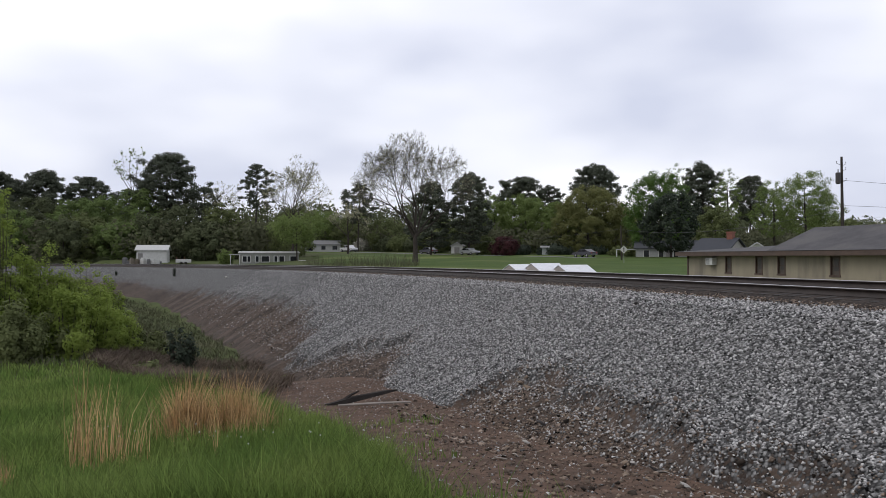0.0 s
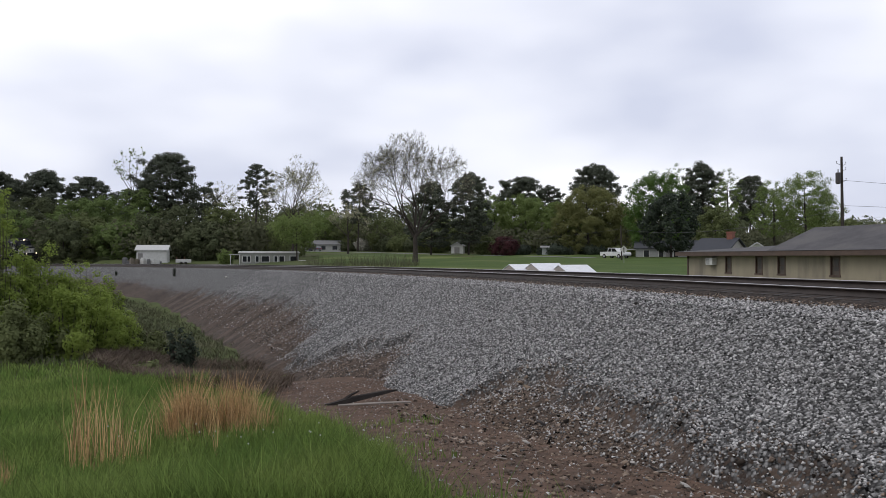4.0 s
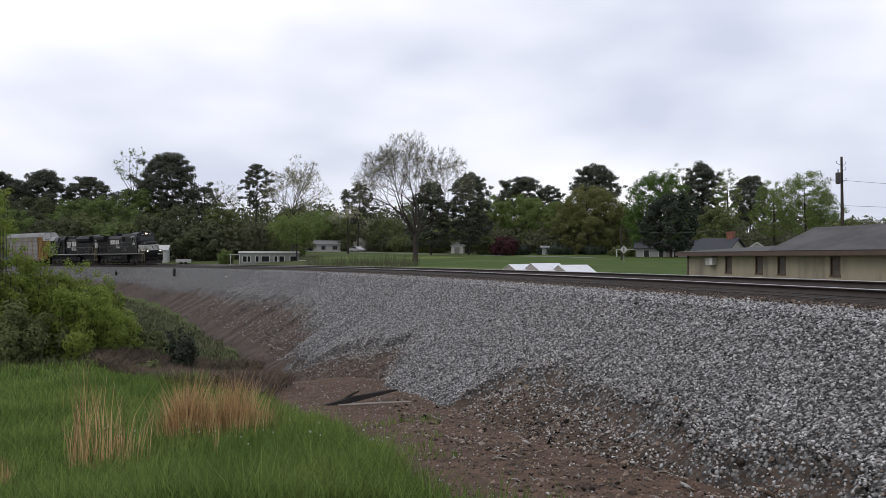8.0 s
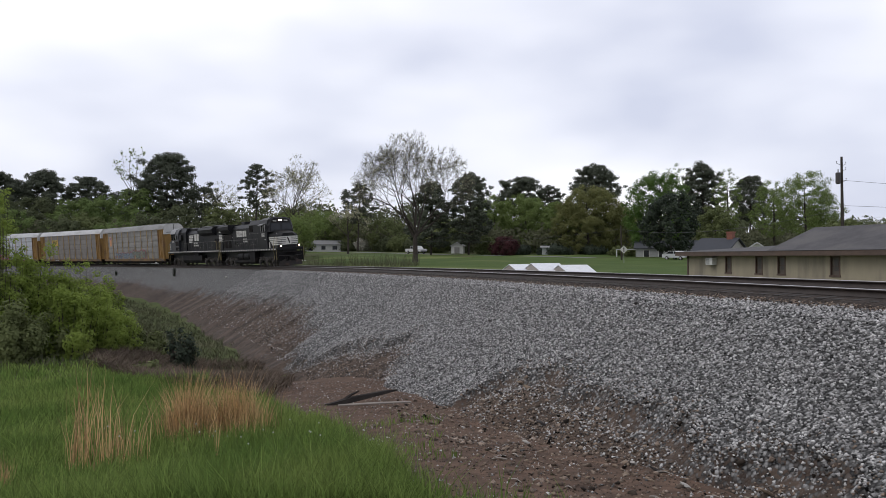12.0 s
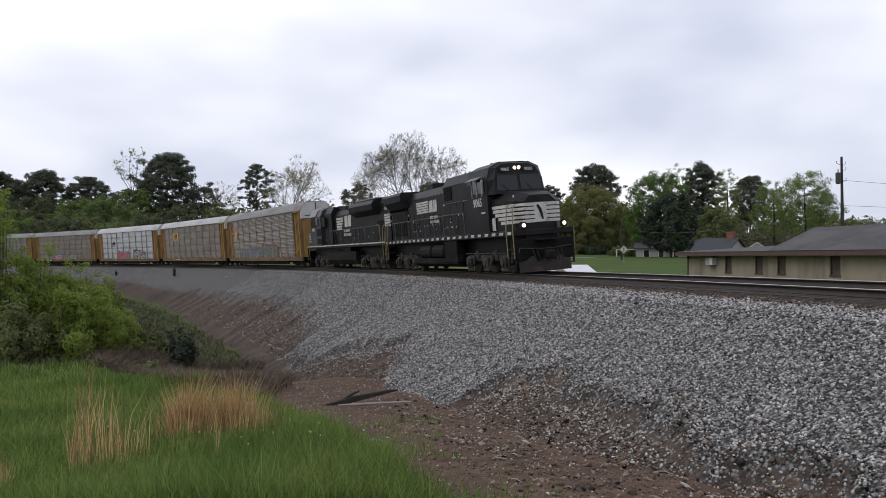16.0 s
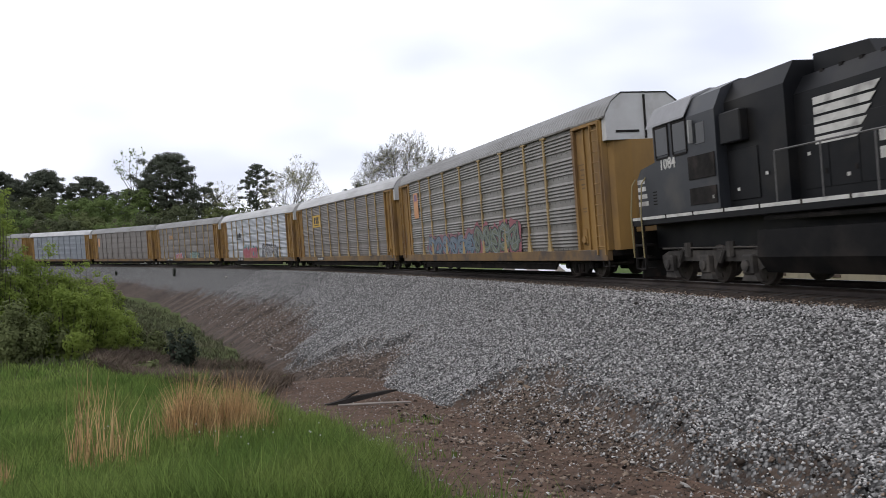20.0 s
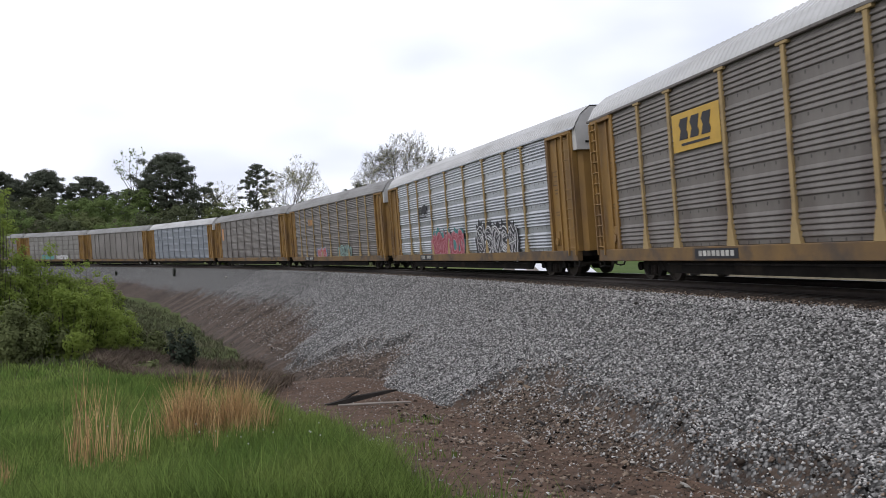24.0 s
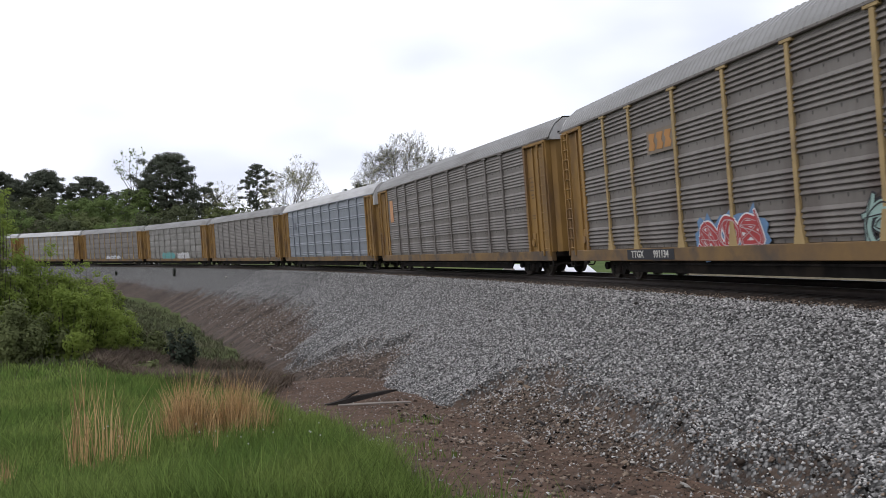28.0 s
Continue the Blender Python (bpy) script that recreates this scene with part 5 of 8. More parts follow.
    ns.add([(x, 8.5, z) for x, z in a] + [(-1.15, 10.1, 1.66), (1.15, 10.1, 1.66), (1.15, 10.1, 2.85), (0.65, 10.1, 3.18), (-0.65, 10.1, 3.18), (-1.15, 10.1, 2.85)] + [(x, 10.45, z - (0.06 if z > 2 else 0)) for x, z in b],
           [(0, 1, 7, 6), (1, 2, 8, 7), (2, 3, 9, 8), (3, 4, 10, 9), (4, 5, 11, 10), (5, 0, 6, 11), (6, 7, 13, 12), (7, 8, 14, 13), (8, 9, 15, 14), (9, 10, 16, 15), (10, 11, 17, 16), (11, 6, 12, 17), (12, 13, 14, 15, 16, 17)])
    part("nose", ns, B, lo)
    # five white stripes round the nose
    for i in range(5):
        z = 2.68 - i * 0.17
        for k in (1, -1):
            y0, x0 = 8.6 + i * 0.05, 1.325 - 0.106 * (0.1 + i * 0.05)
            part("nose_stripe", MB().add([(k * x0, y0, z - 0.064), (k * x0, y0, z + 0.064), (k * 1.158, 10.1, z + 0.064), (k * 1.158, 10.1, z - 0.064)], [(0, 1, 2, 3)[::k]]), W, lo)
            part("nose_stripe", MB().add([(k * 1.168, 10.1, z - 0.055), (k * 1.168, 10.1, z + 0.055), (k * 0.81, 10.458, z + 0.055), (k * 0.81, 10.458, z - 0.055)], [(0, 1, 2, 3)[::k]]), W, lo)
            a, b = (0.28, 0.8) if k > 0 else (-0.8, -0.28)
            part("nose_stripe", MB().box(a, b, 10.452, 10.458, z - 0.064, z + 0.064), W, lo)
    part("nose_panel", MB().box(-0.3, 0.3, 10.452, 10.46, 1.95, 2.75), W, lo, "white panel with a dark slanted mark")
    part("nose_mark", MB().prism([(-0.14, 2.05), (-0.05, 2.05), (0.08, 2.4), (0.2, 2.62), (0.1, 2.68), (-0.05, 2.48), (-0.1, 2.3)], "y", 10.46, 10.466), B, lo)
    part("nose_light", MB().box(1.18, 1.22, 10.2, 10.28, 3.0, 3.1), W, lo)
    # side markings
    stripes(lo, -4.75, -2.45, 3.0, 3.66, 5, 0.94, 0.0)
    for k, (y, w) in enumerate(((-2.35, 0.68), (-1.58, 0.62))):
        part("logo_block", MB().prism([(y, 3.02), (y + w, 3.02), (y + w + 0.05, 3.64), (y + 0.08, 3.64)], "x", 0.94, 0.946), W, lo, "white block mark")
    for row, n in ((2.66, 6), (2.42, 7)):
        for k in range(n):
            part("name_bar", MB().box(0.94, 0.946, -2.3 + k * 0.24, -2.12 + k * 0.24, row, row + 0.15), W, lo)
    me = lettering("9065", 0.56)
    me.materials.append(W)
    face = Matrix.Rotation(radians(90), 4, "Z") @ Matrix.Rotation(radians(90), 4, "X")
    part("road_number", me, None, lo, "white road number", at=Matrix.Translation((1.506, 7.3, 2.98)) @ face)
    part("number_line", MB().box(1.5, 1.506, 7.7, 8.2, 2.5, 2.56), W, lo)
    part("white_panel", MB().box(1.33, 1.338, 8.9 - 0.4, 8.95, 1.72, 2.25), W, lo)
    sill_marks(lo, -10.2, 10.2, 24, 1.503, 1.55, 0.75)
    # tanks and gear
    tk = [(-1.0, 1.3), (-1.0, 0.85), (-1.45, 0.80), (-1.45, 0.5), (-1.1, 0.30), (1.1, 0.30), (1.45, 0.5), (1.45, 0.80), (1.0, 0.85), (1.0, 1.3)]
    part("fuel_tank", MB().prism(tk, "y", -4.3, 3.2), M["tank"], lo)
    for y in (-2.1, 0.15):
        part("air_reservoir", MB().tube([(1.28, y - 1.02, 1.05), (1.28, y - 0.9, 1.05), (1.28, y + 0.9, 1.05), (1.28, y + 1.02, 1.05)], [0.12, 0.24, 0.24, 0.12], 14), M["tank"], lo)
    part("equipment_box", MB().box(1.0, 1.48, 1.4, 3.3, 0.55, 1.38, 0.03), M["tank"], lo)
    loco_truck(lo, -6.65)
    loco_truck(lo, 6.65)
    for e in (-1, 1):
        end_steps(lo, e, M["yellowrail"])
    handrail(lo, 1.42, [-9.9 + i * 1.6 for i in range(10)], 1.66, 1.02, plain("worn_rail_grey", (0.085, 0.082, 0.08)))
    part("roof_gear", MB().box(-0.4, 0.4, 6.6, 7.4, 4.64, 4.74, 0.03).tube([(0.0, 6.3, 4.75), (0.0, 5.9, 4.78)], [0.05, 0.09], 8).box(-0.7, 0.7, 7.7, 8.3, 4.64, 4.7, 0.02), G, lo)
    for k, (x, y) in enumerate(((0.30, -0.9), (0.12, -0.75), (-0.08, -0.9))):
        part("roof_horn", MB().tube([(x, y, 4.2), (x, y, 4.48), (x, y + 0.12, 4.52), (x, y + 0.5, 4.54)], [0.03, 0.03, 0.04, 0.10], 8), G, lo)
    set_back(lo, 0.6)
    raise_body(lo, 0.33, 0.115)
    return lo


def second_loco():
    """Second engine, running backwards: its cab end faces the auto carriers."""
    lo = thing("locomotive", "black diesel locomotive running cab-last with white block mark and stripes", "locomotive", "locomotives of the train")
    B, G, W = M["black"], M["grime"], M["white"]
    face = Matrix.Rotation(radians(90), 4, "Z") @ Matrix.Rotation(radians(90), 4, "X")
    part("frame", MB().box(-1.5, 1.5, -10.75, 10.65, 1.42, 1.66, 0.02).box(-0.8, 0.8, -10.4, 10.4, 1.0, 1.42), B, lo)
    hood = [(-0.95, 1.66), (0.95, 1.66), (0.95, 3.75), (0.66, 4.12), (-0.66, 4.12), (-0.95, 3.75)]
    part("engine_hood", MB().prism(hood, "y", -3.2, 4.2), B, lo)
    part("rear_hood", MB().prism([(-0.95, 1.66), (0.95, 1.66), (0.95, 4.05), (0.66, 4.42), (-0.66, 4.42), (-0.95, 4.05)], "y", 4.2, 10.3), B, lo)
    rad = MB().prism([(0.93, 3.38), (1.48, 3.72), (1.52, 4.08), (1.30, 4.34), (0.6, 4.42)], "y", 2.6, 8.1)
    rad.prism([(-0.93, 3.38), (-1.48, 3.72), (-1.52, 4.08), (-1.30, 4.34), (-0.6, 4.42)], "y", 2.6, 8.1)
    part("radiator_wing", rad, B, lo)
    part("fan_grating", MB().box(-0.6, 1.0, 3.0, 8.0, 4.44, 4.5), plain("fan_alloy", (0.3, 0.3, 0.3)), lo)
    part("equipment_hood", MB().prism([(-1.2, 1.66), (1.2, 1.66), (1.2, 4.0), (0.9, 4.45), (-0.9, 4.45), (-1.2, 4.0)], "y", -5.6, -3.2), B, lo)
    part("exhaust_silencer", MB().prism([(-2.9, 4.1), (-1.0, 4.1), (-1.2, 4.4), (-2.9, 4.5)], "x", -0.5, 0.6), B, lo)
    part("horn", MB().tube([(0.5, 1.9, 4.2), (0.5, 1.9, 4.42), (0.5, 1.2, 4.46)], [0.05, 0.05, 0.11], 8), G, lo)
    for i in range(8):
        y = -3.0 + i * 0.9
        d = part("hood_door", MB().box(0.95, 0.964, y, y + 0.82, 1.85, 3.1, 0.004), B, lo)
        part("latch", MB().box(0.964, 0.98, y + 0.7, y + 0.76, 2.1, 2.2), G, d)
    part("rear_grille", MB().box(0.95, 0.97, 7.5, 9.0, 1.8, 3.0, 0.006), G, lo)
    for k in range(9):
        part("vent_slot", MB().box(0.952, 0.965, 8.6 + (k % 5) * 0.16, 8.72 + (k % 5) * 0.16, 3.75 + 0.18 * (k // 5), 3.83 + 0.18 * (k // 5)), G, lo)
    # cab and nose at the trailing end
    cab = [(-1.5, 1.66), (1.5, 1.66), (1.5, 3.9), (1.25, 4.35), (0.7, 4.55), (-0.7, 4.55), (-1.25, 4.35), (-1.5, 3.9)]
    part("cab", MB().prism(cab, "y", -8.9, -5.6), M["navy"], lo)
    part("cab_roof", MB().prism([(-1.56, 3.92), (-1.54, 3.98), (-1.26, 4.42), (-0.7, 4.6), (0.7, 4.6), (1.26, 4.42), (1.54, 3.98), (1.56, 3.92), (1.25, 4.36), (0.7, 4.55), (-0.7, 4.55), (-1.25, 4.36)], "y", -9.2, -7.0), plain("cab_roof_grey", (0.24, 0.24, 0.25)), lo)
    for y0, y1 in ((-8.75, -8.05), (-7.75, -7.05)):
        part("side_window", MB().box(1.47, 1.512, y0, y1, 3.15, 3.85, 0.01), M["glass"], lo)
        part("window_frame", MB().box(1.5, 1.525, y0 - 0.05, y0, 3.1, 3.9).box(1.5, 1.525, y1, y1 + 0.05, 3.1, 3.9).box(1.5, 1.525, y0, y1, 3.05, 3.1).box(1.5, 1.525, y0, y1, 3.85, 3.9), G, lo)
    part("equipment_grille", MB().box(1.5, 1.53, -7.0, -5.7, 2.4, 2.95, 0.006), G, lo)
    part("equipment_grille", MB().box(1.5, 1.53, -7.0, -5.7, 1.8, 2.2, 0.006), G, lo)
    part("side_locker", MB().box(1.2, 1.45, -5.5, -4.6, 3.05, 3.75, 0.03), B, lo)
    part("locker_door", MB().box(1.2, 1.23, -5.5, -4.3, 1.8, 2.9, 0.01), B, lo)
    part("mirror", MB().box(1.5, 1.62, -6.75, -6.68, 3.25, 3.8, 0.01), plain("window_alloy", (0.3, 0.3, 0.29)), lo)
    part("rear_window", MB().box(1.48, 1.512, -6.6, -6.1, 3.2, 3.7, 0.01), M["glass"], lo)
    for k in range(13):
        y, z = -5.2 + 1.18 * k, 2.0 + 0.25 * (k % 3)
        x = 0.97 if y > -3.2 else 1.232
        if not -0.8 < y < 1.6:
            part("placard", MB().box(x, x + 0.004, y, y + 0.1, z, z + 0.07), W, lo)
    for k in range(10):
        part("lift_lug", MB().box(0.6, 0.7, -2.6 + k * 0.6, -2.5 + k * 0.6, 4.05, 4.14), G, lo)
    part("cab_step_light", MB().box(1.502, 1.53, -5.9, -5.8, 1.9, 1.98), W, lo)
    part("nose", MB().prism([(-8.9, 1.66), (-10.5, 1.66), (-10.5, 2.7), (-10.2, 2.95), (-8.9, 3.1)], "x", -1.3, 1.3), M["navy"], lo)
    for i in range(4):
        z = 2.62 - i * 0.2
        part("nose_stripe", MB().box(1.30, 1.306, -10.48, -10.0 + 0.05 * i, z - 0.06, z + 0.06), W, lo)
    for k in range(5):
        part("vent_slot", MB().box(1.30, 1.315, -9.5, -9.15, 1.95 + k * 0.08, 1.98 + k * 0.08), G, lo)
    me = lettering("1084", 0.46)
    me.materials.append(W)
    part("road_number", me, None, lo, "white road number", at=Matrix.Translation((1.506, -8.15, 2.92)) @ face)
    me = lettering("1084", 0.44)
    me.materials.append(W)
    part("road_number", me, None, lo, at=Matrix.Translation((0.956, 9.55, 3.72)) @ face)
    stripes(lo, 9.1, 10.28, 2.55, 3.35, 5, 0.95, -0.0)
    part("stripe_end", MB().box(-0.95, 0.95, 10.3, 10.306, 3.2, 3.35).box(-0.95, 0.95, 10.3, 10.306, 2.8, 2.95), W, lo)
    part("rear_light", MB().tube([(0.3, 10.3, 3.75), (0.3, 10.36, 3.75)], 0.1, 10), plain("lens_grey", (0.35, 0.35, 0.36), 0.2), lo)
    # side marks: white slanted stripes, then two block letters
    h = 0.14
    for i in range(5):
        z = 3.58 - i * 0.19
        part("stripe", MB().prism([(-2.55, z - h), (-0.75 - 0.14 * i, z - h), (-0.65 - 0.14 * i + 0.08, z), (-2.55, z)], "x", 0.968, 0.974), W, lo)
    for y, w in ((-0.35, 0.8), (0.6, 0.75)):
        part("logo_block", MB().prism([(y, 2.88), (y + w, 2.88), (y + w + 0.12, 3.66), (y + 0.12, 3.66)], "x", 0.968, 0.974), W, lo, "white block mark")
    for row, n in ((2.52, 7), (2.22, 8)):
        for k in range(n):
            part("name_bar", MB().box(0.968, 0.974, -0.7 + k * 0.25, -0.52 + k * 0.25, row, row + 0.2), W, lo)
    part("sill_stripe", MB().box(1.503, 1.509, -10.6, 10.3, 1.575, 1.65), W, lo, "dirty white sill stripe")
    for i in range(14):
        part("stripe_gap", MB().box(1.509, 1.513, -10.0 + i * 1.5, -9.93 + i * 1.5, 1.55, 1.67), G, lo)
    tk = [(-1.45, 1.2), (-1.5, 0.75), (-1.25, 0.36), (1.25, 0.36), (1.5, 0.75), (1.45, 1.2)]
    part("fuel_tank", MB().prism(tk, "y", -4.2, 3.6), M["tank"], lo)
    part("battery_box", MB().box(0.9, 1.45, 0.6, 2.2, 1.15, 1.42, 0.03), M["tank"], lo)
    part("pipe", MB().tube([(1.35, -4.0, 1.35), (1.35, 0.2, 1.33), (1.38, 0.6, 1.2)], 0.04, 6), G, lo)
    loco_truck(lo, -6.85)
    loco_truck(lo, 6.75)
    for e in (-1, 1):
        end_steps(lo, e, M["yellowrail"])
    handrail(lo, 1.42, [-3.4 + i * 1.55 for i in range(9)], 1.66, 1.02, plain("worn_rail_grey", (0.085, 0.082, 0.08)))
    part("end_rail", MB().tube([(1.42, 9.2, 1.66), (1.42, 9.2, 2.7), (1.42, 8.6, 2.72)], 0.025, 6), M["yellowrail"], lo)
    part("roof_rail", MB().tube([(0.3, 8.9, 4.42), (0.3, 9.0, 4.6), (0.3, 9.9, 4.6), (0.3, 10.0, 4.42)], 0.02, 5), plain("window_alloy", (0.3, 0.3, 0.29)), lo)
    raise_body(lo, 0.33, 0.15)
    return lo


JOINT = 13.48                    # arc length of the joint behind the first auto carrier at 20 s


def joint_at(t):
    return JOINT - 13.25 * (t - 20.0) - 0.00075 * (t - 20.0) ** 2


def car_pose(s_mid, half):
    """Pose of a vehicle whose bogies stand half a wheelbase either side of s_mid; forward is towards smaller s."""
    a, b = Vector(rail_point(s_mid - half, 0, 0)), Vector(rail_point(s_mid + half, 0, 0))
    f = (a - b).normalized()
    right = f.cross(Vector((0, 0, 1))).normalized()
    up = right.cross(f)
    right, up = right * math.cos(BANK) - up * math.sin(BANK), up * math.cos(BANK) + right * math.sin(BANK)
    o = (a + b) / 2
    m = Matrix((right, f, up)).transposed().to_4x4()
    m.translation = o
    return m


def build_train():
    """Vehicles with their arc-length offset from the first joint and half wheelbase."""
    train = [(lead_loco(), -60.3, 6.65), (second_loco(), -39.2, 6.8)]
    for i, c in enumerate(build_racks()):
        train.append((c, -13.84 + 27.68 * i, 9.95))
    return train

# ---------------------------------------------------------------- plants
LEAF = {
    "pine": mat("pine_needles", (0.068, 0.078, 0.056), (0.100, 0.112, 0.080), 1.5, 0.8, island=0.13, spec=0.15, trans=0.15),
    "spring": mat("spring_leaves", (0.14, 0.19, 0.06), (0.19, 0.24, 0.082), 0.7, 0.75, island=0.13, spec=0.15, trans=0.5),
    "olive": mat("olive_young_leaves", (0.165, 0.172, 0.068), (0.205, 0.208, 0.082), 0.7, 0.8, island=0.13, spec=0.15, trans=0.5),
    "bright": mat("bright_maple_leaves", (0.075, 0.135, 0.032), (0.105, 0.17, 0.042), 0.7, 0.7, island=0.13, spec=0.15, trans=0.5),
    "dark": mat("dark_evergreen_leaves", (0.024, 0.034, 0.022), (0.036, 0.047, 0.029), 0.9, 0.7, island=0.13, spec=0.2, trans=0.1),
    "scrub": mat("scrub_leaves", (0.105, 0.125, 0.050), (0.145, 0.165, 0.068), 0.3, 0.8, island=0.13, spec=0.15, trans=0.25),
    "shrub": mat("lime_shrub_leaves", (0.19, 0.25, 0.055), (0.27, 0.34, 0.08), 0.4, 0.75, island=0.12, spec=0.1, trans=0.5),
    "bud": mat("pale_yellow_buds", (0.33, 0.325, 0.20), (0.43, 0.42, 0.29), 1.0, 0.8, island=0.3, spec=0.1, trans=0.45),
    "purple": mat("purple_plum_leaves", (0.045, 0.018, 0.020), (0.065, 0.024, 0.026), 1.0, 0.8, island=0.4, spec=0.15, trans=0.2),
    "under": mat("brownish_undergrowth", (0.072, 0.078, 0.045), (0.100, 0.102, 0.060), 0.12, 0.9, island=0.12, spec=0.1, trans=0.2),
    "wood": mat("soft_wood_leaves", (0.105, 0.150, 0.050), (0.15, 0.195, 0.066), 0.35, 0.8, island=0.13, spec=0.1, trans=0.25),
    "dull": mat("brown_green_wood_leaves", (0.075, 0.088, 0.047), (0.102, 0.115, 0.060), 0.35, 0.85, island=0.13, spec=0.1, trans=0.2),
    "blossom": mat("pale_blossom", (0.40, 0.38, 0.34), (0.30, 0.31, 0.24), 1.0, 0.8, island=0.3, spec=0.1, trans=0.3),
}
M["bark"] = mat("grey_brown_bark", (0.040, 0.034, 0.030), (0.068, 0.058, 0.050), 3, 0.95, 0.02, 14, spec=0.1)
M["twig"] = mat("grey_twig_bark", (0.065, 0.058, 0.050), (0.10, 0.09, 0.078), 2, 0.95, spec=0.1)
M["grass"] = mat("green_grass_blades", (0.110, 0.178, 0.041), (0.200, 0.260, 0.072), 0.35, 0.7, island=0.5, spec=0.2, trans=0.5)
M["lawn"] = mat("mown_lawn", (0.046, 0.076, 0.017), (0.062, 0.092, 0.022), 0.25, 0.9, 0.02, 12, c3=(0.12, 0.14, 0.045), fine=0.07, spec=0.1)
M["straw"] = mat("dry_broomsedge", (0.42, 0.265, 0.13), (0.55, 0.40, 0.215), 1.0, 0.8, island=0.5, spec=0.1, trans=0.3)
M["bramble"] = mat("brown_dead_bramble", (0.085, 0.066, 0.052), (0.13, 0.10, 0.075), 0.5, 0.9, island=0.4, spec=0.1)


def unit(v):
    return v / np.maximum(1e-6, np.linalg.norm(v, axis=1))[:, None]


def leaf_mesh(name, centres, sizes, rng, facing=None):
    """Small folded leaf sprays (two triangles each); facing gives each one's outward side."""
    n = len(centres)
    if facing is None:
        facing = rng.normal(size=(n, 3))
    e = rng.normal(size=(n, 3))
    f = unit(facing)
    d = unit(np.cross(f, e))
    e = np.cross(f, d)
    s = sizes[:, None]
    p = centres
    v = np.stack([p - d * s, p + e * s * 0.6 + f * s * 0.12, p + d * s * 0.9, p - e * s * 0.6], 1)
    k = np.arange(n * 4).reshape(n, 4)
    return quick_mesh(name, v.reshape(-1, 3), np.concatenate([k[:, [0, 1, 2]], k[:, [0, 2, 3]]]))


def crown_leaves(rng, clumps, size, cover, flat=0.8, centre=None, rough=0.28):
    """Leaves on the outside of uneven clumps, facing out of their clump and of the whole crown."""
    pts, nor = [], []
    for c, r in clumps:
        k = max(6, int(cover * 8 * r * r / (size * size)))
        d = unit(rng.normal(size=(k, 3)))
        p = d * r * rng.uniform(0.45, 1.08, (k, 1))
        p[:, 2] *= flat
        p += np.array(c)
        o = d * 0.7 + rng.normal(size=(k, 3)) * rough + (0, 0, 0.25)
        if centre is not None:
            o = o + unit(p - np.array(centre)) * 0.6
        pts.append(p)
        nor.append(o)
    return np.concatenate(pts), np.concatenate(nor)


def limbs(rng, base, height, r0, n, spread, start=0.3, up=0.6, sides=6):
    """Trunk with side limbs; returns mesh and limb tips."""
    mb = MB()
    lean = rng.uniform(-0.03, 0.03, 2)
    pts = [(base[0] + lean[0] * height * t + math.sin(t * 5) * 0.03 * height * 0.3, base[1] + lean[1] * height * t, base[2] + height * t) for t in (-0.03, 0.15, 0.4, 0.65, 0.85, 1.0)]
    mb.tube(pts, [r0 * 1.25, r0, r0 * 0.8, r0 * 0.55, r0 * 0.3, r0 * 0.1], sides)
    tips = [pts[-1]]
    for i in range(n):
        t = start + (0.97 - start) * (i + rng.uniform(0, 1)) / n
        a = i * 2.4 + rng.uniform(-0.4, 0.4)
        p = np.array([np.interp(t, (0, 1), (pts[1][k], pts[-1][k])) for k in range(3)])
        L = spread * (1 - 0.6 * (t - start) / (1 - start)) * rng.uniform(0.7, 1.15)
        q = p + np.array([math.cos(a) * L * 0.55, math.sin(a) * L * 0.55, L * up * 0.4])
        e = p + np.array([math.cos(a + 0.2) * L, math.sin(a + 0.2) * L, L * up])
        mb.tube([p, q, e], [r0 * 0.32 * (1.1 - t * 0.6), r0 * 0.2 * (1.1 - t * .6), r0 * 0.05], 4, False)
        tips.append(tuple(e))
        tips.append(tuple(q))
    return mb, tips


def broadleaf(label, x, y, height, width, leaf, seed, low=0.25, cover=0.8, size=0.28, name="tree", category="tree", z=None, clumps_n=85, trunk=None):
    """Broadleaf tree: trunk, limbs, and a lumpy crown of many leaf clumps with an uneven outline."""
    rng = np.random.default_rng(seed)
    zb = (ground_z(x, y) if z is None else z) - 0.1
    t = thing(name, label, category, m=Matrix.Translation((x, y, zb)))
    mb, tips = limbs(rng, (0, 0, 0), height * 0.86, trunk or height * 0.016, 14, width * 0.40, low + 0.05, 0.5)
    part("trunk", mb, M["bark"], t)
    clumps = []
    mid = height * (low + (1 - low) * 0.48)
    ph = rng.uniform(0, 6.28, 6)
    for i in range(clumps_n):
        u = 1 - 2 * (i + 0.5) / clumps_n
        a = i * 2.39996 + rng.uniform(-0.4, 0.4)
        lump = 1 + 0.10 * math.sin(3 * a + ph[0] + 2 * u) + 0.09 * math.sin(5 * a + ph[1] - 3 * u) + 0.08 * math.sin(4 * u + ph[2] + a)
        rr = math.sqrt(1 - u * u) ** 0.8 * rng.uniform(0.6, 0.92) * lump
        cz = mid + u * height * (1 - low) * 0.46 * (lump if u > 0 else 1.0)
        clumps.append(((math.cos(a) * rr * width * 0.47, math.sin(a) * rr * width * 0.47, cz), width * rng.uniform(0.05, 0.115) * math.sqrt(85 / clumps_n)))
    clumps += [(p, width * rng.uniform(0.05, 0.10)) for p in tips]
    pts, nor = crown_leaves(rng, clumps, size, cover, 0.78, (0, 0, mid - height * 0.1))
    part("crown", leaf_mesh("crown", pts, rng.uniform(0.6, 1.25, len(pts)) * size, rng, nor), LEAF[leaf], t)
    return t


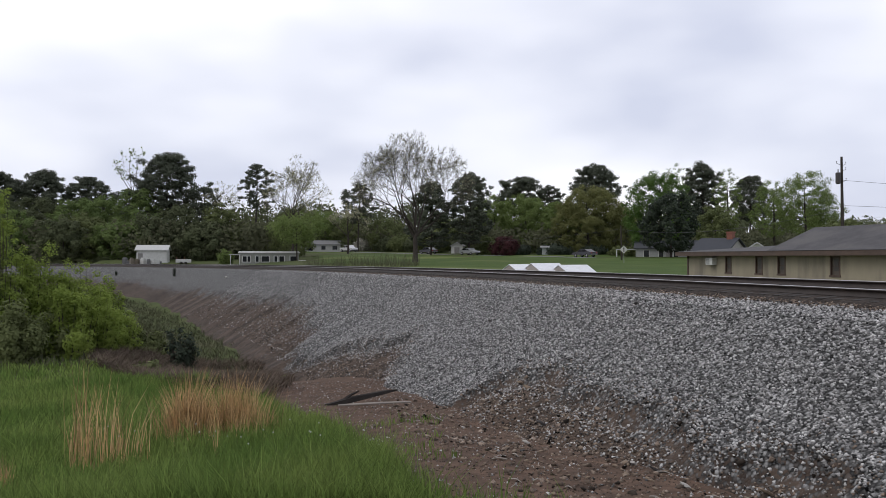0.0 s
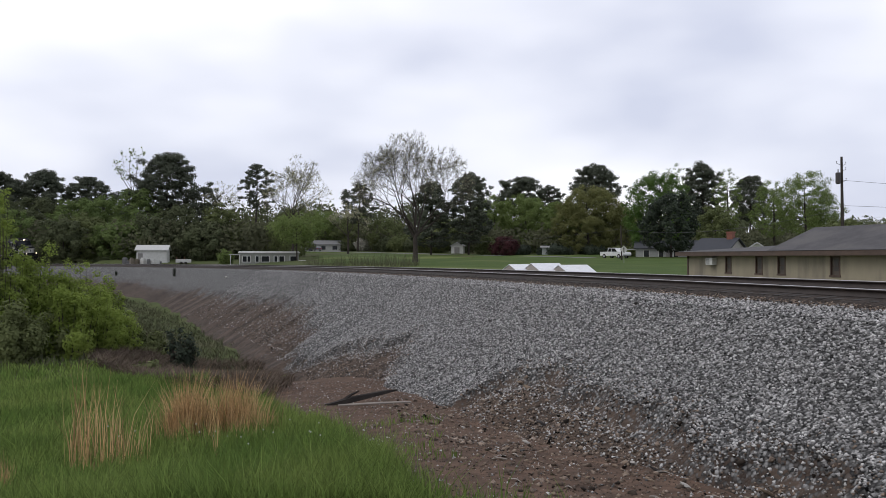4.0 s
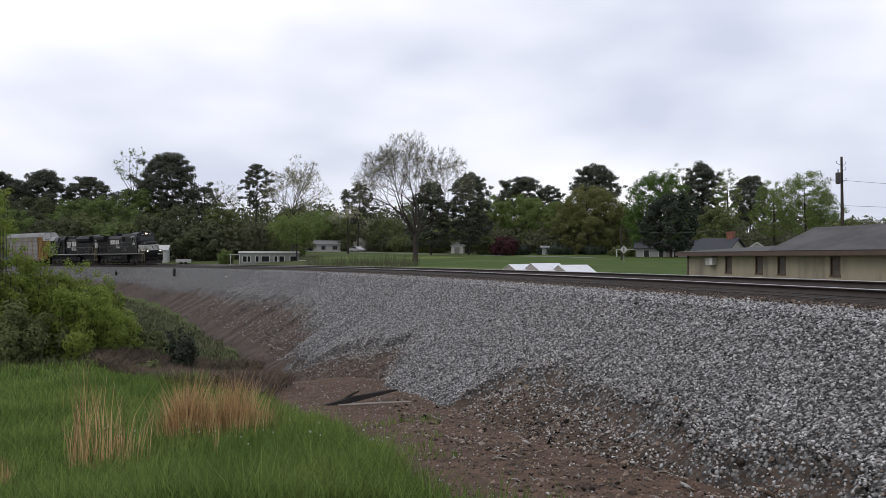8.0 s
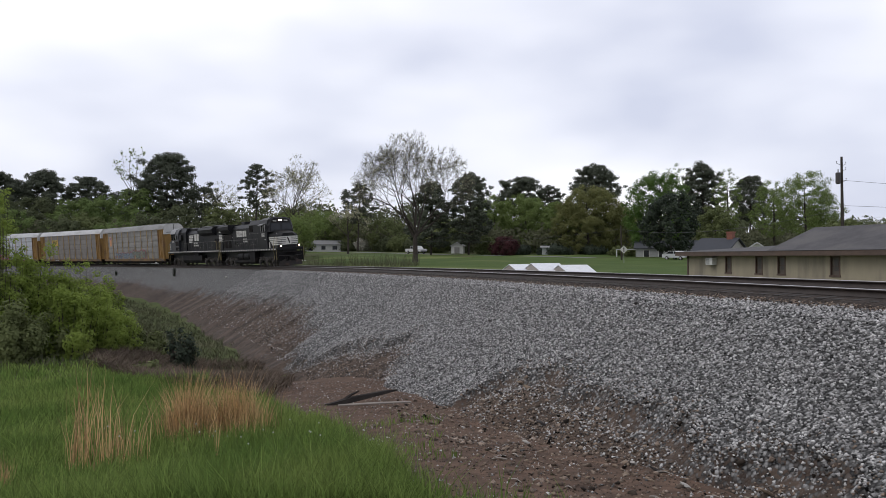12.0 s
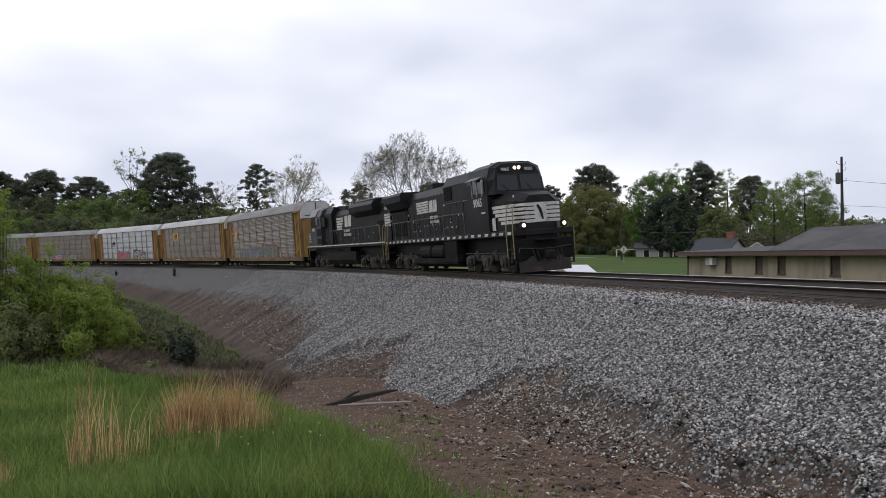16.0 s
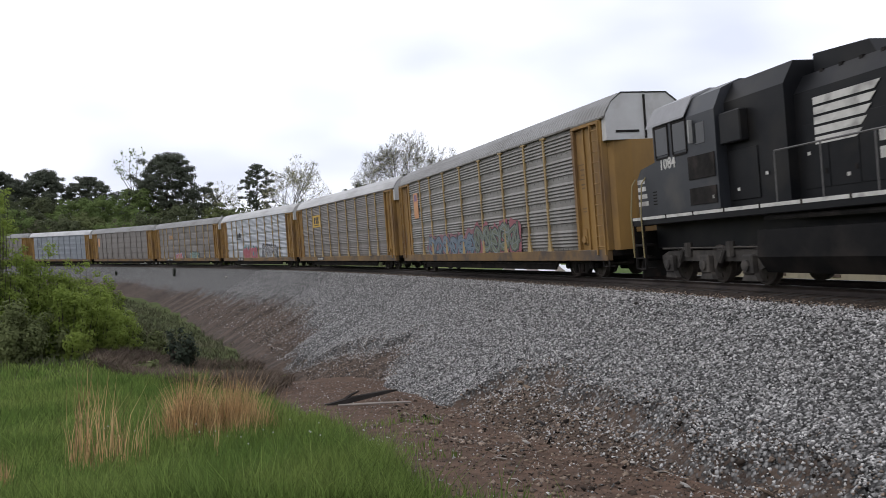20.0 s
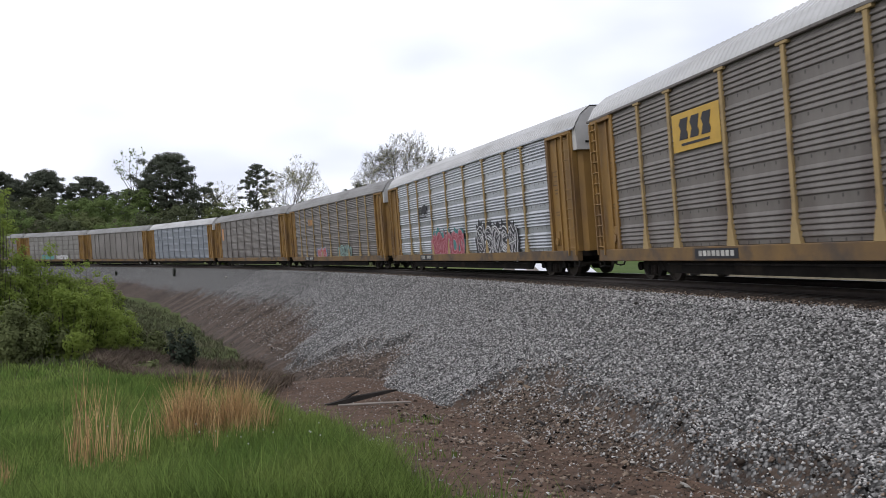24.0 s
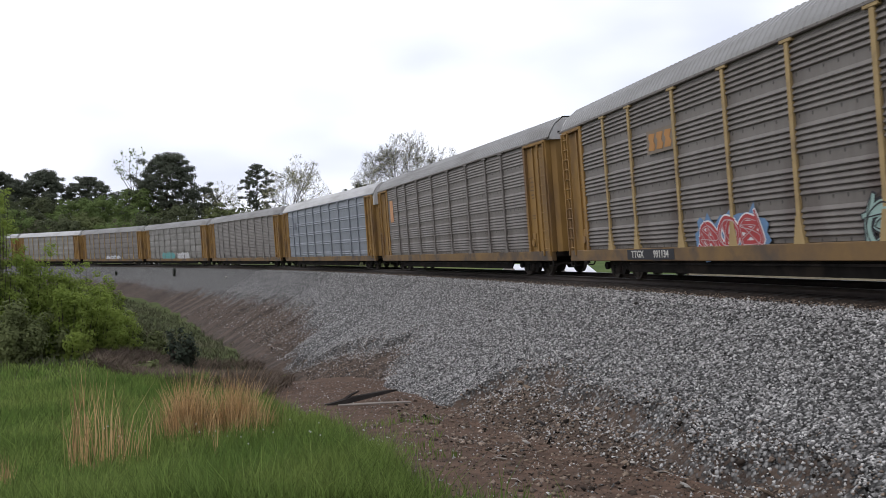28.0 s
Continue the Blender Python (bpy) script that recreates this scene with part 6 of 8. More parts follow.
def pine(label, x, y, height, width, seed, low=0.5, leaf="pine", n=58, z=None, dome=0.3):
    """Loblolly pine: long bare trunk, crooked limbs, and a domed crown of flat cloud-like needle clumps with gaps."""
    rng = np.random.default_rng(seed)
    zb = (ground_z(x, y) if z is None else z) - 0.1
    t = thing("pine_tree", label, "tree", m=Matrix.Translation((x, y, zb)))
    mb = MB()
    r0 = height * 0.011
    lean = rng.uniform(-0.02, 0.02, 2) * height
    ts = np.linspace(-0.02, 0.96, 8)
    trunk = [(lean[0] * k + 0.12 * math.sin(k * 6 + seed), lean[1] * k, height * k) for k in ts]
    mb.tube(trunk, list(r0 * (1.2 - 1.05 * ts)), 7)
    clumps = []
    h0, h1 = height * low, height * 0.955
    for i in range(n):
        v = (i + rng.uniform(0, 1)) / n
        z_ = h0 + (h1 - h0) * v
        # widest a third up the crown, domed on top, ragged below
        wide = math.sqrt(max(0.02, 1 - ((v - dome) / (1 - dome)) ** 2)) if v > dome else 0.45 + 0.55 * v / dome
        a = i * 2.39996 + rng.uniform(-0.5, 0.5)
        L = width * 0.46 * wide * math.sqrt(rng.uniform(0.12, 1.0))
        c = np.array([lean[0] * v + math.cos(a) * L, lean[1] * v + math.sin(a) * L, z_])
        k = max(0.12, (z_ - 0.32 * L) / height)
        p = np.array([lean[0] * k, lean[1] * k, height * k])
        mb.tube([p, p + (c - p) * 0.5 + (0, 0, 0.06 * L), c - (0, 0, 0.2)], [r0 * 0.34 * (1.15 - v), r0 * 0.22 * (1.15 - v), 0.03], 4, False)
        r = width * rng.uniform(0.07, 0.118) * (1.0 if v > dome else 0.8)
        for _ in range(3):
            clumps.append((c + rng.normal(0, 1, 3) * (r * 0.75, r * 0.75, r * 0.32), r * rng.uniform(0.5, 0.95)))
    part("trunk", mb, M["bark"], t)
    pts, nor = crown_leaves(rng, clumps, 0.22, 0.62, 0.6, None, 0.22)
    part("needle_crown", leaf_mesh("needle_crown", pts, rng.uniform(0.6, 1.3, len(pts)) * 0.22, rng, nor), LEAF[leaf], t)
    return t


def bare_tree(label, x, y, height, width, seed, fork=0.2, trunk_r=0.3, bud=0.11, limbs_n=7, mid=0.62, leaf="bud", flowers=0.6, levels=5):
    """Leafless tree: limbs part from a low fork, divide again and again inside a round crown, and end in fine budding twigs."""
    rng = np.random.default_rng(seed)
    t = thing("budding_tree", label, "tree", m=Matrix.Translation((x, y, ground_z(x, y) - 0.1)))
    mb, tw, buds = MB(), MB(), []
    zf = height * fork
    cen, half = np.array([0, 0, height * mid]), np.array([width * 0.5, width * 0.5, height * (1 - mid)])
    low = np.array([width * 0.5, width * 0.5, height * (mid - fork * 0.75)])

    def inside(p):
        return (((p - cen) / (half if p[2] > cen[2] else low)) ** 2).sum()

    def twigs(p, d, n):
        for _ in range(n):
            e = d * 0.7 + rng.normal(0, 0.5, 3) + (0, 0, 0.15)
            e *= height * rng.uniform(0.022, 0.05) / np.linalg.norm(e)
            tw.tube([p, p + e * 0.5 + rng.normal(0, 0.03, 3), p + e], [0.014, 0.011, 0.007], 3, False)
            for f in (0.45, 0.75, 1.0):
                if rng.uniform() < flowers:
                    buds.append(p + e * f + rng.normal(0, 0.07, 3))

    def grow(p, d, length, r, level):
        n = 3
        pts, rad = [p], [r]
        for k in range(n):
            d = d + rng.normal(0, 0.10, 3) + (0, 0, 0.02)
            d /= np.linalg.norm(d)
            p = p + d * length / n
            pts.append(p)
            rad.append(r * (1 - 0.38 * (k + 1) / n))
            if level >= 3:
                twigs(p, d, 1)
        mb.tube(pts, rad, 5 if level < 3 else 4, False)
        if level >= levels or inside(p) > 0.97:
            twigs(p, d, 5)
            return
        for k in range(3 if rng.uniform() < 0.5 else 2):
            side = np.cross(d, rng.normal(size=3))
            side /= np.linalg.norm(side)
            a = rng.uniform(0.15, 0.35) if k == 0 else rng.uniform(0.45, 0.85)
            grow(p, d * math.cos(a) + side * math.sin(a), length * rng.uniform(0.72, 0.9), rad[-1] * (0.92 if k == 0 else 0.7), level + 1)

    mb.tube([(0, 0, -0.2), (0.05, 0, zf * 0.5), (0.02, 0, zf), (0.1, 0, zf * 1.5)], [trunk_r * 1.3, trunk_r, trunk_r * 0.9, trunk_r * 0.5], 8)
    for i in range(limbs_n):
        a = i * 2.39996 + rng.uniform(-0.25, 0.25)
        tilt = 0.10 + 0.80 * (i + 0.3) / limbs_n
        d = np.array([math.sin(tilt) * math.cos(a), math.sin(tilt) * math.sin(a), math.cos(tilt)])
        grow(np.array([0, 0, zf * rng.uniform(0.8, 1.45)]), d, height * 0.19, trunk_r * rng.uniform(0.42, 0.58), 1)
    part("trunk", mb, M["bark"], t)
    tagged(part("twig_mass", tw, M["twig"], t), kind="stuff")
    b = np.array(buds)
    tagged(part("bud_mass", leaf_mesh("bud_mass", b, rng.uniform(0.5, 1.3, len(b)) * bud, rng), LEAF[leaf], t), kind="stuff")
    return t


def shrub(label, x, y, w, h, leaf, seed, cover=0.7, size=0.09, name="shrub", z=None, depth=None, clump=0.10):
    """Bush: many upright stems, each with leaf clumps up its length."""
    rng = np.random.default_rng(seed)
    zb = (ground_z(x, y) if z is None else z) - 0.15
    t = thing(name, label, "shrub", m=Matrix.Translation((x, y, zb)))
    mb = MB()
    clumps = []
    for k in range(int(14 + w * 4)):
        a, rr = rng.uniform(0, 6.28), math.sqrt(rng.uniform(0, 1)) * w * 0.48
        px, py = math.cos(a) * rr, math.sin(a) * rr * (depth or 1.0)
        top = h * math.sqrt(max(0.05, 1 - (rr / (w * 0.52)) ** 2)) * rng.uniform(0.7, 1.0)
        mb.tube([(px * 0.5, py * 0.5, 0), (px * 0.8, py * 0.8, top * 0.5), (px, py, top * 0.95)], [0.03, 0.02, 0.006], 4, False)
        for f in (0.97, 0.78, 0.55, 0.3, 0.1):
            clumps.append(((px * (0.5 + 0.5 * f) + rng.normal(0, 0.03 * w), py * (0.5 + 0.5 * f) + rng.normal(0, 0.03 * w), top * f), w * clump * rng.uniform(0.55, 1.25)))
    tagged(part("stem_mass", mb, M["bark"], t), kind="stuff")
    pts, nor = crown_leaves(rng, clumps, size, cover, 1.0, (0, 0, h * 0.2), 0.35)
    tagged(part("leaf_mass", leaf_mesh("leaf_mass", pts, rng.uniform(0.5, 1.4, len(pts)) * size, rng, nor), LEAF[leaf], t), kind="stuff")
    return t


def at_px(u, d):
    """Plan position at bearing u (offset over depth) and depth d."""
    return u * d, d


def blades(name, pts, heights, widths, bend, rng, material, label, category):
    """Bent grass blades, three triangles each, joined."""
    n = len(pts)
    a = rng.uniform(0, 6.28, n)
    w = np.stack([np.cos(a), np.sin(a), np.zeros(n)], 1) * widths[:, None]
    b = rng.normal(0, 1, (n, 2)) * bend
    tip = pts + np.stack([b[:, 0] * heights, b[:, 1] * heights, heights], 1)
    mid = pts + np.stack([b[:, 0] * heights * 0.3, b[:, 1] * heights * 0.3, heights * 0.58], 1)
    v = np.stack([pts - w, pts + w, mid - w * 0.8, mid + w * 0.8, tip], 1)
    k = (np.arange(n) * 5)[:, None]
    f = np.concatenate([k + [0, 1, 3], k + [0, 3, 2], k + [2, 3, 4]])
    me = quick_mesh(name, v.reshape(-1, 3), f)
    me.materials.append(material)
    return tagged(new(name, me), label, category, kind="stuff")


def build_meadow():
    rng = np.random.default_rng(9)
    pts, hs, ws = [], [], []
    for d0, d1, count, h, w in ((10, 14, 30000, 0.52, 0.009), (14, 20, 40000, 0.50, 0.011), (20, 30, 40000, 0.42, 0.015), (30, 56, 42000, 0.32, 0.028)):
        k = 0
        while k < count:
            k += 1
            d = math.sqrt(rng.uniform(d0 * d0, d1 * d1))
            u = rng.uniform(-0.66, 0.16)
            x, y = u * d, d
            if d > lerp_table(MEADOW_EDGE, u) * (1 + 0.10 * noise.noise(Vector((x * 0.5, y * 0.3, 3)))):
                continue
            if u > -0.12 and rng.uniform() < 0.75 * smooth(-0.12, 0.06, u):
                continue
            patch = noise.noise(Vector((x * 0.25, y * 0.25, 7)))
            pts.append((x, y, ground_z(x, y) - 0.03))
            hs.append(h * (0.6 + 0.5 * rng.uniform() + 0.75 * patch + (0.6 if rng.uniform() < 0.06 else 0.0)))
            ws.append(w * rng.uniform(0.6, 1.3))
    # sparse weeds thinning out over the clay
    for _ in range(2600):
        d, u = math.sqrt(rng.uniform(100, 460)), rng.uniform(-0.17, 0.03)
        x, y = u * d, d
        if noise.noise(Vector((x * 1.1, y * 1.1, 15))) > 0.12 + 1.5 * max(0, u + 0.03):
            pts.append((x, y, ground_z(x, y) - 0.02))
            hs.append(rng.uniform(0.08, 0.26))
            ws.append(rng.uniform(0.006, 0.014))
    blades("meadow_grass", np.array(pts), np.array(hs), np.array(ws), 0.34, rng, M["grass"], "tall green spring grass in the ditch meadow", "grass")


def broomsedge(u, d, w, h, n, seed, label="tall dry orange-tan broomsedge clump"):
    rng = np.random.default_rng(seed)
    x, y = at_px(u, d)
    t = thing("grass_clump", label, "grass clump", "dry grass clumps", Matrix.Translation((x, y, ground_z(x, y))))
    pts = np.stack([rng.normal(0, w * 0.29, n), rng.normal(0, w * 0.29, n), np.zeros(n) - 0.03], 1)
    hs = h * rng.uniform(0.5, 1.05, n) * (1 - 0.28 * np.minimum(1, (pts[:, :2] ** 2).sum(1) / (w * 0.5) ** 2))
    a = rng.uniform(0, 6.28, n)
    wd = np.stack([np.cos(a), np.sin(a), np.zeros(n)], 1) * 0.007
    b = rng.normal(0, 0.15, (n, 2)) + pts[:, :2] * 0.16
    tip = pts + np.stack([b[:, 0] * hs, b[:, 1] * hs, hs], 1)
    mid = pts + np.stack([b[:, 0] * hs * 0.35, b[:, 1] * hs * 0.35, hs * 0.6], 1)
    v = np.stack([pts - wd, pts + wd, mid - wd * 0.8, mid + wd * 0.8, tip], 1)
    k = (np.arange(n) * 5)[:, None]
    me = quick_mesh("straw", v.reshape(-1, 3), np.concatenate([k + [0, 1, 3], k + [0, 3, 2], k + [2, 3, 4]]))
    part("straw", me, M["straw"], t)
    return t


CLUMPS = []


def build_near_plants():
    for u, d, w, h, n, s in ((-0.318, 16.8, 0.9, 1.8, 560, 1), (-0.262, 17.2, 1.15, 1.68, 760, 2), (-0.33, 16.6, 0.6, 1.55, 160, 3), (-0.455, 14.4, 0.45, 2.45, 24, 4), (-0.440, 14.2, 0.8, 2.0, 42, 5), (-0.412, 14.2, 0.9, 1.9, 34, 6), (-0.240, 17.6, 0.45, 1.0, 90, 7), (-0.405, 14.6, 0.5, 1.6, 26, 8), (-0.55, 12.4, 0.3, 0.9, 40, 9), (-0.285, 14.6, 0.1, 1.2, 6, 10)):
        CLUMPS.append(broomsedge(u, d, w, h, n, s, "tall dry orange-tan broomsedge clump" if n > 200 else "sparse tan dry grass stalks"))
    # seed heads
    rng = np.random.default_rng(30)
    head = MB()
    bm = bmesh.new()
    bmesh.ops.create_icosphere(bm, subdivisions=1, radius=0.016)
    head.merge(bm)
    me = head.mesh("seed_head")
    me.materials.append(plain("white_seed_fluff", (0.55, 0.55, 0.5), 0.9))
    stem = MB().tube([(0, 0, -0.75), (0.01, 0, -0.3), (0, 0, 0)], 0.004, 4).mesh("stem")
    stem.materials.append(M["grass"])
    for i in range(26):
        u, d = rng.uniform(-0.34, -0.05) if i < 20 else rng.uniform(-0.5, -0.3), rng.uniform(13.0, 18.0)
        x, y = at_px(u, d)
        if sq(x, y)[1] < 9.5:
            continue
        t = thing("dandelion_clock", "white dandelion seed head on a thin stalk", "flower", "seed heads in the meadow", Matrix.Translation((x, y, ground_z(x, y) + rng.uniform(0.4, 0.75))))
        part("seed_head", me, None, t)
        part("stalk", stem, None, t)
    # bushes at the meadow's far edge
    for u, d, w, h, leaf, s in ((-0.592, 42, 4.6, 10.6, "shrub", 1), (-0.562, 41, 2.4, 9.8, "shrub", 12), (-0.535, 43, 3.8, 6.6, "shrub", 2), (-0.505, 44, 4.0, 6.2, "shrub", 3), (-0.475, 45, 4.0, 5.7, "shrub", 4), (-0.447, 45, 3.2, 5.2, "shrub", 5), (-0.424, 46, 2.8, 4.3, "shrub", 11), (-0.470, 40, 3.6, 4.0, "shrub", 17), (-0.438, 42, 3.4, 4.0, "shrub", 18), (-0.41, 44, 2.6, 2.8, "shrub", 19), (-0.405, 47, 1.8, 2.2, "scrub", 16),
                               (-0.555, 38, 4.0, 3.4, "scrub", 6), (-0.50, 40, 3.5, 2.6, "scrub", 7), (-0.455, 42, 3.2, 2.2, "scrub", 8), (-0.405, 45, 3.0, 2.0, "scrub", 9), (-0.333, 41, 2.2, 2.7, "dark", 10), (-0.37, 46, 2.6, 1.6, "scrub", 13), (-0.213, 40, 1.5, 0.6, "shrub", 14), (-0.375, 36, 2.0, 0.8, "scrub", 15)):
        x, y = at_px(u, d)
        shrub({"shrub": "dense lime-green spring shrub at the meadow edge", "scrub": "dull green scrub bush", "dark": "small dark evergreen bush on the bank foot"}[leaf], x, y, w, h, leaf, 100 + s, 0.5 if leaf == "shrub" else 0.5, 0.072 if leaf == "shrub" else 0.09)
    # low weeds between the bushes and the bank
    rng = np.random.default_rng(78)
    pts = []
    for _ in range(22000):
        u, d = rng.uniform(-0.58, -0.2), math.sqrt(rng.uniform(36 ** 2, 105 ** 2))
        x, y = at_px(u, d)
        if sq(x, y)[1] > 12.0 - 2.0 * rng.uniform() and noise.noise(Vector((x * 0.15, y * 0.15, 5))) > -0.15:
            pts.append((x, y, ground_z(x, y)))
    n = len(pts)
    blades("low_weeds", np.array(pts), rng.uniform(0.08, 0.5, n), rng.uniform(0.02, 0.06, n), 0.8, rng, LEAF["under"], "low dull green and brown weeds in the ditch", "weeds")
    for s, q, h in ((80.4, 4.2, 1.3), (105.7, 4.49, 0.8)):
        x, y, z = level_point(s, q, bank_drop(s, q))
        shrub("small dark weed growing on the bank top", x, y, 0.6, h, "dark", int(600 + s), 0.35, 0.06, "weed", z, None, 0.13)
    # dead bramble
    rng = np.random.default_rng(77)
    pts = []
    for _ in range(26000):
        u = rng.uniform(-0.44, -0.21) + rng.normal(0, 0.012)
        e = lerp_table(MEADOW_EDGE, u)
        d = e - 1 + (50 - e) * rng.uniform() ** 1.3
        x, y = at_px(u, d)
        if sq(x, y)[1] > 10.5 and noise.noise(Vector((x * 0.3, y * 0.2, 9))) > -0.3:
            pts.append((x, y, ground_z(x, y)))
    n = len(pts)
    blades("dead_bramble", np.array(pts), rng.uniform(0.15, 0.6, n), rng.uniform(0.01, 0.028, n), 0.9, rng, M["bramble"], "low tangle of brown dead bramble", "bramble")


def stand(u, d, top):
    """Plan place and tree height for a crown that tops out at the given rise over the eye's level."""
    x, y = at_px(u, d)
    return x, y, EYE + top * d - ground_z(x, y)


def build_trees():
    # tall pines: bearing, depth, top, width, where the crown starts
    for i, (u, d, top, w, low, n) in enumerate(((-0.350, 190, 0.133, 16.5, 0.42, 95), (-0.508, 230, 0.112, 15, 0.52, 95), (-0.449, 235, 0.104, 14, 0.5, 90), (-0.568, 220, 0.112, 15, 0.45, 95), (-0.236, 185, 0.123, 9.5, 0.5, 46),
                                                (-0.107, 215, 0.094, 11, 0.42, 46), (0.033, 165, 0.109, 10, 0.15, 120), (-0.015, 165, 0.098, 10, 0.12, 110), (0.097, 235, 0.104, 15, 0.5, 90), (0.135, 245, 0.092, 12, 0.5, 70), (0.192, 235, 0.119, 15.5, 0.5, 95),
                                                (0.328, 215, 0.120, 13, 0.36, 110), (0.388, 230, 0.106, 12.5, 0.4, 95), (-0.40, 240, 0.088, 12, 0.4, 46), (-0.30, 205, 0.092, 10, 0.3, 46), (-0.54, 240, 0.10, 12, 0.4, 46))):
        x, y, h = stand(u, d, top)
        pine("tall dark loblolly pine with bare lower trunk", x, y, h, w, 200 + i, low, n=n, dome=0.3 if low > 0.3 else 0.2)
    # broadleaf trees behind the road and along the wood
    spec = [(0.065, 195, 0.076, 15, "spring"), (0.105, 190, 0.080, 16, "spring"), (0.15, 180, 0.072, 13, "spring"), (0.183, 172, 0.090, 17, "olive"), (0.218, 175, 0.072, 12, "olive"), (0.274, 150, 0.109, 15.5, "bright"),
            (0.292, 185, 0.119, 7.5, "spring"), (0.36, 200, 0.112, 9, "spring"), (0.418, 180, 0.098, 12, "spring"), (0.458, 170, 0.111, 14, "spring"), (0.482, 175, 0.088, 10, "spring"), (0.345, 165, 0.064, 10, "scrub"),
            (-0.19, 168, 0.065, 12, "scrub"), (-0.15, 236, 0.060, 15, "spring"), (-0.07, 222, 0.048, 15, "scrub"), (-0.115, 232, 0.055, 14, "scrub"), (-0.01, 195, 0.05, 12, "scrub"), (0.03, 200, 0.05, 11, "scrub"),
            (-0.28, 175, 0.065, 12, "scrub"), (-0.33, 180, 0.068, 12, "dull"), (-0.385, 185, 0.090, 12, "wood"), (-0.425, 200, 0.082, 13, "wood"), (-0.465, 190, 0.076, 14, "wood"), (-0.51, 200, 0.078, 15, "dull"), (-0.56, 190, 0.082, 15, "dull"),
            (-0.245, 190, 0.05, 12, "scrub"), (-0.37, 172, 0.055, 11, "dull"), (-0.545, 175, 0.06, 13, "wood"), (-0.45, 172, 0.055, 12, "scrub"), (0.51, 150, 0.05, 9, "scrub"), (0.54, 190, 0.040, 10, "scrub"), (-0.48, 168, 0.05, 12, "dull"), (-0.30, 168, 0.045, 12, "dull"), (-0.41, 170, 0.045, 12, "wood")]
    names = {"spring": "fresh green broadleaf tree in young leaf", "olive": "olive-yellow broadleaf tree in young leaf", "bright": "dense bright green rounded tree", "scrub": "dull green woodland tree", "wood": "soft green woodland tree in young leaf", "dull": "dark brown-green woodland tree"}
    for i, (u, d, top, w, leaf) in enumerate(spec):
        x, y, h = stand(u, d, top)
        airy = i in (6, 7, 8, 9, 10)
        broadleaf(names[leaf], x, y, h, w, leaf, 300 + i, 0.22 if airy else 0.03, 0.32 if airy else 0.62, 0.17 if airy else 0.18 if u > 0.05 and leaf != "scrub" else 0.24, clumps_n=120 if airy else 190 if u > 0.05 and leaf != "scrub" else 85)
    # yard trees in front of the road
    x, y, h = stand(0.288, 136, 0.083)
    broadleaf("dark dense evergreen yard tree", x, y, h, 11.8, "dark", 400, 0.10, 0.65, 0.22, clumps_n=130)
    x, y, h = stand(0.078, 160, 0.026)
    broadleaf("dark purple-leaved plum tree", x, y, h, 7.0, "purple", 401, 0.02, 0.6, 0.2)
    x, y, h = stand(-0.185, 139, 0.055)
    broadleaf("yard tree with thin new green leaves over the trailer home", x, y, h, 11, "spring", 402, 0.40, 0.26, 0.22, clumps_n=52)
    x, y, h = stand(-0.030, 112, 0.159)
    bare_tree("large bare tree with pale buds and forked boughs", x - 0.6, y, h, 15.6, 7, 0.17, 0.34, 0.085, 9, 0.55, flowers=0.4, levels=6)
    x, y, h = stand(-0.190, 150, 0.118)
    bare_tree("thin bare tree just coming into pale bud", x, y, h, 13.0, 12, 0.3, 0.22, 0.12, 8, 0.62, flowers=0.6)
    x, y, h = stand(-0.392, 195, 0.130)
    bare_tree("slender tree with new green leaves above the wood", x, y, h, 7.5, 15, 0.45, 0.2, 0.26, 6, 0.72, "spring", levels=4)
    x, y, h = stand(-0.285, 200, 0.098)
    bare_tree("grey leafless tree in the wood", x, y, h, 11, 16, 0.3, 0.25, 0.15, 6, levels=4)
    x, y, h = stand(-0.12, 180, 0.07)
    bare_tree("grey leafless tree in the wood", x, y, h, 9, 17, 0.3, 0.22, 0.15, 6, levels=4)
    for u, d in ((0.515, 165), (0.545, 150)):
        x, y, h = stand(u, d, 0.05)
        bare_tree("small bare tree against the sky", x, y, h, 4, int(d), 0.3, 0.1, 0.12, 5, levels=3)
    for u, d, w, h, leaf, s in ((-0.275, 140, 3.6, 3.1, "spring", 1), (-0.07, 216, 8, 4.5, "dull", 2), (-0.10, 224, 6, 4.6, "blossom", 3), (-0.05, 210, 9, 5.0, "scrub", 4), (-0.015, 196, 8, 5.2, "scrub", 5), (0.14, 166, 8, 2.2, "dark", 6), (0.19, 168, 7, 2.2, "dark", 7), (0.225, 156, 5, 2.0, "scrub", 8), (0.33, 112, 3, 2.6, "dark", 9), (0.10, 168, 6, 2.4, "dark", 10), (0.24, 152, 4, 2.0, "scrub", 11),
                               (-0.125, 228, 8, 3.4, "dull", 12), (-0.035, 205, 7, 4.0, "dull", 13), (0.02, 192, 7, 5.0, "dull", 14), (0.055, 170, 6, 4.2, "scrub", 15)):
        x, y = at_px(u, d)
        shrub({"spring": "bright green rounded yard bush", "scrub": "dull green hedge bush", "blossom": "bush with pale spring blossom", "dark": "dark evergreen hedge bush", "dull": "brownish bush in early leaf"}[leaf], x, y, w, h, leaf, 500 + s, 0.45, 0.2)
    # thin brown sapling screen along the near lawn edge
    rng = np.random.default_rng(83)
    pts = []
    for _ in range(3600):
        u = rng.uniform(-0.175, -0.03)
        d = rng.uniform(92, 104)
        x, y = at_px(u, d)
        if noise.noise(Vector((x * 0.9, y * 0.4, 3))) > rng.uniform(-0.5, 0.5):
            pts.append((x, y, ground_z(x, y)))
    n = len(pts)
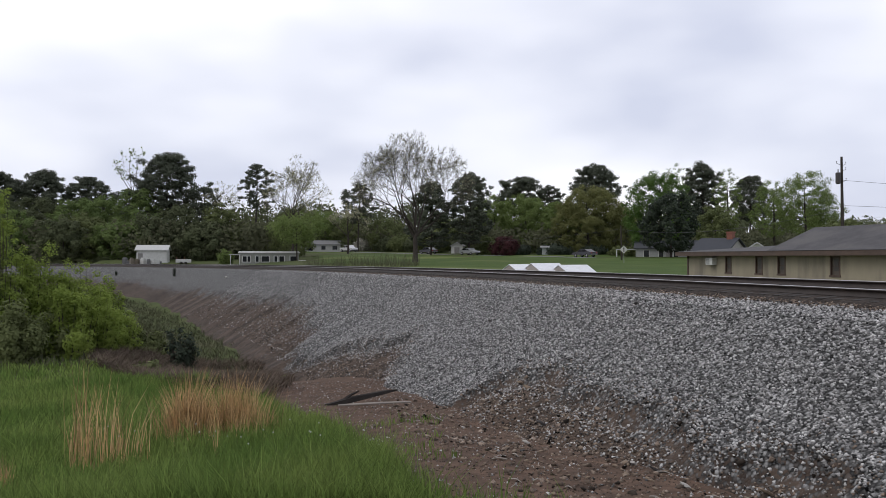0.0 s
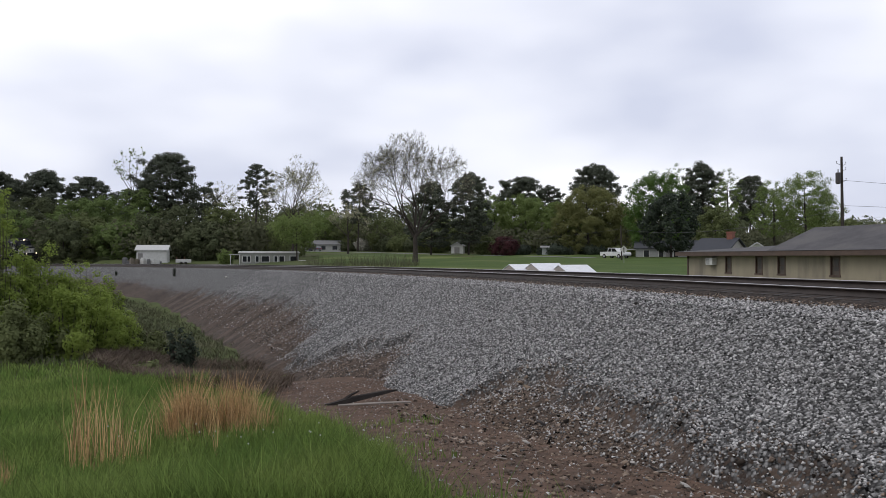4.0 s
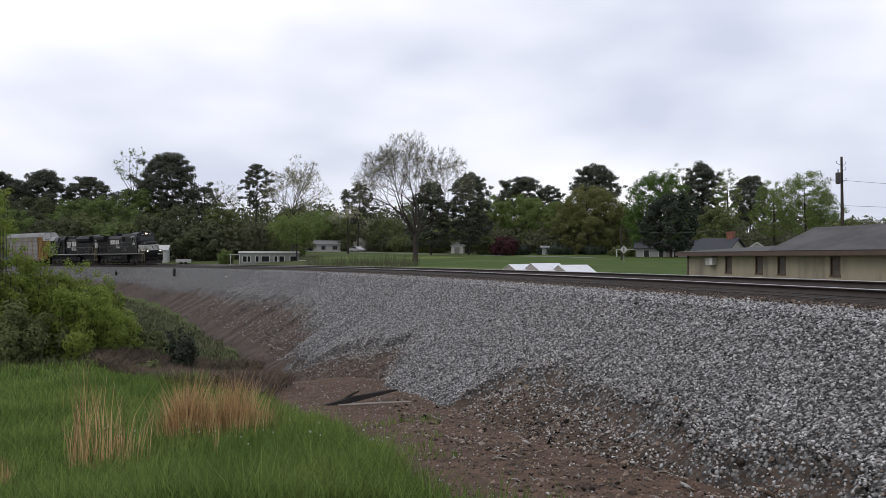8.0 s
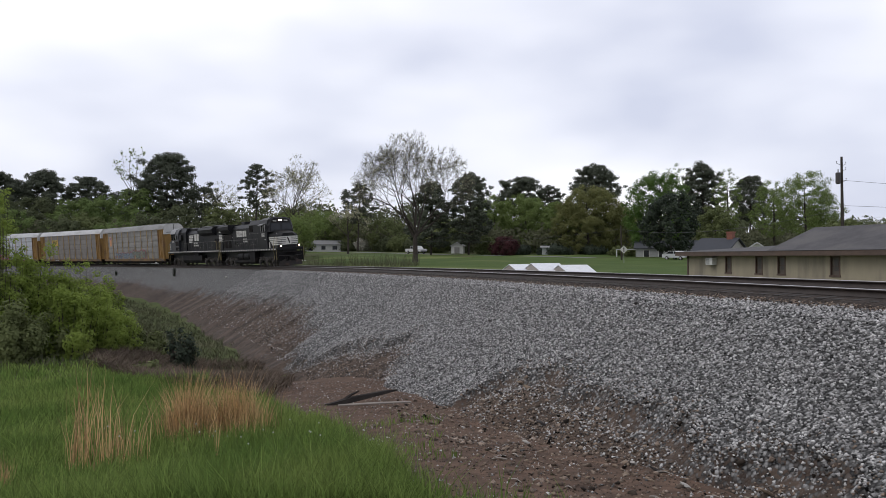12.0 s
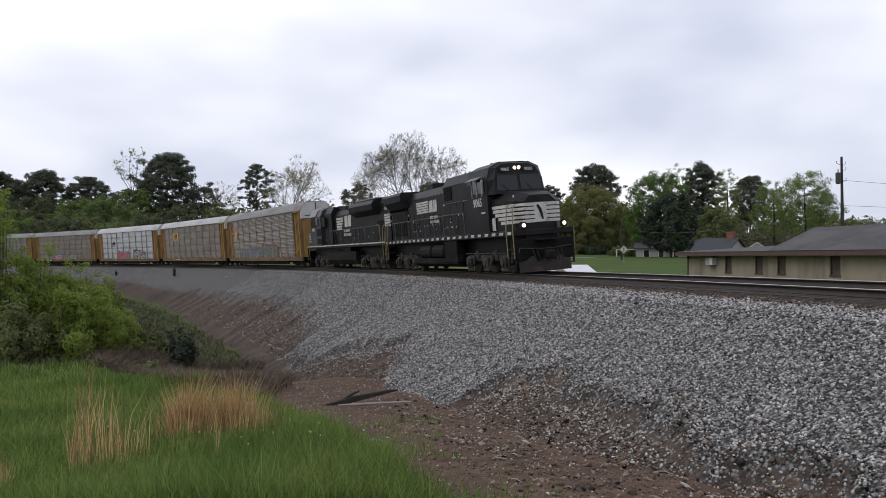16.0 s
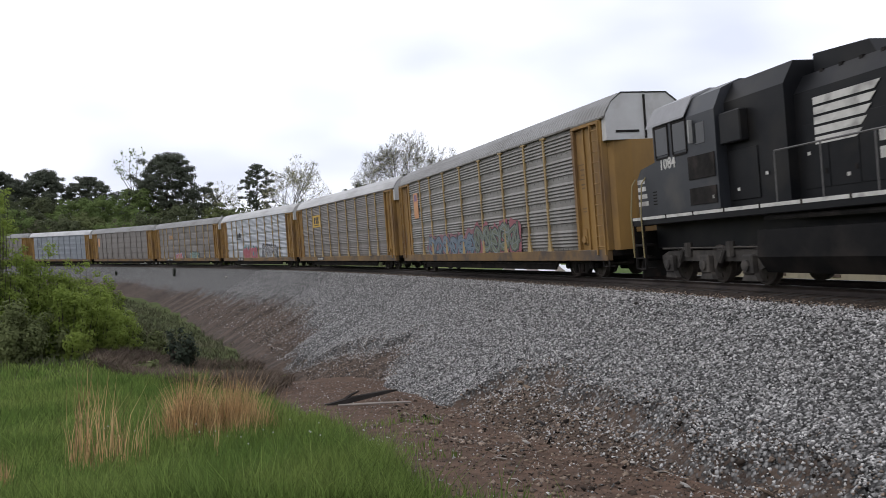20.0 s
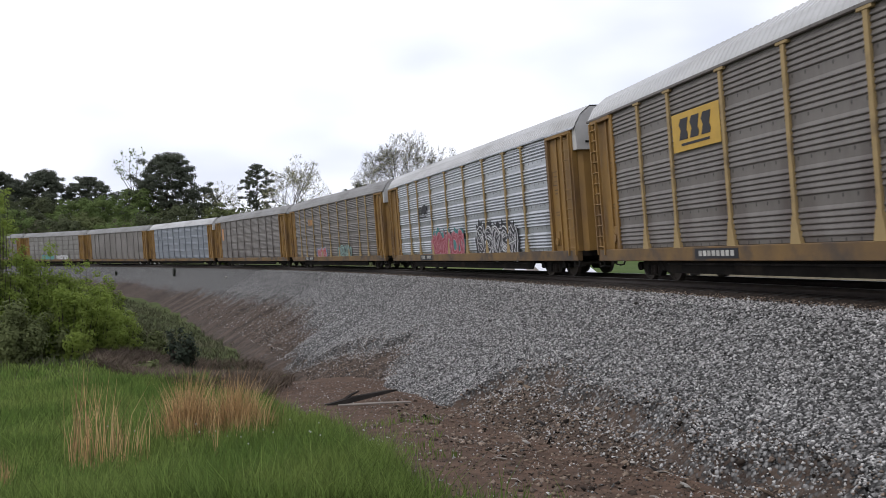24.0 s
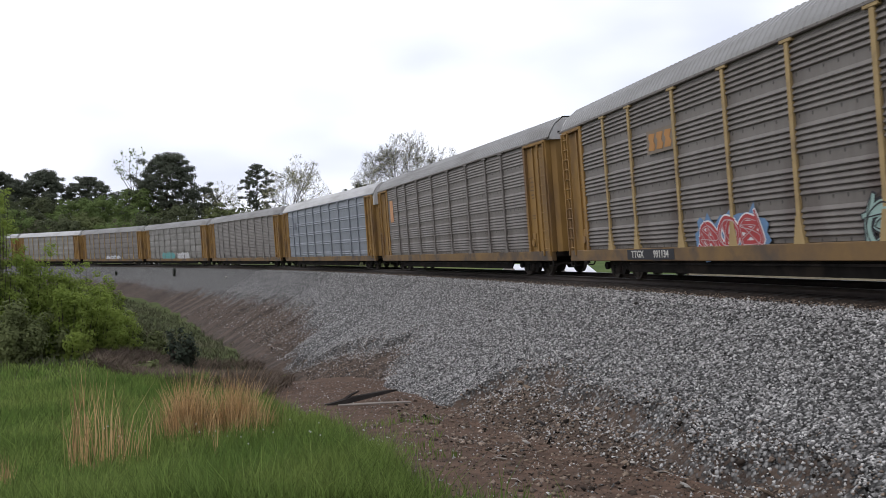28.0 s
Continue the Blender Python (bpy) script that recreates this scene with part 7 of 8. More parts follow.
    blades("sapling_thicket", np.array(pts), 0.3 + 1.6 * rng.uniform(0, 1, n) ** 2.5, rng.uniform(0.01, 0.025, n), 0.3, rng, LEAF["under"], "thin brown-green saplings and weeds along the lawn edge", "thicket")


def build_woods():
    """Continuous far woodland behind the single trees."""
    rng = np.random.default_rng(55)
    pts, sz = [], []
    trunks = MB()
    for i in range(150):
        u = -0.75 + 1.5 * (i + rng.uniform()) / 150
        d = rng.uniform(255, 320)
        x, y = u * d, d
        g = ground_z(x, y)
        hgt = (EYE + d * (0.052 + 0.018 * rng.uniform() + 0.022 * max(0, -u)) - g) * (0.62 if u > 0.48 else 1)
        trunks.tube([(x, y, g - 0.3), (x + 0.3, y, g + hgt * 0.8)], [0.3, 0.1], 5, False)
        for _ in range(16):
            c = (x + rng.normal(0, 3.2), y + rng.normal(0, 3.0), g + hgt * rng.uniform(0.12, 0.93))
            k = 34
            pts.append(np.array(c) + rng.normal(0, 1.15, (k, 3)))
    low, lsz = [], []
    for i in range(1300):
        u = rng.uniform(-0.72, 0.62)
        d = rng.uniform(172, 250) if u < 0.42 else rng.uniform(200, 250)
        if u < -0.22:
            d = rng.uniform(166, 215)
        if -0.19 < u < 0.04:
            d = rng.uniform(215, 260)
        x, y = u * d, d
        if abs(u + 0.152) < 0.04 and d < 232:
            continue
        k = 60
        c = np.array((x, y, ground_z(x, y) + rng.uniform(0.2, 1.0) * (7.0 if u < 0.0 else 5.0)))
        low.append(c + rng.normal(0, 1.0, (k, 3)) * (1.6, 1.6, 0.9))
    q = np.concatenate(low)
    me = leaf_mesh("undergrowth", q, rng.uniform(0.5, 1.3, len(q)) * 0.45, rng, rng.normal(size=(len(q), 3)) * 0.5 + (0, -0.7, 0.5))
    me.materials.append(LEAF["under"])
    tagged(new("undergrowth", me), "dense brownish undergrowth at the wood's edge", "undergrowth", kind="stuff")
    p = np.concatenate(pts)
    me = leaf_mesh("far_woods", p, rng.uniform(0.5, 1.3, len(p)) * 0.56, rng, rng.normal(size=(len(p), 3)) * 0.5 + (0, -0.7, 0.6))
    me.materials.append(LEAF["dull"])
    tagged(new("far_woods", me), "continuous dull green woodland far behind the road", "woods", kind="stuff")
    tm = trunks.mesh("woodland_trunks")
    tm.materials.append(M["bark"])
    tagged(new("woodland_trunks", tm), "many grey-brown trunks of the far woodland", "woods", kind="stuff")

# ---------------------------------------------------------------- road, buildings and yard things
ROAD = [(-150, 330), (-80, 268), (-37.5, 217), (-23, 200), (0.5, 171.5), (23, 144), (34, 126.5), (44, 108), (56, 84), (70, 50), (90, 0)]


def road_point(u):
    """Point and heading at u metres along the road's centre line."""
    for (a, b), (c, d) in zip(ROAD, ROAD[1:]):
        L = math.hypot(c - a, d - b)
        if u <= L or (c, d) == ROAD[-1]:
            t = u / L
            return a + (c - a) * t, b + (d - b) * t, math.atan2(d - b, c - a)
        u -= L


ROAD_LEN = sum(math.hypot(c - a, d - b) for (a, b), (c, d) in zip(ROAD, ROAD[1:]))


def road_z(x, y):
    return EYE + lerp_table([(0, -1.6), (84, -1.2), (108, -0.75), (126, -0.42), (144, 0.0), (171, 0.55), (200, 1.25), (217, 1.6), (330, 3.4)], y)


def build_road():
    vs, fs, n = [], [], 0
    u = 0.0
    while u < ROAD_LEN:
        x, y, h = road_point(u)
        _, _, h2 = road_point(min(u + 12, ROAD_LEN - 0.1))
        _, _, h1 = road_point(max(u - 12, 0))
        h = (h1 + h2) / 2
        for o, dz in ((-7, -1.3), (-4.0, -0.02), (-3.9, 0.03), (3.9, 0.03), (4.0, -0.02), (7, -1.3)):
            vs.append((x - math.sin(h) * o, y + math.cos(h) * o, road_z(x, y) + dz))
        n += 1
        u += 6.0
    fs = [(j * 6 + i, (j + 1) * 6 + i, (j + 1) * 6 + i + 1, j * 6 + i + 1) for j in range(n - 1) for i in range(5)]
    me = quick_mesh("road", vs, fs)
    me.materials.append(M["road"])
    me.materials.append(M["lawn"])
    me.polygons.foreach_set("material_index", [1 if i in (0, 1, 3, 4) else 0 for j in range(n - 1) for i in range(5)])
    tagged(new("road", me), "two-lane asphalt road with grass verges", "road", kind="structure")
    # mown lawn between the track and the road, a thin sheet over the ground
    xs, ys = [-45 + 2.5 * i for i in range(49)], [46 + 2.5 * i for i in range(62)]
    pts, keep = [], {}
    for j, y in enumerate(ys):
        for i, x in enumerate(xs):
            pts.append((x, y, ground_z(x, y) + 0.05))
            s, q = sq(x, y)
            keep[(i, j)] = q < -7 and x / y > -0.17 and y < 172
    n = len(xs)
    fs = [(j * n + i, j * n + i + 1, (j + 1) * n + i + 1, (j + 1) * n + i) for j in range(len(ys) - 1) for i in range(n - 1) if all(keep[(i + a, j + b)] for a in (0, 1) for b in (0, 1))]
    me = quick_mesh("lawn", pts, fs)
    me.polygons.foreach_set("use_smooth", [True] * len(fs))
    me.materials.append(M["lawn"])
    tagged(new("lawn", me), "mown green lawn sloping up to the road", "lawn", kind="structure")


def local(x, y, z, ang):
    return Matrix.Translation((x, y, z)) @ Matrix.Rotation(ang, 4, "Z")


def build_beige_building():
    wallm = mat("beige_stucco", (0.285, 0.25, 0.18), (0.24, 0.21, 0.155), 1.6, 0.9, 0.004, 30, c3=(0.17, 0.148, 0.115), fine=0.9, stretch=(1, 1, 0.22))
    trim = mat("brown_trim_paint", (0.065, 0.042, 0.032), (0.09, 0.058, 0.044), 2, 0.7)
    roofm = mat("dark_grey_shingles", (0.045, 0.042, 0.045), (0.068, 0.064, 0.067), 1.2, 0.9, 0.01, 20, c3=(0.08, 0.075, 0.074), fine=0.4)
    # the long wall runs along local x, outward normal local -y
    A, B = Vector((19.88, 64.24)), Vector((28.6, 34.5))
    d = (B - A).normalized()
    ang = math.atan2(d.y, d.x)
    L = (B - A).length
    base = EYE - 2.6
    t = thing("long_building", "long single-storey beige building with brown trim and dark roof", "building", m=local(A.x, A.y, base, ang))
    H, D = 2.72, 11.0
    wins = WIN
    xs = [0.0]
    wins = [(c - 1.0, w) for c, w in wins]
    for c, w in wins:
        xs += [c - w / 2, c + w / 2]
    xs.append(L)
    for a, b in zip(xs[::2], xs[1::2]):
        part("wall", MB().box(a, b, 0, 0.2, -1.0, H), wallm, t)
    for c, w in wins:
        part("wall", MB().box(c - w / 2, c + w / 2, 0, 0.2, -1.0, 1.48).box(c - w / 2, c + w / 2, 0, 0.2, 2.62, H), wallm, t)
        win = part("window", MB().box(c - w / 2, c + w / 2, 0.08, 0.1, 1.48, 2.62), plain("dusty_brown_pane", (0.085, 0.066, 0.052), 0.5), t, "dusty brown window pane")
        part("pane", MB().box(c - w * 0.22, c + w * 0.26, 0.07, 0.08, 1.75, 2.5), plain("dusty_dark_pane", (0.05, 0.042, 0.036), 0.4), win)
        part("window_frame", MB().box(c - w / 2 - 0.06, c - w / 2 + 0.03, -0.03, 0.06, 1.40, 2.68).box(c + w / 2 - 0.03, c + w / 2 + 0.06, -0.03, 0.06, 1.40, 2.68).box(c - w / 2, c + w / 2, -0.03, 0.06, 2.58, 2.68).box(c - w / 2 - 0.1, c + w / 2 + 0.1, -0.05, 0.06, 1.36, 1.48), trim, win)
        part("mullion", MB().box(c - w / 2, c + w / 2, 0.04, 0.07, 2.02, 2.07), trim, win)
    part("end_wall", MB().box(0, 0.2, 0.2, D, -1.0, H), wallm, t)
    part("end_wall", MB().box(L - 0.2, L, 0.2, D, -1.0, H), wallm, t)
    part("back_wall", MB().box(0, L, D - 0.2, D, -1.0, H), wallm, t)
    part("corner_board", MB().box(-0.05, 0.12, -0.05, 0.0, -1.0, H), trim, t)
    part("fascia", MB().box(-0.7, L + 0.7, -0.72, -0.66, H - 0.02, H + 0.30).box(-0.72, -0.66, -0.66, D + 0.7, H - 0.02, H + 0.30), trim, t)
    part("soffit", MB().box(-0.66, L + 0.66, -0.66, D + 0.66, H, H + 0.03), trim, t)
    # low hip over the far end, higher hip roof over the rest
    z0, zl, zh = H + 0.30, H + 0.45, H + 1.98
    low = MB().add([(-0.75, -0.75, z0), (13, -0.75, z0), (13, D + 0.75, z0), (-0.75, D + 0.75, z0), (4.0, D / 2, zl + 0.35), (13, D / 2, zl + 0.35)], [(0, 1, 5, 4), (1, 2, 5), (2, 3, 4, 5), (3, 0, 4), (3, 2, 1, 0)])
    part("low_roof", low, roofm, t)
    hi = MB().add([(10.4, -0.76, z0 + 0.02), (L + 0.75, -0.76, z0 + 0.02), (L + 0.75, D + 0.76, z0 + 0.02), (11.0, D + 0.76, z0 + 0.02), (9.9, D / 2 - 1.8, zh), (L - 4, D / 2 - 1.8, zh), (L - 4, D / 2 + 1.2, zh), (9.9, D / 2 + 1.2, zh)], [(0, 1, 5, 4), (1, 2, 6, 5), (2, 3, 7, 6), (3, 0, 4, 7), (4, 5, 6, 7), (3, 2, 1, 0)])
    part("main_roof", hi, roofm, t)
    AC = AC_AT
    ac = part("air_conditioner", MB().box(AC - 0.42, AC + 0.42, -0.42, 0.0, 2.0, 2.55, 0.02), plain("appliance_white", (0.5, 0.5, 0.48)), t, "off-white window air conditioner")
    part("grille", MB().box(AC - 0.34, AC + 0.08, -0.435, -0.42, 2.06, 2.49), plain("grille_grey", (0.16, 0.16, 0.16)), ac)
    for k in range(5):
        part("grille_slat", MB().box(AC - 0.34, AC + 0.08, -0.445, -0.435, 2.09 + k * 0.085, 2.12 + k * 0.085), plain("appliance_white", (0.5, 0.5, 0.48)), ac)


WIN = [(6.24, 0.62), (9.68, 0.66), (11.99, 0.68), (16.8, 0.72), (22.6, 0.75)]
AC_AT = 3.4


def small_house(label, x, y, w, l, h, roof_h, ang, wallc, roofc, wins=(), door=None, chimney=None, name="house", category="house", z=None, group=""):
    """Gabled house with its ridge along local x; front wall at local -y."""
    t = thing(name, label, category, group, m=local(x, y, (ground_z(x, y) if z is None else z), ang))
    wm, rm = plain("paint_%d_%d_%d" % tuple(int(c * 99) for c in wallc), wallc, 0.8), plain("roof_%d_%d_%d" % tuple(int(c * 99) for c in roofc), roofc, 0.85)
    part("wall", MB().box(-l / 2, l / 2, -w / 2, w / 2, -0.6, h).prism([(-w / 2, h), (w / 2, h), (0, h + roof_h - 0.05)], "x", -l / 2, l / 2), wm, t)
    r = MB()
    a, k = w / 2 + 0.35, roof_h / (w / 2)
    zo = h - k * 0.35
    r.prism([(-a, zo), (0, h + roof_h), (a, zo), (a, zo + 0.12), (0, h + roof_h + 0.13), (-a, zo + 0.12)], "x", -l / 2 - 0.35, l / 2 + 0.35)
    part("roof", r, rm, t)
    for c, ww, z0, z1 in wins:
        win = part("window", MB().box(c - ww / 2, c + ww / 2, -w / 2 - 0.03, -w / 2 + 0.01, z0, z1), M["glass"], t)
        part("window_frame", MB().box(c - ww / 2 - 0.09, c - ww / 2, -w / 2 - 0.05, -w / 2, z0 - 0.08, z1 + 0.08).box(c + ww / 2, c + ww / 2 + 0.09, -w / 2 - 0.05, -w / 2, z0 - 0.08, z1 + 0.08).box(c - ww / 2, c + ww / 2, -w / 2 - 0.05, -w / 2, z1, z1 + 0.08).box(c - ww / 2, c + ww / 2, -w / 2 - 0.05, -w / 2, z0 - 0.08, z0), plain("trim_white", (0.6, 0.6, 0.58)), win)
    if door:
        part("door", MB().box(door[0] - door[1] / 2, door[0] + door[1] / 2, -w / 2 - 0.05, -w / 2, 0.0, door[2], 0.01), plain("door_grey", (0.22, 0.21, 0.2)), t)
    if chimney:
        part("chimney", MB().box(chimney - 0.4, chimney + 0.4, -0.4, 0.4, h, h + roof_h + 0.9, 0.02).box(chimney - 0.46, chimney + 0.46, -0.46, 0.46, h + roof_h + 0.75, h + roof_h + 0.92), mat("red_brick", (0.16, 0.062, 0.045), (0.21, 0.085, 0.06), 6, 0.9), t)
    return t


def facing(x, y):
    """Turn for a front (local -y) that faces the camera's ground."""
    return math.atan2(y, x) - math.pi / 2


def build_yards():
    wh, gr = (0.55, 0.55, 0.53), (0.10, 0.10, 0.11)
    x, y = at_px(-0.366, 158)
    small_house("white garage with a narrow grey door beside the wood", x, y, 5.5, 5.6, 2.75, 0.9, facing(x, y) - 0.12, wh, (0.45, 0.45, 0.44), door=(-2.1, 0.9, 2.1), name="garage", category="garage", z=EYE - 1.35)
    x, y = at_px(-0.328, 150)
    t = thing("utility_trailer", "small white open utility trailer in the yard", "trailer", m=local(x, y, EYE - 1.5, facing(x, y)))
    part("body", MB().box(-1.4, 1.4, -0.8, 0.8, 0.45, 1.1, 0.03), plain("trailer_white", (0.5, 0.5, 0.48)), t)
    part("rack", MB().box(-1.3, 0.2, -0.7, 0.7, 1.1, 1.14).box(-1.3, -1.25, -0.7, 0.7, 1.14, 1.55).box(0.15, 0.2, -0.7, 0.7, 1.14, 1.55), plain("trailer_red", (0.2, 0.08, 0.06)), t)
    for e in (-0.4, 0.4):
        part("wheel", MB().tube([(e, -0.95, 0.32), (e, -0.75, 0.32)], 0.32, 12), M["grime"], t)
    # junk beside the garage
    rng = random.Random(6)
    for i in range(14):
        x, y = at_px(rng.uniform(-0.415, -0.35), rng.uniform(146, 150))
        w, h = rng.uniform(0.3, 1.1), rng.uniform(0.4, 1.2)
        c = rng.choice(((0.5, 0.5, 0.48), (0.1, 0.1, 0.1), (0.24, 0.06, 0.05), (0.12, 0.10, 0.07)))
        t = thing("yard_junk", "discarded household junk lying in the yard", "junk", "junk by the garage", local(x, y, EYE - 1.35, rng.uniform(0, 3)))
        part("crate", MB().box(-w, w, -0.3, 0.3, 0, h, 0.05).box(-w * 0.6, w * 0.5, -0.2, 0.25, h, h + 0.2, 0.04), plain("junk_%d" % int(c[0] * 100 + c[1] * 30), c), t)
    # trailer home
    x, y = at_px(-0.217, 140)
    t = thing("trailer_home", "old pale trailer home with white-framed windows", "trailer home", m=local(x, y, EYE - 2.0, facing(x, y) + 0.1))
    wm = mat("faded_siding", (0.24, 0.245, 0.22), (0.19, 0.195, 0.17), 1.2, 0.8, c3=(0.22, 0.22, 0.19), fine=0.6)
    part("body", MB().box(-5.4, 4.6, -1.8, 1.8, 0.3, 2.7, 0.05), wm, t)
    part("roof", MB().prism([(-2.0, 2.68), (2.0, 2.68), (1.9, 2.85), (0, 3.02), (-1.9, 2.85)], "x", -5.6, 4.8), plain("trailer_roof", (0.42, 0.42, 0.40)), t)
    part("porch_roof", MB().box(-7.2, -5.4, -1.6, 1.4, 2.4, 2.52), plain("trailer_roof", (0.42, 0.42, 0.40)), t)
    for e in (-7.1, -5.6):
        part("porch_post", MB().box(e, e + 0.1, -1.6, -1.5, 0, 2.4), plain("trim_white", (0.6, 0.6, 0.58)), t)
    for c, w in ((-4.7, 0.7), (-4.0, 0.5), (-2.6, 0.5), (-1.2, 1.3), (0.6, 0.5), (1.6, 0.8), (3.6, 1.0)):
        win = part("window", MB().box(c - w / 2, c + w / 2, -1.84, -1.79, 1.2, 2.15), M["glass"], t)
        part("window_frame", MB().box(c - w / 2 - 0.12, c - w / 2, -1.86, -1.8, 1.1, 2.25).box(c + w / 2, c + w / 2 + 0.12, -1.86, -1.8, 1.1, 2.25).box(c - w / 2, c + w / 2, -1.86, -1.8, 2.15, 2.25).box(c - w / 2, c + w / 2, -1.86, -1.8, 1.1, 1.2), plain("trim_white", (0.6, 0.6, 0.58)), win)
    # houses and sheds past the road
    x, y = at_px(-0.152, 228)
    small_house("low pale house with a shaded carport", x, y, 8, 10, 2.4, 1.1, facing(x, y), (0.42, 0.42, 0.40), (0.17, 0.17, 0.17), [(-3.5, 1.6, 0.6, 1.9), (0.2, 1.2, 0.9, 2.0), (3.4, 1.4, 0.9, 2.0)], z=EYE + 1.2)
    x, y = at_px(0.019, 186)
    t = small_house("small white garden shed with a grey door", x, y, 2.8, 3.2, 2.1, 0.7, facing(x, y) + 1.45, wh, (0.3, 0.3, 0.3), name="garden_shed", category="shed", z=EYE + 0.6)
    part("door", MB().box(-1.66, -1.6, -0.55, 0.65, 0.05, 1.7), plain("door_grey", (0.22, 0.21, 0.2)), t)
    x, y = at_px(0.129, 165)
    small_house("small white shed among the hedges", x, y, 2.5, 1.3, 1.6, 0.3, facing(x, y), (0.36, 0.38, 0.37), (0.2, 0.2, 0.2), name="garden_shed", category="shed", z=EYE + 0.35)
    x, y = at_px(0.283, 147)
    # wall colour lowered to grey: the evergreen's shade put into white paint
    t = small_house("white house with shuttered windows behind the evergreen", x, y, 8, 11, 2.4, 1.3, facing(x, y), (0.34, 0.35, 0.34), (0.05, 0.054, 0.062), [(-3.6, 0.9, 0.7, 2.0), (-1.0, 0.8, 0.7, 2.0), (1.6, 0.8, 0.7, 2.0), (3.9, 0.9, 0.7, 2.0)], (0.3, 0.9, 2.0), z=EYE - 0.75)
    part("porch_roof", MB().box(-9.0, -5.4, -4.2, 1, 2.1, 2.25), plain("porch_white", (0.4, 0.4, 0.4)), t)
    part("porch_post", MB().box(-8.95, -8.8, -4.15, -4.0, -0.6, 2.1), plain("trim_white", (0.6, 0.6, 0.58)), t)
    x, y = at_px(0.350, 104)
    small_house("house with blue-grey roof and brick chimney", x, y, 6, 4.6, 2.2, 1.7, facing(x, y) - 0.45, (0.30, 0.29, 0.28), (0.036, 0.039, 0.048), chimney=1.5, z=EYE - 1.5)
    x, y = at_px(0.397, 95)
    small_house("tiny white gable of a shed roof", x, y, 1.3, 3, 2.6, 0.42, facing(x, y) + math.pi / 2, wh, (0.5, 0.5, 0.5), name="garden_shed", category="shed", z=EYE - 1.35)
    # three carports with white metal roofs
    for i, (u, d, zr) in enumerate(((0.10, 76, -0.72), (0.128, 75, -0.62), (0.163, 74, -0.76))):
        x, y = at_px(u, d)
        t = thing("carport", "open carport with a white sheet-metal gable roof", "carport", "carports below the track", local(x, y, EYE + zr - 2.9, facing(x, y) + 0.62))
        part("roof", MB().prism([(-1.5, 2.2), (0, 2.9), (1.5, 2.2), (1.5, 2.25), (0, 2.95), (-1.5, 2.25)], "x", -1.55, 1.75), plain("sheet_white", (0.66, 0.67, 0.70), 0.45), t)
        part("gable_panel", MB().prism([(-1.4, 2.24), (1.4, 2.24), (0, 2.86)], "x", -1.5, -1.45), plain("gable_taupe", (0.33, 0.29, 0.27)), t)
        for px, py in ((-1.4, -1.4), (1.6, -1.4), (-1.4, 1.4), (1.6, 1.4)):
            part("post", MB().box(px - 0.04, px + 0.04, py - 0.04, py + 0.04, -1.2, 2.25), plain("sheet_white", (0.66, 0.67, 0.70), 0.45), t)
    # warning sign seen from behind
    x, y = at_px(0.2286, 104)
    t = thing("road_sign", "diamond road sign on a steel post", "road sign", m=local(x, y, EYE - 0.4, facing(x, y)))
    part("post", MB().box(-0.03, 0.03, -0.02, 0.02, -0.6, 1.9), plain("zinc", (0.25, 0.25, 0.25)), t)
    pl = part("plate", MB().prism([(-0.53, 1.4), (0, 0.87), (0.53, 1.4), (0, 1.93)], "y", -0.035, -0.022), plain("sign_grey", (0.42, 0.42, 0.38)), t)
    part("mark", MB().prism([(-0.07, 1.1), (0.07, 1.1), (0.07, 1.55), (0.14, 1.55), (0, 1.72), (-0.14, 1.55), (-0.07, 1.55)], "y", -0.041, -0.035), plain("sign_dark", (0.06, 0.06, 0.06)), pl)
    x, y = at_px(0.226, 120)
    t = thing("utility_pole", "thin brown utility pole among the trees", "utility pole", m=local(x, y, EYE - 0.6, 0))
    part("pole", MB().tube([(0, 0, -0.5), (-0.15, 0, 5.4)], [0.13, 0.09], 8), M["bark"], t)
    # pole with transformer by the building
    x, y = at_px(0.505, 72)
    t = thing("utility_pole", "tall wooden utility pole with a transformer can", "utility pole", m=local(x, y, EYE - 2.6, 0))
    part("pole", MB().tube([(0, 0, -0.5), (0, 0, 6), (-0.05, 0, 11.75)], [0.17, 0.14, 0.10], 10), M["bark"], t)
    tr = part("transformer", MB().tube([(-0.42, -0.1, 9.25), (-0.42, -0.1, 9.35), (-0.42, -0.1, 10.25), (-0.42, -0.1, 10.3)], [0.15, 0.22, 0.22, 0.16], 12), plain("transformer_dark", (0.05, 0.045, 0.045)), t)
    part("bushing", MB().tube([(-0.42, -0.1, 10.3), (-0.42, -0.1, 10.6)], 0.05, 6), plain("porcelain", (0.3, 0.3, 0.32)), tr)
    for dx, z in ((0.34, 11.1), (0.34, 10.6), (-0.5, 11.15), (0.36, 9.6)):
        part("insulator", MB().tube([(0, 0, z - 0.2), (dx, 0, z), (dx, 0, z + 0.18)], [0.02, 0.025, 0.05], 6), plain("porcelain", (0.3, 0.3, 0.32)), t)

    def wire(a, b, sag, label="thin overhead utility wire"):
        a, b = Vector(a), Vector(b)
        pts = [a.lerp(b, k / 12) - Vector((0, 0, sag * 4 * (k / 12) * (1 - k / 12))) for k in range(13)]
        w = thing("overhead_wire", label, "wire", "overhead wires")
        part("wire", MB().tube(pts, 0.014, 4), plain("wire_grey", (0.07, 0.07, 0.075)), w)
    px, py = at_px(0.505, 72)
    top = EYE - 2.6
    wire((px, py, top + 9.6), (px + 45, py - 10, top + 9.2), 1.2)
    wire((px, py, top + 7.3), (px + 45, py - 10, top + 8.0), 0.9)
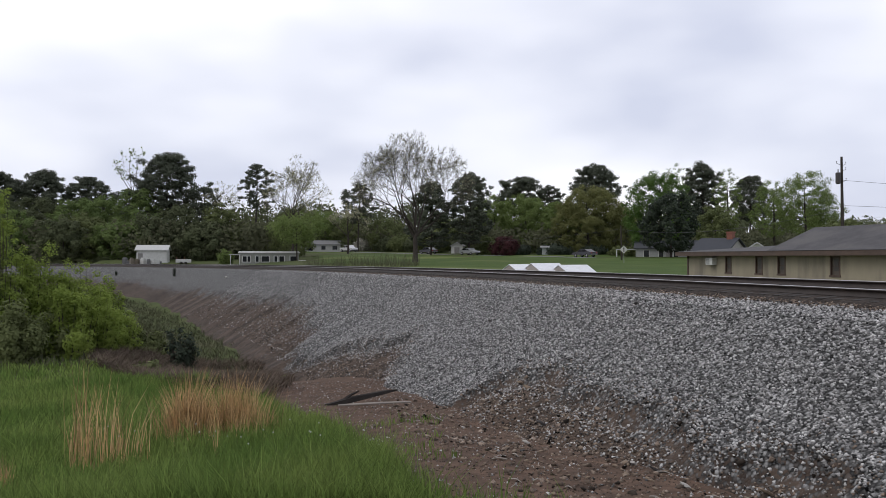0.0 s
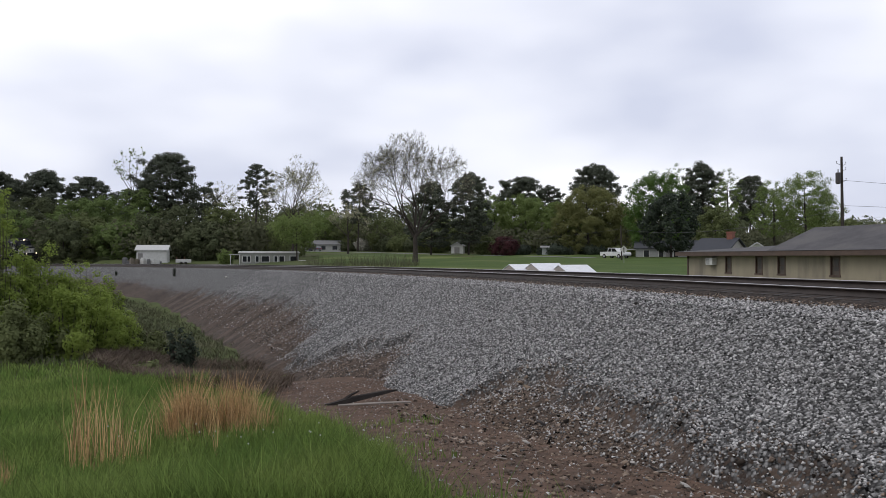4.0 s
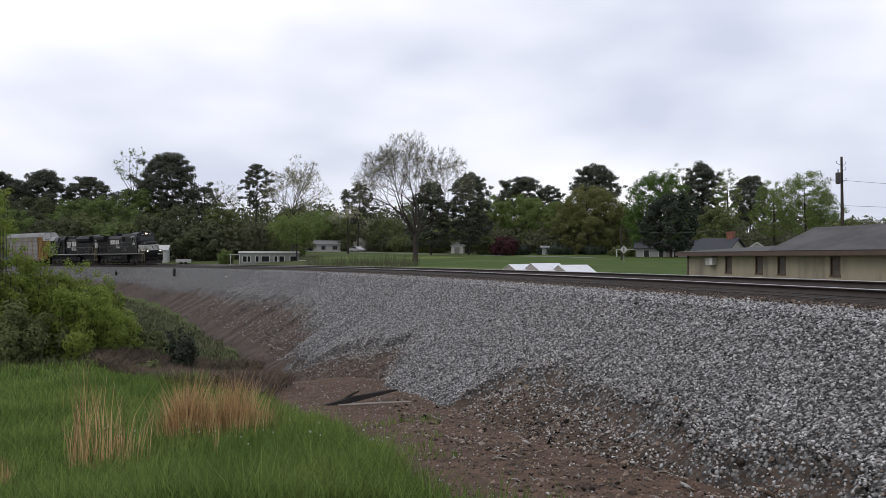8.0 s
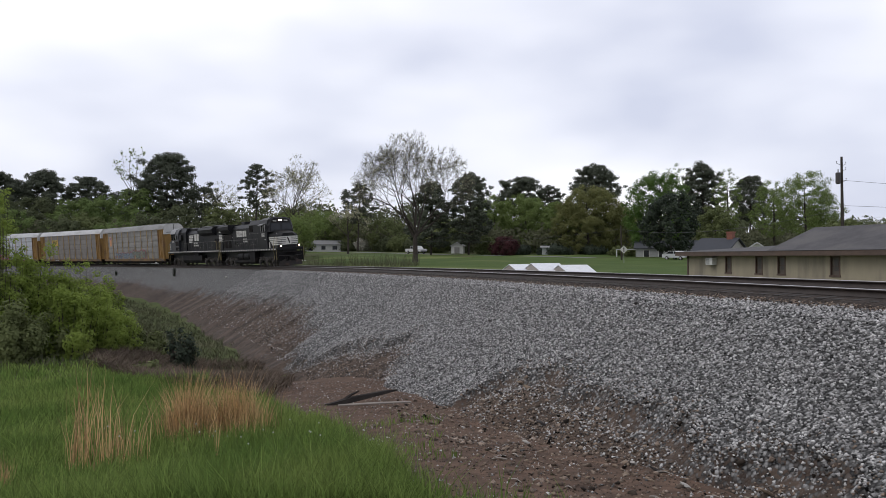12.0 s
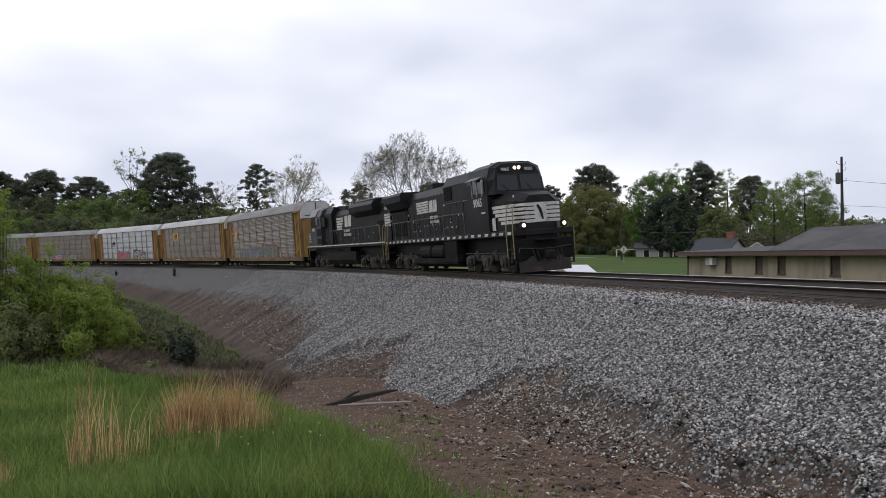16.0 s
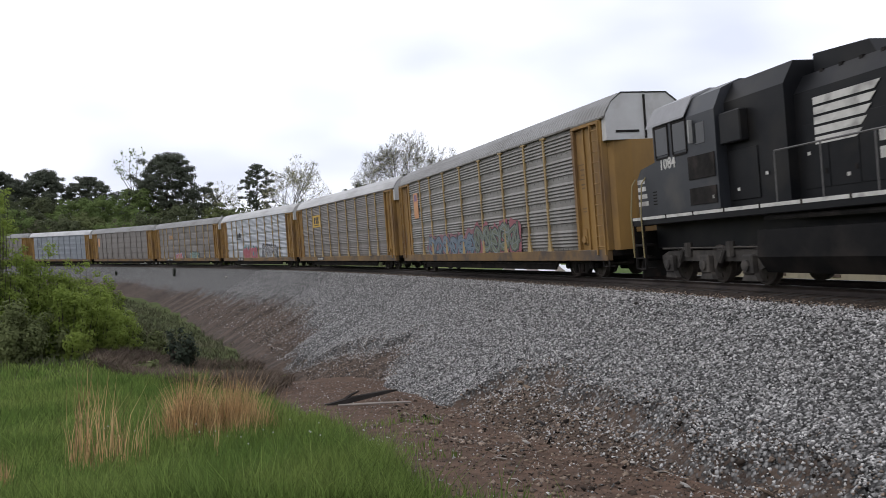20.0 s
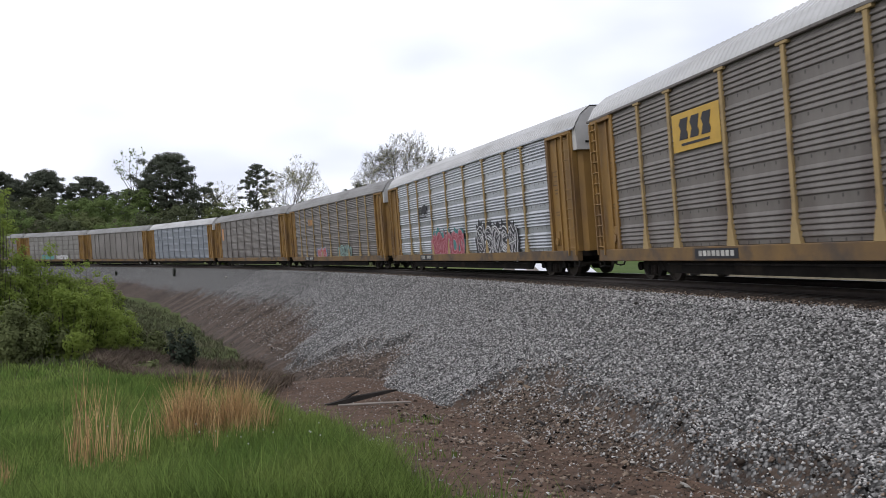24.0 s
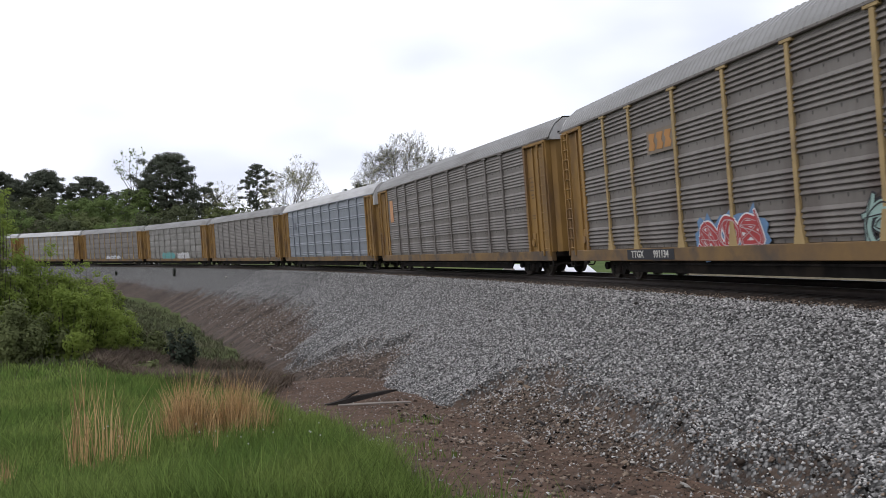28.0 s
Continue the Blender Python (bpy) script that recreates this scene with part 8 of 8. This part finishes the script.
    wire((px, py, top + 7.0), (*at_px(0.226, 120), EYE + 4.2), 1.2)
    wire((*at_px(0.226, 120), EYE + 4.3), (*at_px(-0.02, 160), EYE + 3.2), 0.8)
    # timber and stones at the bank foot
    t = thing("broken_board", "dark broken timber lying against the bank foot", "timber", m=Matrix.Translation((BOARD[0], BOARD[1], surface_z(BOARD[0], BOARD[1]) + 0.12)) @ Matrix.Rotation(0.35, 4, "Z") @ Matrix.Rotation(-0.16, 4, "Y") @ Matrix.Scale(1.1, 4))
    part("plank", MB().add([(-1.0, -0.05, 0), (-0.2, -0.09, 0), (0.7, -0.06, 0.02), (1.05, -0.02, 0.03), (1.0, 0.05, 0.03), (0.6, 0.08, 0.02), (-0.3, 0.1, 0), (-1.05, 0.04, 0), (-1.0, -0.05, 0.1), (-0.2, -0.09, 0.14), (0.7, -0.06, 0.11), (1.05, -0.02, 0.07), (1.0, 0.05, 0.07), (0.6, 0.08, 0.11), (-0.3, 0.1, 0.14), (-1.05, 0.04, 0.1)], [tuple(range(8))[::-1], tuple(range(8, 16))] + [(i, (i + 1) % 8, 8 + (i + 1) % 8, 8 + i) for i in range(8)]), M["tie"], t)
    part("splinter", MB().tube([(-0.55, 0, 0.1), (-0.3, 0.03, 0.2), (-0.05, 0.02, 0.26)], [0.05, 0.04, 0.02], 5), M["tie"], t)
    t = thing("pale_plank", "thin pale weathered plank beside the dark timber", "timber", m=Matrix.Translation((BOARD[0] + 0.35, BOARD[1] - 0.7, surface_z(BOARD[0] + 0.35, BOARD[1] - 0.7) + 0.04)) @ Matrix.Rotation(0.12, 4, "Z"))
    part("plank", MB().tube([(-1.0, 0, 0), (0.1, 0.04, 0.03), (1.2, 0, 0.06)], [0.03, 0.04, 0.025], 6), plain("weathered_wood", (0.30, 0.27, 0.24), 0.9), t)


# ---------------------------------------------------------------- road vehicles: local +x forward


def road_car(label, body_c, kind, name="car"):
    t = thing(name, label, "pickup" if kind == "pickup" else "car", "vehicles on the road")
    paint = plain("car_paint_%d" % int(body_c[0] * 100 + body_c[2] * 10), body_c, 0.3)
    if kind == "pickup":
        L, side = 5.6, [(-2.8, 0.45), (2.75, 0.45), (2.8, 0.75), (2.7, 1.02), (1.55, 1.12), (0.85, 1.75), (-0.75, 1.78), (-0.95, 1.12), (-2.78, 1.12)]
        glass = [(1.3, 1.14), (0.80, 1.66), (-0.65, 1.68), (-0.78, 1.14)]
        axles, r = (-1.75, 1.75), 0.38
    else:
        L, side = 4.7, [(-2.3, 0.4), (2.3, 0.4), (2.35, 0.65), (2.2, 0.82), (1.05, 0.95), (0.35, 1.42), (-0.9, 1.44), (-1.75, 1.02), (-2.3, 0.95), (-2.36, 0.65)]
        glass = [(0.9, 0.96), (0.32, 1.34), (-0.85, 1.36), (-1.5, 1.02)]
        axles, r = (-1.35, 1.4), 0.32
    part("body", MB().prism(side, "y", -0.88, 0.88), paint, t)
    part("glazing", MB().prism(glass, "y", -0.895, 0.895), M["glass"], t)
    part("pillar", MB().box(-0.05, 0.05, -0.91, 0.91, glass[0][1], glass[2][1] - 0.02), paint, t)
    for a, b in ((L / 2 - 0.12, L / 2 + 0.03), (-L / 2 - 0.03, -L / 2 + 0.12)):
        part("bumper", MB().box(a, b, -0.85, 0.85, 0.42, 0.62, 0.03), plain("bumper_grey", (0.2, 0.2, 0.2)), t)
    for y in (-0.62, 0.62):
        part("headlight", MB().box(L / 2 - 0.08, L / 2 + 0.01, y - 0.16, y + 0.16, 0.66, 0.8, 0.02), plain("lamp_clear", (0.6, 0.6, 0.6), 0.2), t)
        part("tail_light", MB().box(-L / 2 - 0.02, -L / 2 + 0.06, y - 0.16, y + 0.16, 0.68, 0.85, 0.02), plain("lamp_red", (0.3, 0.02, 0.02), 0.3), t)
    for a in axles:
        for y in (-0.84, 0.84):
            w = part("wheel", MB().tube([(a, y - 0.1, r), (a, y + 0.1, r)], r, 14), M["grime"], t)
            part("rim", MB().tube([(a, y - 0.11, r), (a, y + 0.11, r)], r * 0.6, 10), plain("rim_alloy", (0.35, 0.35, 0.36), 0.35), w)
    return t


def build_traffic():
    """Each vehicle with metres along the road at 0 s, speed, and lane offset."""
    wh, si, dk = (0.62, 0.62, 0.62), (0.36, 0.37, 0.38), (0.05, 0.05, 0.06)
    return [(road_car("white pickup truck driving on the road", wh, "pickup", "pickup_truck"), *RUN[0]),
            (road_car("dark silver-grey sedan driving on the road", (0.28, 0.29, 0.29), "sedan"), *RUN[1]),
            (road_car("dark sedan driving the other way", dk, "sedan"), *RUN[2]),
            (road_car("dark grey sedan driving the other way", (0.09, 0.09, 0.1), "sedan"), *RUN[3]),
            (road_car("silver-grey sedan driving on the road", (0.42, 0.43, 0.44), "sedan"), *RUN[4]),
            (road_car("white crew-cab pickup driving on the road", wh, "pickup", "pickup_truck"), *RUN[5])]


BOARD = (-2.5, 24.6)
def build_parked_car():
    """White car parked beside the trailer home."""
    x, y = at_px(-0.173, 136)
    t = road_car("white sedan parked beside the trailer home", (0.62, 0.62, 0.62), "sedan")
    tagged(t, group="")
    t.matrix_basis = local(x, y, EYE - 2.0, -0.4)


RUN = [(183.5, 21.2, -1.8), (229.2, 23.5, -1.8), (256.9, -23.9, 1.8), (211.0, -18.0, 1.8), (-1.3, 23.6, -1.8), (-54.1, 22.1, -1.8)]


def motions(train, traffic):
    """All that moves: train, wheels, road vehicles, swaying dry grass."""
    times = [0.5 * i for i in range(57)]
    for ob, off, half in train:
        walk(ob, [(t, car_pose(joint_at(t) + off, half)) for t in times])
    spin = [i / 24 for i in range(28 * 24 + 1)]
    for w, r in WHEELS:
        rest = Matrix.Translation(w.location)
        walk(w, [(t, rest @ Matrix.Rotation(-(JOINT - joint_at(t)) / r, 4, "X")) for t in spin])
    for ob, u0, v, lane in traffic:
        rows = []
        for k in range(113):
            t = k * 0.25
            u = min(max(u0 + v * t, 1.0), ROAD_LEN - 2.0)
            x, y, h = road_point(u)
            h1, h2 = road_point(max(u - 9, 0.1))[2], road_point(min(u + 9, ROAD_LEN - 0.1))[2]
            h = (h1 + h2) / 2
            rows.append((t, Matrix.Translation((x - math.sin(h) * lane, y + math.cos(h) * lane, road_z(x, y) + 0.04)) @ Matrix.Rotation(h + (math.pi if v < 0 else 0), 4, "Z")))
        walk(ob, rows)
    for i, c in enumerate(CLUMPS):
        m = c.matrix_basis.copy()
        walk(c, [(t, m @ pose(0, 0, 0, 1.6 * math.sin(t * 1.7 + i), 1.8 * math.sin(t * 1.3 + 2 * i))) for t in [0.7 * k for k in range(41)]])


build_ground()
build_bank()
build_road()
build_beige_building()
build_yards()
build_parked_car()
build_woods()
build_trees()
build_near_plants()
build_meadow()
TRAIN = build_train()
TRAFFIC = build_traffic()
build_stones()
build_toe_litter()
build_slump_debris()
build_track()
motions(TRAIN, TRAFFIC)
